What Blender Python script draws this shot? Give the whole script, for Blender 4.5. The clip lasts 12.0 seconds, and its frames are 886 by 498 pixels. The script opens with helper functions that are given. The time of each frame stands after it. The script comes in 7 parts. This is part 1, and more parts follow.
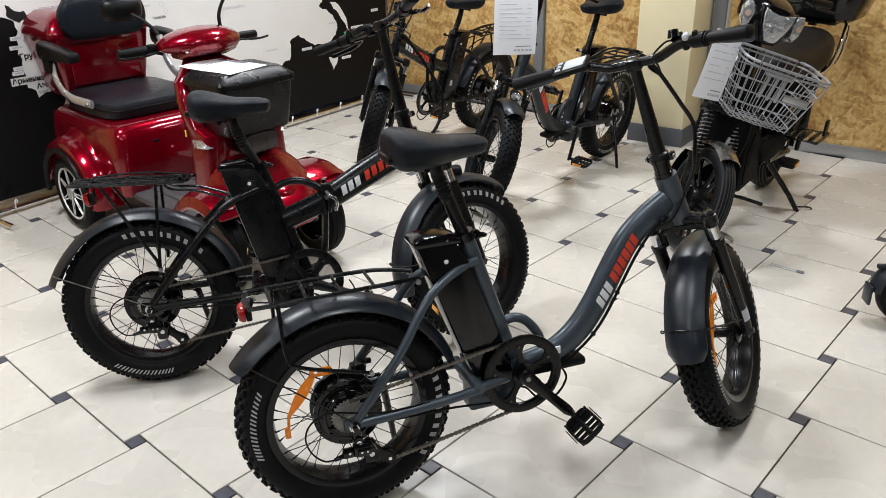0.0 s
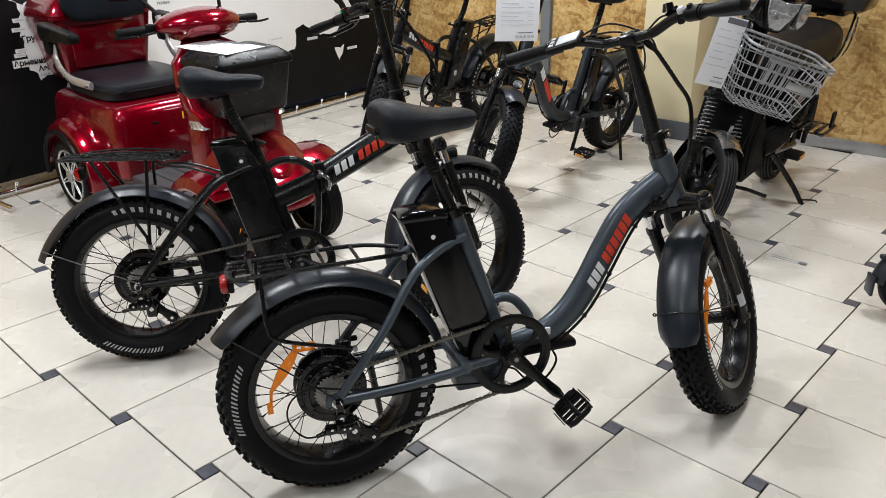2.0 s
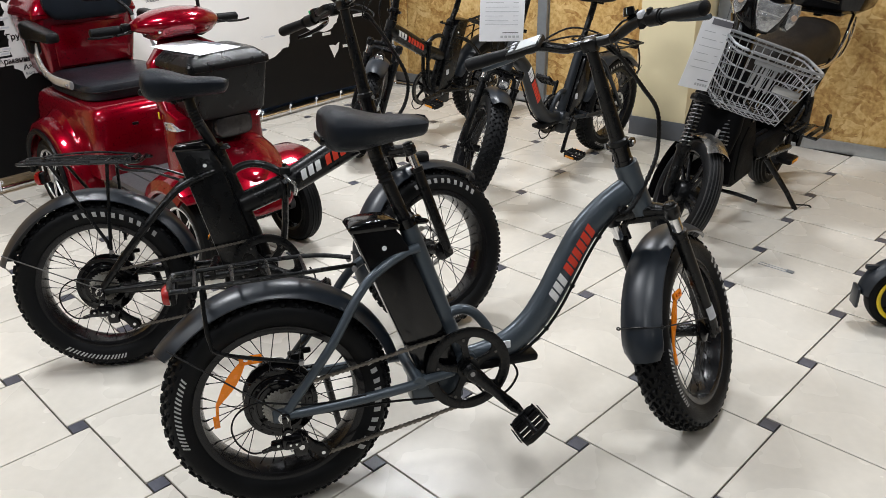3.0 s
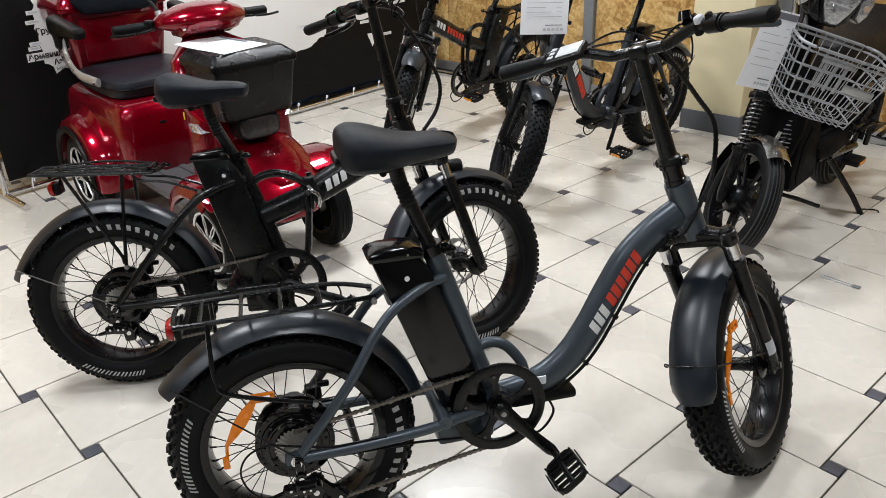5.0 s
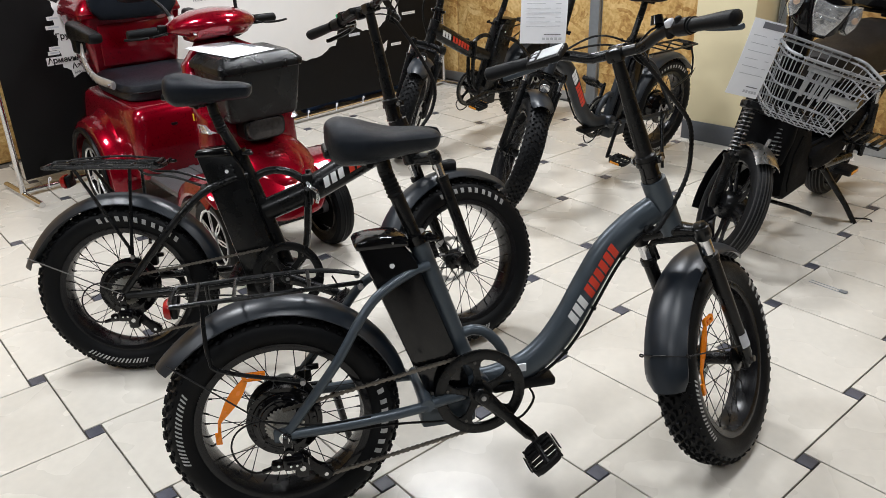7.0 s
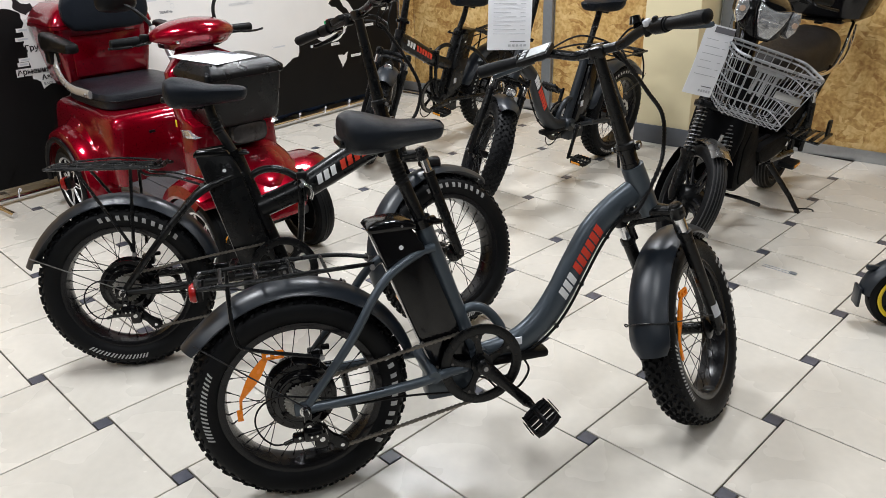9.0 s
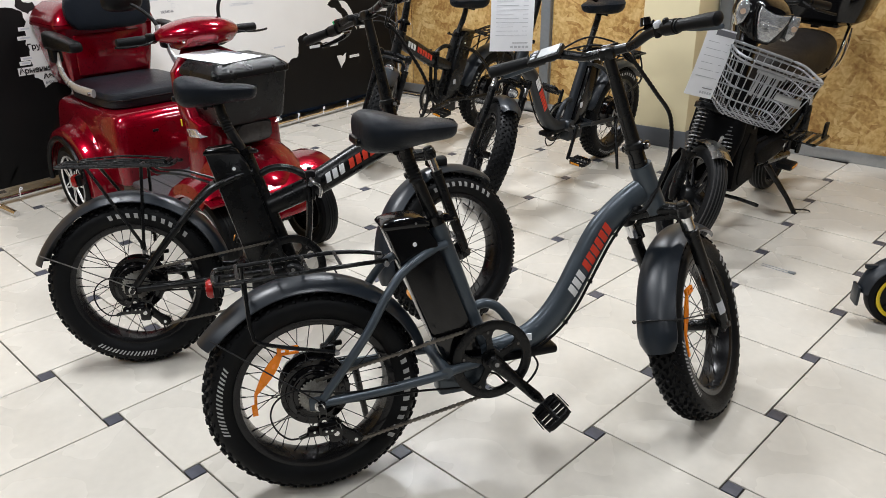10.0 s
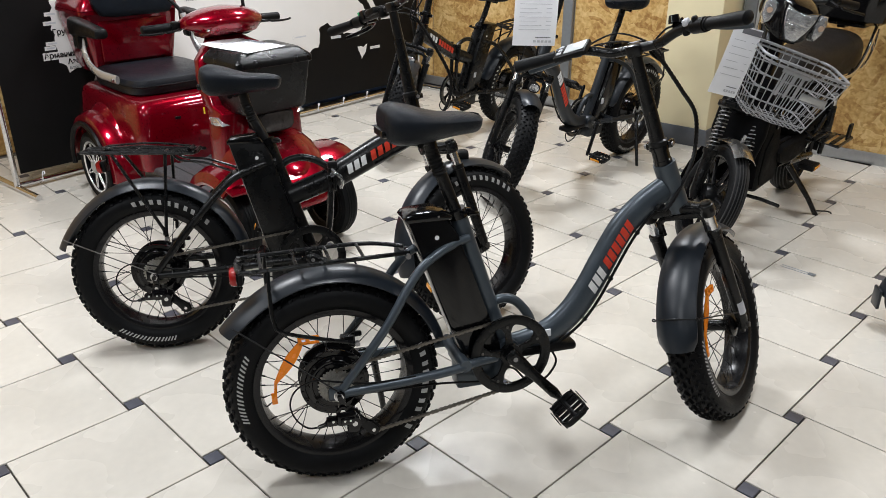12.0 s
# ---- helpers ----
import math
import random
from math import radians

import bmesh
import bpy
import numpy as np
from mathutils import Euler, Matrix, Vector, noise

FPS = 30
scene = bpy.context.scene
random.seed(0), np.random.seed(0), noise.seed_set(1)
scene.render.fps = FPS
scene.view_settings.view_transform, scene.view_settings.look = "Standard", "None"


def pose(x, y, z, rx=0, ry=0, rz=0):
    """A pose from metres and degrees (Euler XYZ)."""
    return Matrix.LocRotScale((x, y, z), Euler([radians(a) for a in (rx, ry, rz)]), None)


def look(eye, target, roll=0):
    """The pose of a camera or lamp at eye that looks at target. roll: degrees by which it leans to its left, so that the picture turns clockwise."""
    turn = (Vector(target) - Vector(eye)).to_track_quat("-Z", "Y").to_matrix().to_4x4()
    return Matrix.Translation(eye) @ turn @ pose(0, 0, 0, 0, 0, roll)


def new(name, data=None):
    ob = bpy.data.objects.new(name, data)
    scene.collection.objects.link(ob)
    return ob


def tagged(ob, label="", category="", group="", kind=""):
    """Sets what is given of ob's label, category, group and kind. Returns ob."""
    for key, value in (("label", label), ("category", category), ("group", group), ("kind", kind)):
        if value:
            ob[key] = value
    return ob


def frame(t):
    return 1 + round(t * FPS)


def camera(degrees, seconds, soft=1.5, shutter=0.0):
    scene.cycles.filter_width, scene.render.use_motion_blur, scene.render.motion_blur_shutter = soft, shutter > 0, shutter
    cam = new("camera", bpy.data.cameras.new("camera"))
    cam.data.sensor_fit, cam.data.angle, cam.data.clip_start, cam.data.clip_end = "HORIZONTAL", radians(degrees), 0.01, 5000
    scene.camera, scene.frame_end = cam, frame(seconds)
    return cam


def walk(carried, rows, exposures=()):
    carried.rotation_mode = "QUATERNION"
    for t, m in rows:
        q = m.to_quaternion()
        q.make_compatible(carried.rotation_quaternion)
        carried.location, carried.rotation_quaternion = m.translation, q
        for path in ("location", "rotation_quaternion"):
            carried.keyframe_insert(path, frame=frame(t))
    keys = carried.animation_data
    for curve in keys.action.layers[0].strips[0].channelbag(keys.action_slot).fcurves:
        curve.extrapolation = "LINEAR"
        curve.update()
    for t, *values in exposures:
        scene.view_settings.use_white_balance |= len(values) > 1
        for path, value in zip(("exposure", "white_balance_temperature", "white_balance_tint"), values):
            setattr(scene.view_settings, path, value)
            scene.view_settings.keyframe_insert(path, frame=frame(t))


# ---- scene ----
from mathutils import geometry

cam = camera(59.5, 12.0, soft=0.55)
PATH = [
    (0, (-0.124, 0.045, 1.479), (-0.064, 1.866, 0.653), -1.3),
    (0.5, (-0.12, 0.038, 1.475), (-0.064, 1.86, 0.653), -1.0),
    (1, (-0.127, 0.013, 1.434), (-0.078, 1.836, 0.613), -0.8),
    (1.5, (-0.12, 0.014, 1.411), (-0.079, 1.838, 0.591), -0.8),
    (2, (-0.066, 0.047, 1.407), (-0.034, 1.869, 0.584), -0.8),
    (2.5, (0.018, 0.094, 1.411), (0.033, 1.915, 0.584), -0.8),
    (4.3, (0.163, 0.185, 1.424), (0.081, 1.985, 0.556), -1.6),
    (4.5, (0.157, 0.218, 1.423), (0.062, 2.015, 0.549), -1.8),
    (5, (0.122, 0.32, 1.444), (0.0, 2.113, 0.566), -1.9),
    (5.5, (0.101, 0.389, 1.477), (-0.048, 2.18, 0.601), -1.8),
    (6, (0.175, 0.37, 1.465), (0.006, 2.165, 0.6), -1.7),
    (6.5, (0.237, 0.309, 1.42), (0.063, 2.109, 0.568), -1.6),
    (7, (0.2, 0.218, 1.431), (0.039, 2.024, 0.587), -1.5),
    (7.5, (0.17, 0.15, 1.425), (0.042, 1.962, 0.588), -1.4),
    (7.7, (0.191, 0.138, 1.407), (0.077, 1.953, 0.575), -1.3),
    (9.5, (0.014, 0.009, 1.43), (0.017, 1.838, 0.621), -1.0),
    (10, (0.003, 0.004, 1.427), (0.012, 1.834, 0.619), -0.7),
    (10.5, (-0.007, 0.007, 1.426), (-0.001, 1.835, 0.614), -0.3),
    (11, (-0.019, 0.004, 1.424), (-0.023, 1.829, 0.606), -0.1),
    (11.5, (-0.02, 0.001, 1.431), (-0.035, 1.824, 0.607), 0.1),
    (12, (-0.019, 0.001, 1.431), (-0.044, 1.823, 0.606), 0.2),
]
walk(cam, [(t, look(eye, target, roll)) for t, eye, target, roll in PATH])

# ---- light ----
# room axes: U runs along the back wall, V points to it
TURN_ROOM = -38.5
ROOM = pose(0, 0, 0, 0, 0, TURN_ROOM)
world = bpy.data.worlds.new("world")
scene.world = world
world.use_nodes = True
world.node_tree.nodes["Background"].inputs[0].default_value = (0.9, 0.95, 1.0, 1)
world.node_tree.nodes["Background"].inputs[1].default_value = 0.05
CEILING = 3.0


def ceiling_lamp(u, v, size_u, size_v, watts, tint=(0.972, 1.0, 1.045)):
    data = bpy.data.lights.new("ceiling_lamp", "AREA")
    data.shape, data.size, data.size_y, data.energy, data.color = "RECTANGLE", size_u, size_v, watts, tint
    lamp = new("ceiling_lamp", data)
    lamp.matrix_world = ROOM @ pose(u, v, CEILING - 0.03)
    return lamp


# rows of ceiling panels; those over the banner side are the brightest
LAMP_WATTS = {(-3.0, -1.4): 34, (-3.0, 1.0): 66, (-3.0, 3.4): 70, (-0.6, -1.4): 28, (-0.6, 1.0): 26, (-0.6, 3.4): 44, (1.8, -1.4): 12, (1.8, 1.0): 12, (1.8, 4.1): 19}
for (lamp_u, lamp_v), watts in LAMP_WATTS.items():
    ceiling_lamp(lamp_u, lamp_v, 0.5, 0.5, watts)


# ---- materials ----
def mat(name, color, rough=0.5, metal=0.0, vary=0.12, grain=40.0, bump=0.0, bump_scale=200.0, coat=0.0, rough_vary=0.1, random_tint=0.0, gloss=0.5):
    """A procedural surface: base colour with two scales of noise, uneven gloss and fine relief."""
    m = bpy.data.materials.new(name)
    m.use_nodes = True
    nt = m.node_tree
    p = nt.nodes["Principled BSDF"]
    p.inputs["Metallic"].default_value = metal
    p.inputs["Coat Weight"].default_value = coat
    p.inputs["Specular IOR Level"].default_value = gloss
    p.inputs["Coat Roughness"].default_value = 0.06
    tc = nt.nodes.new("ShaderNodeTexCoord")
    a = nt.nodes.new("ShaderNodeTexNoise")
    a.inputs["Scale"].default_value, a.inputs["Detail"].default_value = grain, 6
    b = nt.nodes.new("ShaderNodeTexNoise")
    b.inputs["Scale"].default_value, b.inputs["Detail"].default_value = grain * 0.12, 3
    nt.links.new(tc.outputs["Object"], a.inputs["Vector"])
    nt.links.new(tc.outputs["Object"], b.inputs["Vector"])
    mix = nt.nodes.new("ShaderNodeMath")
    mix.operation = "ADD"
    nt.links.new(a.outputs["Fac"], mix.inputs[0])
    nt.links.new(b.outputs["Fac"], mix.inputs[1])
    scale = nt.nodes.new("ShaderNodeMapRange")
    scale.inputs["From Min"].default_value, scale.inputs["From Max"].default_value = 0.6, 1.4
    scale.inputs["To Min"].default_value, scale.inputs["To Max"].default_value = 1 - vary, 1 + vary
    nt.links.new(mix.outputs[0], scale.inputs["Value"])
    col = nt.nodes.new("ShaderNodeVectorMath")
    col.operation = "SCALE"
    col.inputs[0].default_value = color
    nt.links.new(scale.outputs[0], col.inputs["Scale"])
    last = col.outputs[0]
    if random_tint:
        info = nt.nodes.new("ShaderNodeObjectInfo")
        rnd = nt.nodes.new("ShaderNodeMapRange")
        rnd.inputs["To Min"].default_value, rnd.inputs["To Max"].default_value = 1 - random_tint, 1 + random_tint
        nt.links.new(info.outputs["Random"], rnd.inputs["Value"])
        c2 = nt.nodes.new("ShaderNodeVectorMath")
        c2.operation = "SCALE"
        nt.links.new(last, c2.inputs[0])
        nt.links.new(rnd.outputs[0], c2.inputs["Scale"])
        last = c2.outputs[0]
    nt.links.new(last, p.inputs["Base Color"])
    rr = nt.nodes.new("ShaderNodeMapRange")
    rr.inputs["From Min"].default_value, rr.inputs["From Max"].default_value = 0.3, 0.7
    rr.inputs["To Min"].default_value, rr.inputs["To Max"].default_value = max(0.02, rough - rough_vary), min(1, rough + rough_vary)
    nt.links.new(b.outputs["Fac"], rr.inputs["Value"])
    nt.links.new(rr.outputs[0], p.inputs["Roughness"])
    if bump:
        n = nt.nodes.new("ShaderNodeTexNoise")
        n.inputs["Scale"].default_value, n.inputs["Detail"].default_value = bump_scale, 4
        nt.links.new(tc.outputs["Object"], n.inputs["Vector"])
        bp = nt.nodes.new("ShaderNodeBump")
        bp.inputs["Strength"].default_value, bp.inputs["Distance"].default_value = bump, 0.002
        nt.links.new(n.outputs["Fac"], bp.inputs["Height"])
        nt.links.new(bp.outputs[0], p.inputs["Normal"])
    return m


GREY_PAINT = mat("grey_metallic_paint", (0.055, 0.070, 0.085), 0.34, 0.35, 0.08, 300, 0.05, 900, rough_vary=0.05)
# the grey paint again, darkened to stand for the shade on the back-lit bike
SHADED_GREY_PAINT = mat("shaded_grey_metallic_paint", (0.018, 0.022, 0.027), 0.34, 0.3, 0.08, 300, 0.05, 900, rough_vary=0.05)
MATT_BLACK = mat("matt_black_moulding", (0.0032, 0.0033, 0.0038), 0.65, 0.0, 0.2, 90, 0.3, 500, gloss=0.06)
GREY_MAT = mat("grey_rubber_mat", (0.065, 0.065, 0.068), 0.36, 0, 0.2, 60, 0.3, 500)
BOX_PLASTIC = mat("charcoal_box_plastic", (0.0048, 0.005, 0.0056), 0.30, 0, 0.12, 120, 0.2, 900, gloss=0.2)
SEAT_VINYL = mat("charcoal_vinyl", (0.010, 0.0115, 0.0155), 0.36, 0, 0.12, 80, 0.3, 1400, rough_vary=0.05, gloss=0.32)
BLACK_PAINT = mat("black_satin_paint", (0.0035, 0.0038, 0.0042), 0.28, 0.0, 0.15, 200, 0.04, 800, rough_vary=0.06, gloss=0.3)
GLOSS_BLACK = mat("gloss_black_plastic", (0.0025, 0.0025, 0.003), 0.12, 0.0, 0.1, 100, rough_vary=0.04, gloss=0.4)
PLASTIC = mat("black_plastic", (0.004, 0.004, 0.0044), 0.38, 0.0, 0.2, 120, 0.25, 900, gloss=0.16)
FENDER = mat("matt_black_fender", (0.0078, 0.0118, 0.0175), 0.36, 0.0, 0.2, 60, 0.06, 700, rough_vary=0.05, gloss=0.5)
RUBBER = mat("black_rubber", (0.0045, 0.0048, 0.0054), 0.50, 0.0, 0.25, 60, 0.25, 600, gloss=0.13)
VINYL = mat("black_vinyl", (0.0078, 0.0102, 0.0145), 0.40, 0.0, 0.15, 80, 0.35, 1400, rough_vary=0.05, gloss=0.12)
RIM_BLACK = mat("black_alloy_rim", (0.008, 0.008, 0.009), 0.25, 0.2, 0.1, 80, rough_vary=0.06, gloss=0.4)
SPOKE_BLACK = mat("black_spoke_wire", (0.012, 0.012, 0.013), 0.35, 0.4, 0.1, 120, gloss=0.4)
DISC_STEEL = mat("brushed_disc_steel", (0.62, 0.61, 0.59), 0.40, 0.15, 0.12, 160)
CHROME = mat("polished_chrome", (0.75, 0.75, 0.76), 0.12, 1.0, 0.05, 80, rough_vary=0.05)
STEEL = mat("grey_steel", (0.33, 0.33, 0.34), 0.35, 1.0, 0.2, 150, rough_vary=0.1)
SPROCKET = mat("sprocket_steel", (0.40, 0.385, 0.35), 0.36, 0.6, 0.35, 220)
CHAIN = mat("chain_plate_steel", (0.17, 0.155, 0.135), 0.42, 0.85, 0.35, 250)
DARK_STEEL = mat("dark_chain_steel", (0.12, 0.115, 0.11), 0.4, 0.9, 0.35, 250)
ALLOY = mat("polished_alloy", (0.80, 0.80, 0.80), 0.25, 0.45, 0.06, 90)
SILVER = mat("silver_painted_metal", (0.5, 0.5, 0.5), 0.32, 0.7, 0.08, 120)
WHITE_PRINT = mat("white_decal", (0.72, 0.73, 0.73), 0.4, 0, 0.05, 90)
TYRE_PRINT = mat("pale_tyre_print", (0.38, 0.38, 0.375), 0.6, 0, 0.2, 140)
RED_PRINT = mat("red_decal", (0.62, 0.045, 0.02), 0.4, 0, 0.06, 90)
# a lighter rubber for the ribs of the moped tyres
ROAD_RUBBER = mat("grey_road_rubber", (0.030, 0.030, 0.0305), 0.55, 0, 0.3, 60, 0.2, 500, gloss=0.35)
STEEL_SHEET = mat("stained_bright_sheet_steel", (0.45, 0.44, 0.42), 0.24, 1.0, 0.35, 40, 0.15, 60, rough_vary=0.12)
BROWN_VINYL = mat("dark_brown_vinyl", (0.013, 0.0105, 0.009), 0.5, 0, 0.15, 60, 0.3, 1200, gloss=0.2)
BASKET_WIRE = mat("grey_coated_wire", (0.30, 0.31, 0.325), 0.35, 0.45, 0.1, 80)
AMBER_DULL = mat("dull_amber_glass", (0.42, 0.30, 0.22), 0.25, 0, 0.2, 90)
ORANGE = mat("orange_reflector", (0.93, 0.25, 0.010), 0.25, 0, 0.1, 150, 0.3, 700)
AMBER = mat("amber_reflector", (0.75, 0.3, 0.02), 0.3, 0, 0.15, 150)
RED_LENS = mat("red_lens", (0.30, 0.010, 0.008), 0.15, 0, 0.1, 100)
RED_PAINT = mat("red_metallic_lacquer", (0.19, 0.0006, 0.008), 0.28, 0.55, 0.03, 900, coat=1.0, rough_vary=0.01, gloss=0.0)
PAPER = mat("white_paper", (0.84, 0.85, 0.88), 0.75, 0, 0.03, 30)
INK = mat("grey_ink", (0.16, 0.16, 0.18), 0.7, 0, 0.1, 60)
PALE_INK = mat("pale_ink", (0.5, 0.51, 0.54), 0.7, 0, 0.1, 60)
SMOKE = mat("smoky_lamp_lens", (0.035, 0.032, 0.032), 0.12, 0.4, 0.6, 70, 0.9, 140)
LENS = mat("clear_lamp_lens", (0.62, 0.63, 0.64), 0.10, 0.75, 0.6, 55, 1.0, 75)
SCREEN = mat("pale_display", (0.62, 0.65, 0.66), 0.25, 0, 0.05, 60)
GREEN = mat("green_button", (0.02, 0.45, 0.16), 0.4)
BUTTON_RED = mat("red_button", (0.55, 0.03, 0.03), 0.4)
YELLOW = mat("yellow_rim", (0.75, 0.55, 0.015), 0.4, 0, 0.08, 60)
CREAM_WALL = mat("cream_wall_paint", (0.75, 0.66, 0.43), 0.6, 0, 0.04, 8, 0.15, 250)
WHITE_WALL = mat("white_wall_paint", (0.72, 0.7, 0.66), 0.7, 0, 0.04, 6, 0.15, 250)
# unseen ceiling, set dark so that black parts reflect little light
CEILING_PAINT = mat("dimmed_ceiling_grey", (0.10, 0.10, 0.10), 0.8, 0, 0.08, 6)
# for the walls out of view: greyed to cut bounce and raise contrast
UNSEEN_WALL = mat("unseen_wall_grey", (0.2, 0.195, 0.19), 0.8, 0, 0.06, 6)
SKIRTING = mat("dark_grey_skirting", (0.075, 0.08, 0.09), 0.45, 0, 0.1, 30)
ALU = mat("brushed_aluminium", (0.42, 0.43, 0.44), 0.38, 0.8, 0.1, 60)
BATTEN = mat("grey_painted_batten", (0.2, 0.215, 0.23), 0.45, 0.2, 0.1, 40)
POSTER_BLACK = mat("black_banner_fabric", (0.009, 0.0085, 0.0085), 0.55, 0, 0.15, 12, 0.1, 500, gloss=0.3)
POSTER_WHITE = mat("pale_banner_print", (0.66, 0.645, 0.625), 0.55, 0, 0.05, 5, 0.08, 500)
CREAM_TILE = mat("cream_ceramic_tile", (0.62, 0.585, 0.52), 0.27, 0, 0.06, 30, 0.03, 120, rough_vary=0.03, random_tint=0.035)
DARK_TILE = mat("slate_blue_tile", (0.075, 0.078, 0.098), 0.32, 0, 0.25, 60, 0.05, 200, random_tint=0.2)
GROUT = mat("brown_grey_grout", (0.13, 0.115, 0.1), 0.9, 0, 0.3, 50, 0.4, 400)


def osb_material():
    """Pressed strand board: flat flakes lying every way, honey to pale straw."""
    m = bpy.data.materials.new("strand_board")
    m.use_nodes = True
    nt = m.node_tree
    p = nt.nodes["Principled BSDF"]
    tc = nt.nodes.new("ShaderNodeTexCoord")
    warp = nt.nodes.new("ShaderNodeTexNoise")
    warp.inputs["Scale"].default_value, warp.inputs["Detail"].default_value = 7.0, 2
    nt.links.new(tc.outputs["Object"], warp.inputs["Vector"])
    add = nt.nodes.new("ShaderNodeMixRGB")
    add.blend_type = "LINEAR_LIGHT"
    add.inputs[0].default_value = 0.05
    nt.links.new(tc.outputs["Object"], add.inputs[1])
    nt.links.new(warp.outputs["Color"], add.inputs[2])
    layers = []
    for angle, sx, sy, seed in ((10, 9.5, 36.0, 0.0), (-47, 11.0, 32.0, 3.1), (62, 10.0, 34.0, 7.7), (-15, 8.0, 30.0, 12.3)):
        turn = nt.nodes.new("ShaderNodeMapping")
        turn.inputs["Rotation"].default_value = (0, radians(angle), 0)
        turn.inputs["Location"].default_value = (seed, seed, seed)
        nt.links.new(add.outputs[0], turn.inputs["Vector"])
        mp = nt.nodes.new("ShaderNodeMapping")
        mp.inputs["Scale"].default_value = (sx, 0.6, sy)
        nt.links.new(turn.outputs[0], mp.inputs["Vector"])
        v = nt.nodes.new("ShaderNodeTexVoronoi")
        v.inputs["Scale"].default_value = 1.0
        nt.links.new(mp.outputs[0], v.inputs["Vector"])
        sep = nt.nodes.new("ShaderNodeSeparateColor")
        nt.links.new(v.outputs["Color"], sep.inputs[0])
        layers.append(sep)
    value = layers[0].outputs[0]
    for k, limit in ((1, 0.45), (2, 0.55), (3, 0.62)):
        pick = nt.nodes.new("ShaderNodeMath")
        pick.operation = "GREATER_THAN"
        pick.inputs[1].default_value = limit
        nt.links.new(layers[k].outputs[1], pick.inputs[0])
        mx = nt.nodes.new("ShaderNodeMix")
        nt.links.new(pick.outputs[0], mx.inputs[0])
        nt.links.new(value, mx.inputs[2])
        nt.links.new(layers[k].outputs[0], mx.inputs[3])
        value = mx.outputs[0]
    fibre = nt.nodes.new("ShaderNodeTexNoise")
    fibre.inputs["Scale"].default_value, fibre.inputs["Detail"].default_value = 45, 6
    nt.links.new(tc.outputs["Object"], fibre.inputs["Vector"])
    patch = nt.nodes.new("ShaderNodeTexNoise")
    patch.inputs["Scale"].default_value, patch.inputs["Detail"].default_value = 5, 3
    nt.links.new(tc.outputs["Object"], patch.inputs["Vector"])
    s1 = nt.nodes.new("ShaderNodeMath")
    s1.operation = "MULTIPLY_ADD"
    s1.inputs[1].default_value = 0.45
    nt.links.new(value, s1.inputs[0])
    nt.links.new(fibre.outputs["Fac"], s1.inputs[2])
    s2 = nt.nodes.new("ShaderNodeMath")
    s2.operation = "ADD"
    nt.links.new(s1.outputs[0], s2.inputs[0])
    nt.links.new(patch.outputs["Fac"], s2.inputs[1])
    rng = nt.nodes.new("ShaderNodeMapRange")
    rng.inputs["From Min"].default_value, rng.inputs["From Max"].default_value = 0.87, 1.63
    nt.links.new(s2.outputs[0], rng.inputs["Value"])
    ramp = nt.nodes.new("ShaderNodeValToRGB")
    ramp.color_ramp.elements[0].position, ramp.color_ramp.elements[0].color = 0.05, (0.34, 0.17, 0.045, 1)
    ramp.color_ramp.elements[1].position, ramp.color_ramp.elements[1].color = 0.95, (0.74, 0.53, 0.24, 1)
    e = ramp.color_ramp.elements.new(0.5)
    e.color = (0.58, 0.365, 0.125, 1)
    nt.links.new(rng.outputs[0], ramp.inputs[0])
    nt.links.new(ramp.outputs[0], p.inputs["Base Color"])
    p.inputs["Roughness"].default_value = 0.6
    bp = nt.nodes.new("ShaderNodeBump")
    bp.inputs["Strength"].default_value, bp.inputs["Distance"].default_value = 0.25, 0.002
    nt.links.new(s1.outputs[0], bp.inputs["Height"])
    nt.links.new(bp.outputs[0], p.inputs["Normal"])
    return m


OSB = osb_material()


# ---- shaping helpers ----
ID = Matrix.Identity(4)


def finish(bm, material, smooth=40):
    """A mesh from a bmesh, smooth but for edges sharper than the angle."""
    bmesh.ops.recalc_face_normals(bm, faces=bm.faces)
    me = bpy.data.meshes.new("mesh")
    bm.to_mesh(me)
    bm.free()
    me.materials.append(material)
    if smooth:
        me.shade_smooth()
        me.set_sharp_from_angle(angle=radians(smooth))
    return me


def part(name, bm, material, parent, label="", m=ID, smooth=40):
    """One mesh object under a thing or under a part. bm may be a ready mesh."""
    me = bm if isinstance(bm, bpy.types.Mesh) else finish(bm, material, smooth)
    ob = new(name, me)
    ob.parent = parent
    ob.matrix_basis = m
    if label:
        ob["label"] = label
    return ob


def thing(name, m, label, category, group="", kind=""):
    return_ob = new(name)
    return_ob.empty_display_size = 0.05
    return_ob.matrix_basis = m
    return tagged(return_ob, label, category, group, kind)


def solid(name, bm, material, label, category, m=ID, group="", kind="", smooth=40):
    ob = new(name, finish(bm, material, smooth))
    ob.matrix_basis = m
    return tagged(ob, label, category, group, kind)


def bm_new():
    return bmesh.new()


def box(bm, c, s, bevel=0.0, m=ID, segs=2):
    """A box of size s round c, its edges rounded."""
    got = bmesh.ops.create_cube(bm, size=1.0, matrix=m @ Matrix.Translation(c) @ Matrix.Diagonal((*s, 1)))
    if bevel:
        edges = list({e for v in got["verts"] for e in v.link_edges})
        bmesh.ops.bevel(bm, geom=edges, offset=bevel, segments=segs, profile=0.5, affect="EDGES")
    return bm


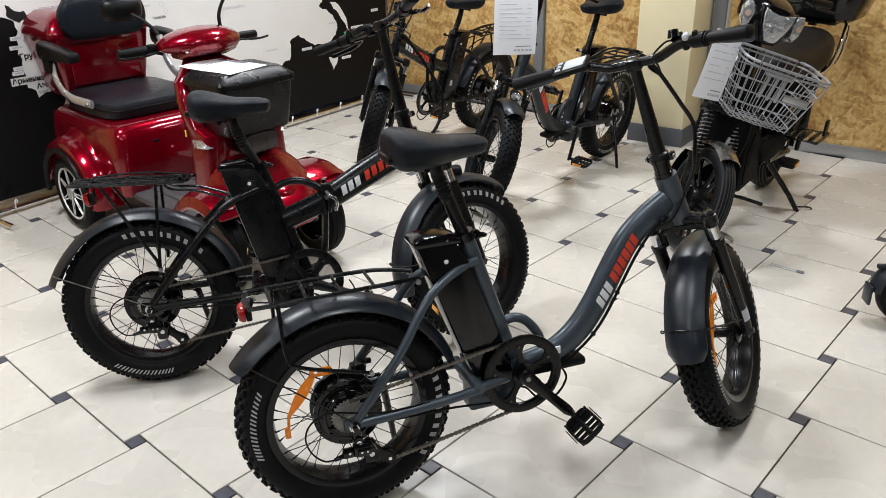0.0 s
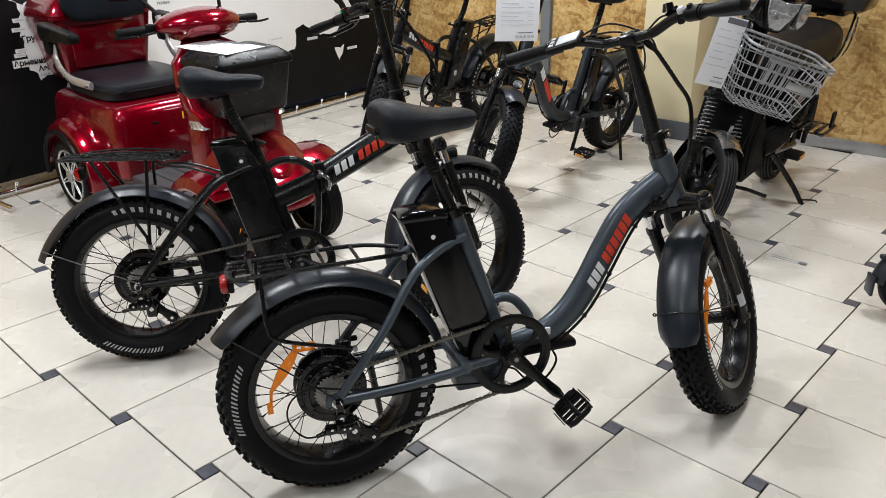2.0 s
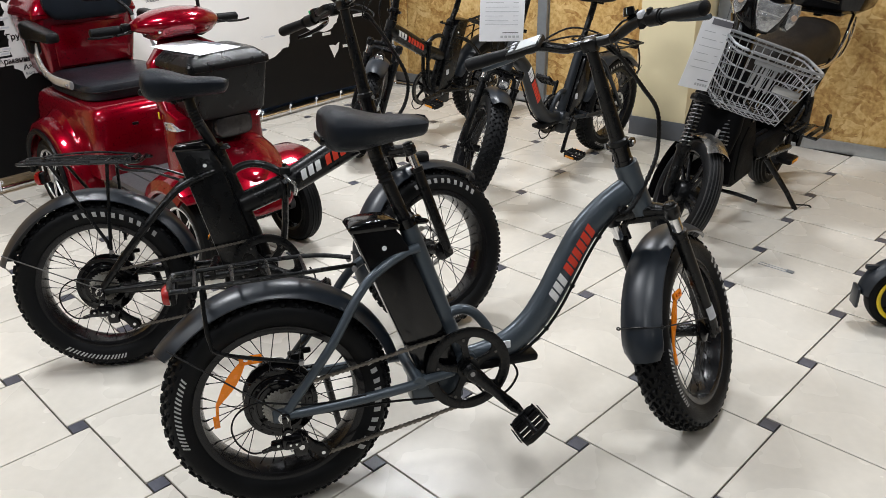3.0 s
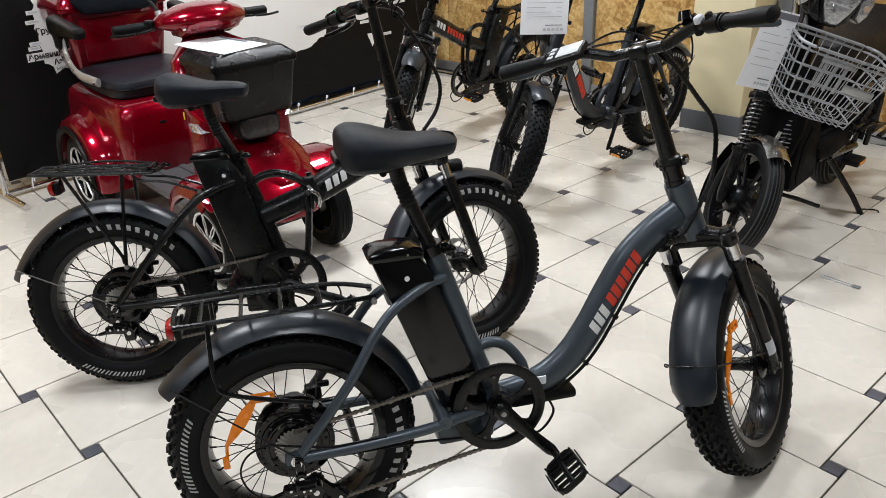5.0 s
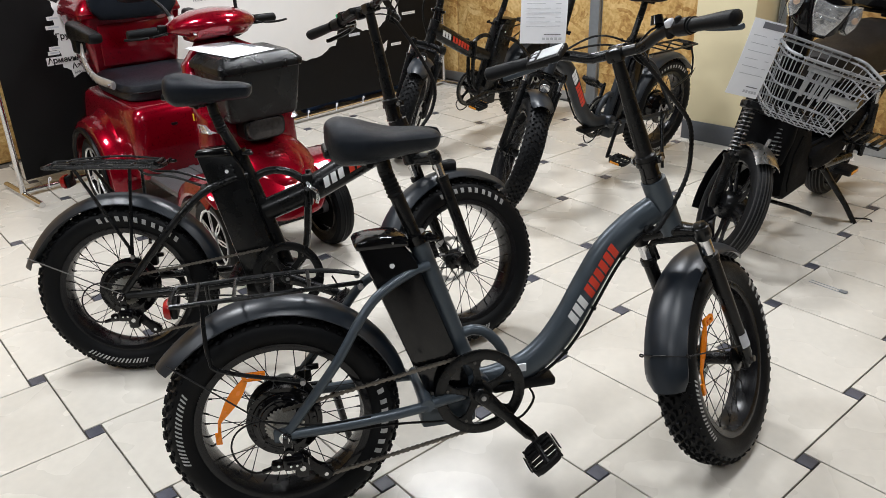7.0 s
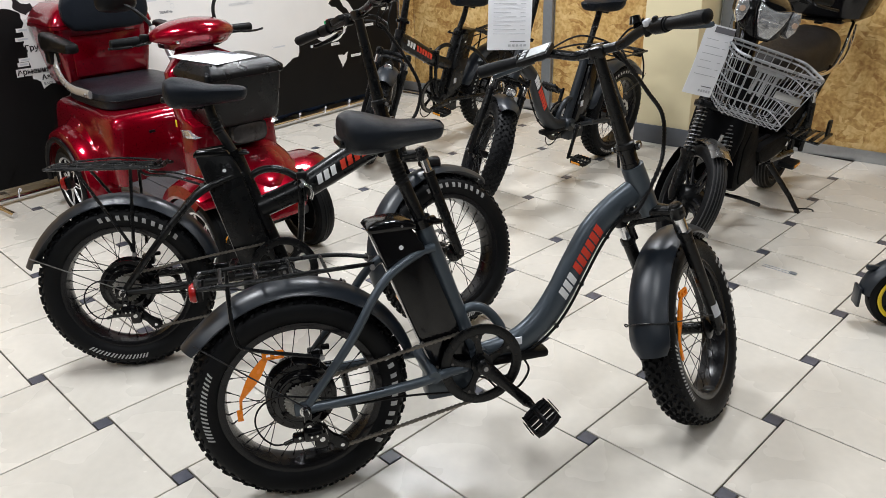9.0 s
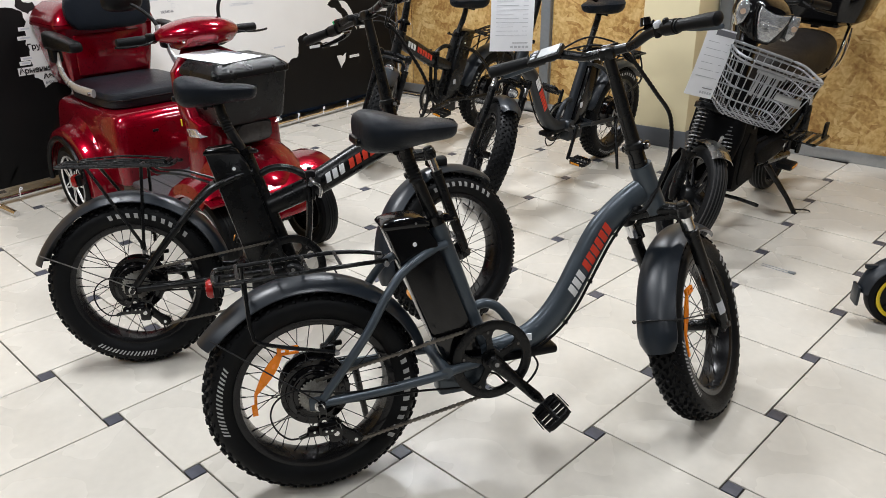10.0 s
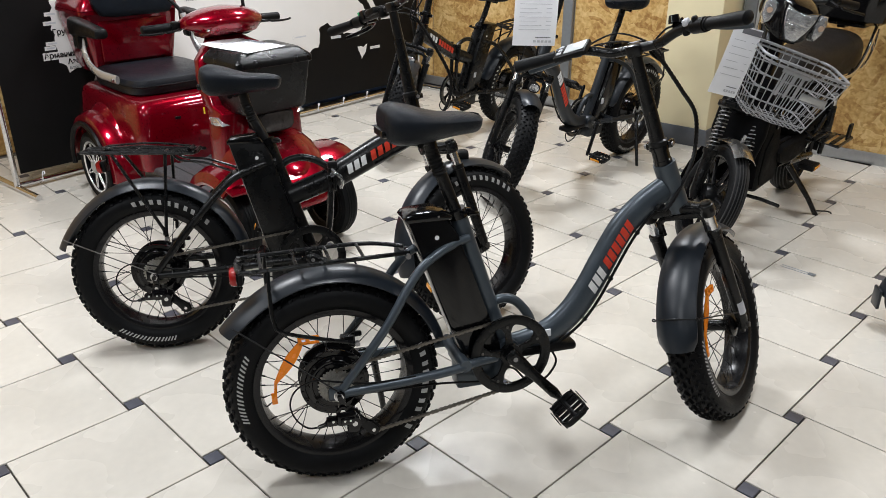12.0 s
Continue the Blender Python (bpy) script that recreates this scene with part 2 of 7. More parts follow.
def spline(pts, k=6):
    """A smooth line through the points."""
    pts = [Vector(p) for p in pts]
    out = []
    for i in range(len(pts) - 1):
        p0, p1, p2, p3 = pts[max(i - 1, 0)], pts[i], pts[i + 1], pts[min(i + 2, len(pts) - 1)]
        for j in range(k):
            t = j / k
            out.append(0.5 * (2 * p1 + (p2 - p0) * t + (2 * p0 - 5 * p1 + 4 * p2 - p3) * t * t + (3 * p1 - p0 - 3 * p2 + p3) * t ** 3))
    out.append(pts[-1])
    return out


def tube(bm, pts, r, n=8, m=ID, flat=1.0, up=(0, 1, 0), closed=False, caps=True):
    """A pipe along pts; r one radius or one a point; flat scales it along the cross axis nearest to up."""
    pts = [Vector(p) for p in pts]
    cnt = len(pts)
    rs = r if isinstance(r, (list, tuple)) else [r] * cnt
    rings = []
    for i, p in enumerate(pts):
        a = pts[i - 1] if i or closed else p
        b = pts[(i + 1) % cnt] if i < cnt - 1 or closed else p
        d = (b - a).normalized()
        u = Vector(up)
        if abs(u.dot(d)) > 0.98:
            u = Vector((1, 0, 0)) if abs(d.x) < 0.9 else Vector((0, 0, 1))
        u = (u - d * u.dot(d)).normalized()
        w = d.cross(u)
        rings.append([bm.verts.new(m @ (p + rs[i] * (u * flat * math.cos(2 * math.pi * q / n) + w * math.sin(2 * math.pi * q / n)))) for q in range(n)])
    for i in range(cnt if closed else cnt - 1):
        ra, rb = rings[i], rings[(i + 1) % cnt]
        for q in range(n):
            bm.faces.new((ra[q], ra[(q + 1) % n], rb[(q + 1) % n], rb[q]))
    if caps and not closed:
        bm.faces.new(rings[0])
        bm.faces.new(rings[-1])
    return bm


def cyl(bm, a, b, r, r2=None, n=16, m=ID):
    return tube(bm, [a, b], [r, r if r2 is None else r2], n, m)


def lathe(bm, prof, n=48, m=ID, closed=True, a0=0.0, a1=360.0):
    """Turns (radius, y) round the y axis; angles from +x up to +z."""
    full = abs(a1 - a0) >= 360
    cnt = n if full else n + 1
    rings = []
    for i in range(cnt):
        a = radians(a0 + (a1 - a0) * i / n)
        rings.append([bm.verts.new(m @ Vector((r * math.cos(a), y, r * math.sin(a)))) for r, y in prof])
    k = len(prof)
    for i in range(n):
        ra, rb = rings[i], rings[(i + 1) % cnt]
        for j in range(k if closed else k - 1):
            bm.faces.new((ra[j], ra[(j + 1) % k], rb[(j + 1) % k], rb[j]))
    if not full and closed:
        bm.faces.new(rings[0])
        bm.faces.new(rings[-1])
    return bm


def loft(bm, rings, m=ID, caps=True, closed_ring=True):
    """Skins rings of equal count."""
    vs = [[bm.verts.new(m @ Vector(p)) for p in ring] for ring in rings]
    k = len(vs[0])
    for ra, rb in zip(vs, vs[1:]):
        for j in range(k if closed_ring else k - 1):
            bm.faces.new((ra[j], ra[(j + 1) % k], rb[(j + 1) % k], rb[j]))
    if caps and closed_ring:
        bm.faces.new(vs[0])
        bm.faces.new(vs[-1])
    return bm


def slab(bm, poly, y0, y1, m=ID, bevel=0.0):
    """A polygon in the xz plane, made thick from y0 to y1."""
    a = [bm.verts.new(m @ Vector((x, y0, z))) for x, z in poly]
    b = [bm.verts.new(m @ Vector((x, y1, z))) for x, z in poly]
    k = len(poly)
    faces = [bm.faces.new(a), bm.faces.new(b[::-1])]
    for i in range(k):
        faces.append(bm.faces.new((a[i], b[i], b[(i + 1) % k], a[(i + 1) % k])))
    if bevel:
        bmesh.ops.recalc_face_normals(bm, faces=faces)
        edges = list({e for f in faces[:2] for e in f.edges})
        bmesh.ops.bevel(bm, geom=edges, offset=bevel, segments=2, profile=0.5, affect="EDGES")
    return bm


def superring(c, rx, ry, e=2.6, n=24, axis="z", tilt=0.0):
    """A rounded-square ring round c, in the plane across axis."""
    out = []
    for q in range(n):
        a = 2 * math.pi * q / n
        ca, sa = math.cos(a), math.sin(a)
        x = rx * math.copysign(abs(ca) ** (2 / e), ca)
        y = ry * math.copysign(abs(sa) ** (2 / e), sa)
        if axis == "z":
            out.append((c[0] + x, c[1] + y, c[2] + x * tilt))
        elif axis == "x":
            out.append((c[0] + y * tilt, c[1] + x, c[2] + y))
        else:
            out.append((c[0] + x, c[1], c[2] + y))
    return out


# ---- setting ----
BACK, SIDE, FRONT, LEFT = 5.005, 5.0, -5.2, -4.95
bm = box(bm_new(), (0, (BACK + FRONT) / 2, -0.06), (SIDE - LEFT + 0.2, BACK - FRONT + 0.2, 0.1))
bmesh.ops.translate(bm, verts=bm.verts, vec=((SIDE + LEFT) / 2, 0, 0))
floor = solid("floor", bm, GROUT, "cream ceramic floor tiles with small slate inserts", "floor", ROOM, kind="structure", smooth=0)
# closes the room out of view; its dark grey holds down fill light
bm = box(bm_new(), ((SIDE + LEFT) / 2, (BACK + FRONT) / 2, CEILING + 0.05), (SIDE - LEFT + 0.2, BACK - FRONT + 0.2, 0.1))
solid("ceiling", bm, CEILING_PAINT, "plain unseen ceiling, dark grey to keep reflections low", "ceiling", ROOM, kind="structure", smooth=0)
wall_back = solid("wall_north", box(bm_new(), ((SIDE + LEFT) / 2, BACK + 0.07, CEILING / 2), (SIDE - LEFT + 0.2, 0.1, CEILING)), WHITE_WALL,
                  "wall clad in tall strand board panels", "wall", ROOM, kind="structure", smooth=0)
wall_left = solid("wall_west", box(bm_new(), (LEFT - 0.05, (BACK + FRONT) / 2, CEILING / 2), (0.1, BACK - FRONT + 0.04, CEILING)), OSB,
                  "wall clad in strand board", "wall", ROOM, kind="structure", smooth=0)
# east and south walls are added to close the room, dull against bounced light
solid("wall_east", box(bm_new(), (SIDE + 0.05, (BACK + FRONT) / 2, CEILING / 2), (0.1, BACK - FRONT + 0.04, CEILING)), UNSEEN_WALL,
      "plain added wall out of view, dull to limit bounced light", "wall", ROOM, kind="structure", smooth=0)
solid("wall_south", box(bm_new(), ((SIDE + LEFT) / 2, FRONT - 0.05, CEILING / 2), (SIDE - LEFT, 0.1, CEILING)), UNSEEN_WALL,
      "plain added wall out of view, dull to limit bounced light", "wall", ROOM, kind="structure", smooth=0)
# strand board panels on the back wall, with a gap where the pillar stands
PANELS = ((-4.93, -4.24), (-4.23, -2.995), (-2.914, -2.085), (-1.628, -0.39), (-0.38, 0.86), (0.87, 2.11), (2.12, 3.36), (3.37, 4.95))
for a, b in PANELS:
    part("panel", box(bm_new(), ((a + b) / 2, BACK + 0.009, 1.49), (b - a - 0.004, 0.018, 2.96), 0.002), OSB, wall_back)
solid("baseboard", box(bm_new(), (1.68, BACK - 0.008, 0.036), (6.6, 0.014, 0.07), 0.003), ALU, "low brushed metal skirting along the board wall", "skirting", ROOM, kind="structure")
solid("baseboard", box(bm_new(), (-3.5, BACK - 0.008, 0.036), (2.83, 0.014, 0.07), 0.003), ALU, "low brushed metal skirting along the board wall", "skirting", ROOM, kind="structure")
for u in (-2.954, -1.678):
    solid("trim", box(bm_new(), (u, BACK - 0.02, 1.49), (0.075, 0.03, 2.96), 0.004), BATTEN, "grey painted batten between the boards", "batten", ROOM, kind="structure")
# pillar
pillar = solid("pillar", box(bm_new(), (-1.906, 4.84, CEILING / 2), (0.346, 0.33, CEILING - 0.01), 0.004), CREAM_WALL, "cream painted square pillar with dark skirting", "pillar", ROOM, kind="structure")
part("skirting", box(bm_new(), (-1.906, 4.832, 0.058), (0.366, 0.338, 0.115), 0.003), SKIRTING, pillar, "dark grey skirting")


# ---- electric bikes ----
R_WHEEL = 0.282
made = {}


def once(key, build):
    if key not in made:
        made[key] = build()
    return made[key]


def tyre_mesh():
    bm = bm_new()
    half = [(0.205, 0.036), (0.214, 0.045), (0.228, 0.051), (0.243, 0.0525), (0.256, 0.048), (0.266, 0.037), (0.271, 0.02), (0.2725, 0.0)]
    prof = half + [(r, -y) for r, y in half[-2::-1]]
    lathe(bm, prof, 72)
    return finish(bm, RUBBER, 35)


def tread_mesh():
    """Block tread: rows of small slanted lozenges, staggered, that shrink towards the shoulders."""
    bm = bm_new()
    n = 52
    # across, radius, slope, size along / across / high, stagger, twist
    rows = ((0.0, 0.2762, 0, (0.017, 0.010, 0.010), 0.0, 0), (0.0165, 0.2755, 8, (0.018, 0.0105, 0.010), 0.5, 24), (0.0315, 0.2705, 32, (0.016, 0.0115, 0.010), 0.0, -22), (0.0435, 0.2615, 58, (0.012, 0.009, 0.0075), 0.5, 10))
    for i in range(n):
        for across, r, slope, size, stag, twist in rows:
            for side in ((1,) if across == 0 else (-1, 1)):
                a = 360 * (i + stag + (0.25 if side < 0 else 0.0)) / n
                m = pose(0, 0, 0, 0, -a, 0) @ pose(r, side * across, 0) @ pose(0, 0, 0, 0, 0, side * slope) @ pose(0, 0, 0, side * twist, 0, 0)
                high, wide, long = size[2] / 2, size[1] / 2, size[0] / 2
                loft(bm, [[(-high, -wide, -long), (-high, wide, -long), (-high, wide, long), (-high, -wide, long)],
                          [(high, -wide * 0.7, -long * 0.55), (high, wide * 0.7, -long * 0.8), (high, wide * 0.7, long * 0.55), (high, -wide * 0.7, long * 0.8)]], m)
    return finish(bm, RUBBER, 35)


def rim_mesh():
    bm = bm_new()
    prof = [(0.2075, 0.041), (0.2075, 0.036), (0.198, 0.035), (0.193, 0.022), (0.190, 0.0), (0.193, -0.022), (0.198, -0.035), (0.2075, -0.036), (0.2075, -0.041),
            (0.199, -0.041), (0.190, -0.037), (0.1865, -0.022), (0.184, 0), (0.1865, 0.022), (0.190, 0.037), (0.199, 0.041)]
    return finish(lathe(bm, prof, 72), RIM_BLACK, 30)


def spoke_mesh(flange, y, lean):
    bm = bm_new()
    a = radians(lean)
    p = Vector((flange * math.cos(a), y, flange * math.sin(a)))
    q = Vector((0.187, y * 0.12, 0))
    tube(bm, [p, q], 0.00125, 5)
    cyl(bm, q, q + (p - q).normalized() * 0.012, 0.0023, n=6)
    return finish(bm, SPOKE_BLACK, 40)


def rotor_mesh():
    """A wavy brake disc with arms."""
    bm = bm_new()
    n = 96
    for y0, y1 in ((-0.001, 0.001),):
        rings = []
        for i in range(n):
            a = 2 * math.pi * i / n
            ro = 0.080 - 0.0035 * (math.sin(a * 12) > 0.2)
            ri = 0.064 + 0.003 * math.sin(a * 12 + 1)
            rings.append([bm.verts.new((r * math.cos(a), y, r * math.sin(a))) for r, y in ((ri, y0), (ro, y0), (ro, y1), (ri, y1))])
        for i in range(n):
            ra, rb = rings[i], rings[(i + 1) % n]
            for j in range(4):
                bm.faces.new((ra[j], ra[(j + 1) % 4], rb[(j + 1) % 4], rb[j]))
    star = []
    for i in range(6):
        for r, turn in ((0.024, -0.30), (0.044, 0.10), (0.068, 0.44), (0.068, 0.56), (0.044, 0.34), (0.024, 0.30)):
            a = math.pi * i / 3 + turn
            star.append((r * math.cos(a), r * math.sin(a)))
    slab(bm, star, -0.0009, 0.0009)
    lathe(bm, [(0.016, -0.002), (0.026, -0.002), (0.026, 0.002), (0.016, 0.002)], 24)
    return finish(bm, DISC_STEEL, 40)


def motor_mesh():
    """Hub motor: drilled flanges, a stepped cover with screws, the axle."""
    bm = bm_new()
    prof = [(0.012, -0.042), (0.058, -0.040), (0.060, -0.037), (0.064, -0.037), (0.068, -0.034), (0.076, -0.033), (0.078, -0.029), (0.090, -0.029), (0.090, -0.024), (0.080, -0.021), (0.080, 0.021), (0.090, 0.024), (0.090, 0.029), (0.078, 0.031), (0.068, 0.038), (0.04, 0.046), (0.012, 0.060)]
    lathe(bm, prof, 40)
    for i in range(8):
        a = math.pi * i / 4
        cyl(bm, (0.071 * math.cos(a), -0.031, 0.071 * math.sin(a)), (0.071 * math.cos(a), -0.0365, 0.071 * math.sin(a)), 0.0042, n=8)
    for i in range(18):
        a = 2 * math.pi * (i + 0.5) / 18
        for side in (-1, 1):
            cyl(bm, (0.085 * math.cos(a), side * 0.0285, 0.085 * math.sin(a)), (0.085 * math.cos(a), side * 0.0315, 0.085 * math.sin(a)), 0.0032, n=6)
    cyl(bm, (0, -0.124, 0), (0, 0.112, 0), 0.007, n=10)
    return finish(bm, GLOSS_BLACK, 35)


def front_hub_mesh():
    bm = bm_new()
    prof = [(0.010, -0.068), (0.024, -0.062), (0.034, -0.058), (0.034, -0.052), (0.018, -0.045), (0.017, 0.03), (0.034, 0.038), (0.034, 0.046), (0.022, 0.05), (0.010, 0.068)]
    lathe(bm, prof, 28)
    cyl(bm, (0, -0.095, 0), (0, 0.095, 0), 0.006, n=10)
    return finish(bm, BLACK_PAINT, 35)


def cassette_mesh():
    bm = bm_new()
    for k in range(7):
        r = 0.047 - 0.0036 * k
        y = -0.047 - 0.0052 * k
        teeth = 28 - 2 * k
        poly = []
        for i in range(teeth * 4):
            a = 2 * math.pi * i / (teeth * 4)
            rr = r if i % 4 < 2 else r - 0.0042
            poly.append((rr * math.cos(a), rr * math.sin(a)))
        slab(bm, poly, y, y - 0.0018)
    cyl(bm, (0, -0.040, 0), (0, -0.084, 0), 0.0185, n=18)
    return finish(bm, SPROCKET, 30)


def tyre_print(count, span, height, slant, side, radius=0.2365, lead=0):
    """Sidewall lettering drawn as plain slanted strokes, with leading bars."""
    bm = bm_new()
    total = count + lead * 0.45
    at = -span / 2
    unit = span / total
    strokes = [(0.45, 0.5, 4)] * lead + [(0.46, 0.48, 2), (0.54, 0.42, 2)] * count
    for step, full, n in strokes:
        wide = unit * step
        rows = []
        for i in range(n + 1):
            base = at + wide * full * i / n
            col = []
            for j in range(4):
                f = j / 3
                rr = radius + (f - 0.5) * height
                a = radians(base + slant * (f - 0.5))
                # follows the bulge of the sidewall
                y = 0.0528 - 18.0 * (rr - 0.2405) ** 2 + 0.0004
                col.append(bm.verts.new((rr * math.cos(a), side * y, rr * math.sin(a))))
            rows.append(col)
        for i in range(n):
            for j in range(3):
                bm.faces.new((rows[i][j], rows[i + 1][j], rows[i + 1][j + 1], rows[i][j + 1]))
        at += wide
    return finish(bm, TYRE_PRINT, 60)


def reflector_mesh():
    """A long leaf-shaped reflector hooked to the spokes, with a slotted clip and a foot."""
    bm = bm_new()
    a, b = Vector((-0.080, 0, 0.118)), Vector((-0.149, 0, 0.022))
    d = (b - a).normalized()
    w = Vector((-d.z, 0, d.x))
    rings = []
    for i in range(11):
        t = i / 10
        wide = 0.0045 + 0.0095 * math.sin(math.pi * min(1, 0.12 + t * 0.9)) ** 1.2
        c = a.lerp(b, t)
        rings.append([c + w * wide + Vector((0, 0.002, 0)), c + w * wide - Vector((0, 0.002, 0)), c - Vector((0, 0.004, 0)), c - w * wide - Vector((0, 0.002, 0)), c - w * wide + Vector((0, 0.002, 0)), c + Vector((0, 0.004, 0))])
    loft(bm, rings)
    for z in (-0.0075, 0.0075):
        box(bm, (-0.058, 0, 0.127 + z), (0.050, 0.008, 0.006), 0.001, pose(0, 0, 0, 0, 0, 0))
    for x in (-0.080, -0.060, -0.036):
        box(bm, (x, 0, 0.127), (0.010, 0.008, 0.018), 0.001)
    tube(bm, [(-0.149, 0, 0.024), (-0.152, 0, -0.006), (-0.155, 0, -0.010)], 0.0042, 6)
    box(bm, (-0.156, 0, -0.022), (0.014, 0.007, 0.030), 0.001)
    return finish(bm, ORANGE, 40)


def wheel(bike, m, rear, spin, reflect):
    name = "rear_wheel" if rear else "front_wheel"
    w = part(name, once("motor" if rear else "hub", motor_mesh if rear else front_hub_mesh), None, bike, "black hub motor wheel with spokes" if rear else "black spoked wheel", m)
    part("tyre", once("tyre", tyre_mesh), None, w, "fat black block-tread tyre", pose(0, 0, 0, 0, -spin, 0))
    tr = part("tread", once("tread", tread_mesh), None, w, "rubber tread blocks", pose(0, 0, 0, 0, -spin, 0))
    tr["kind"] = "stuff"
    part("rim", once("rim", rim_mesh), None, w, "black alloy rim")
    for side in (-1, 1):
        # words run clockwise as seen from their own side
        part("tyre_print", once(("kp", side), lambda: tyre_print(5, 66 * side, 0.021, -1 * side, side)), None, w, "pale sidewall lettering blocks", pose(0, 0, 0, 0, -spin, 0))["kind"] = "stuff"
        part("tyre_print", once(("kr", side), lambda: tyre_print(7, 46 * side, 0.015, 2 * side, side, 0.240, 3)), None, w, "pale sidewall lettering blocks", pose(0, 0, 0, 0, -spin - 185, 0))["kind"] = "stuff"
    flange = 0.082 if rear else 0.031
    for i in range(36):
        side = 1 if i % 2 else -1
        lean = (16 if rear else 42) * (1 if (i // 2) % 2 else -1)
        key = ("spoke", rear, side, lean)
        part("spoke", once(key, lambda: spoke_mesh(flange, side * (0.028 if rear else 0.045), lean)), None, w, "", pose(0, 0, 0, 0, -10 * i - spin, 0))
    part("brake_disc", once("rotor", rotor_mesh), None, w, "wavy steel brake disc", pose(0, 0.066 if rear else 0.056, 0))
    if rear:
        part("cassette", once("cassette", cassette_mesh), None, w, "stepped steel sprockets")
        nut = cyl(cyl(bm_new(), (0, -0.1035, 0), (0, -0.107, 0), 0.014, n=18), (0, -0.107, 0), (0, -0.117, 0), 0.0105, n=6)
        part("axle_nut", nut, CHROME, w, "bright steel axle nut")
    if reflect is not None:
        part("spoke_reflector", once("reflector", reflector_mesh), None, w, "orange plastic spoke reflector", pose(0, -0.026, 0, 0, 149 - reflect, 0))
    return w


def fender(bike, m, a0, a1, name, flare=0.0):
    """A curved mudguard, arched across, over the wheel."""
    bm = bm_new()
    n, k = 28, 8
    outer, inner = [], []
    for i in range(n + 1):
        f = i / n
        a = radians(a0 + (a1 - a0) * f)
        end = min(1.0, 6 * min(f, 1 - f) + 0.72)
        for thick, store in ((0.0, outer), (-0.003, inner)):
            row = []
            for j in range(k + 1):
                b = -1 + 2 * j / k
                y = 0.057 * b * end
                r = 0.312 + thick - 0.026 * abs(b) ** 2.6 + flare * max(0.0, (f - 0.8) / 0.2) ** 2
                row.append((r * math.cos(a), y, r * math.sin(a)))
            store.append(row)
    rings = [o + list(reversed(q)) for o, q in zip(outer, inner)]
    loft(bm, rings, m)
    return part(name, bm, FENDER, bike, "matt black plastic mudguard")


def saddle(bike, c, tilt=0):
    """A broad padded saddle with a drooping nose and its clamp."""
    bm = bm_new()
    rows = []
    keys = [(0.0, 0.050, 0.018, -0.036), (0.03, 0.082, 0.027, -0.052), (0.12, 0.104, 0.034, -0.066), (0.28, 0.108, 0.027, -0.066), (0.44, 0.094, 0.015, -0.062), (0.58, 0.076, 0.008, -0.056), (0.72, 0.063, 0.007, -0.050), (0.86, 0.054, 0.005, -0.046), (0.96, 0.042, -0.001, -0.040), (1.0, 0.018, -0.008, -0.022)]
    smooth_a = spline([(k[0], k[1], 0) for k in keys], 4)
    smooth_b = spline([(k[0], k[2], k[3]) for k in keys], 4)
    for (t, w, _), (_, top, bot) in zip(smooth_a, smooth_b):
        x = -0.112 + 0.256 * t
        ring = []
        for q in range(20):
            a = 2 * math.pi * q / 20
            ca, sa = math.cos(a), math.sin(a)
            y = w * math.copysign(abs(ca) ** 0.75, ca)
            z = (top if sa > 0 else -bot) * math.copysign(abs(sa) ** 0.8, sa) - (0.010 * (abs(ca) ** 3) if sa > 0 else 0)
            ring.append((x, y, z))
        rows.append(ring)
    m = pose(c[0], c[1], c[2], 0, tilt, 0)
    loft(bm, rows, m)
    s = part("saddle", bm, VINYL, bike, "broad black padded saddle")
    bm = bm_new()
    for side in (-1, 1):
        tube(bm, spline([(-0.10, side * 0.045, -0.035), (-0.06, side * 0.024, -0.052), (0.04, side * 0.022, -0.052), (0.10, side * 0.014, -0.028)], 4), 0.0035, 6, m)
    box(bm, (-0.02, 0, -0.056), (0.05, 0.062, 0.026), 0.005, m)
    cyl(bm, (-0.02, -0.036, -0.066), (-0.02, 0.036, -0.066), 0.008, n=10, m=m)
    box(bm, (-0.105, 0, -0.036), (0.03, 0.10, 0.02), 0.006, m)
    part("saddle_rail", bm, BLACK_PAINT, s)
    return s


def pedal_mesh():
    """An open cage: a thin rounded frame, the axle barrel, slim bars between open windows, solid shoulders, studs."""
    bm = bm_new()
    ring = superring((0, -0.006, 0), 0.0375, 0.049, 5, 32)
    tube(bm, ring, 0.0042, 8, closed=True, up=(0, 0, 1), flat=2.3)
    cyl(bm, (0, -0.050, 0), (0, 0.040, 0), 0.0075, n=10)
    for y in (-0.034, -0.014):
        box(bm, (0, y, 0), (0.072, 0.0042, 0.011), 0.001)
    for x in (-0.021, 0.021):
        box(bm, (x, 0.010, 0), (0.030, 0.010, 0.016), 0.004)
        box(bm, (x, 0.031, 0), (0.028, 0.020, 0.017), 0.004)
    for x in (-0.037, 0.037):
        for y in (-0.044, -0.026, -0.006, 0.014, 0.034):
            box(bm, (x, y, 0), (0.005, 0.006, 0.024), 0.001)
    cyl(bm, (0, 0.04, 0), (0, 0.078, 0), 0.0075, n=10)
    return finish(bm, PLASTIC, 35)


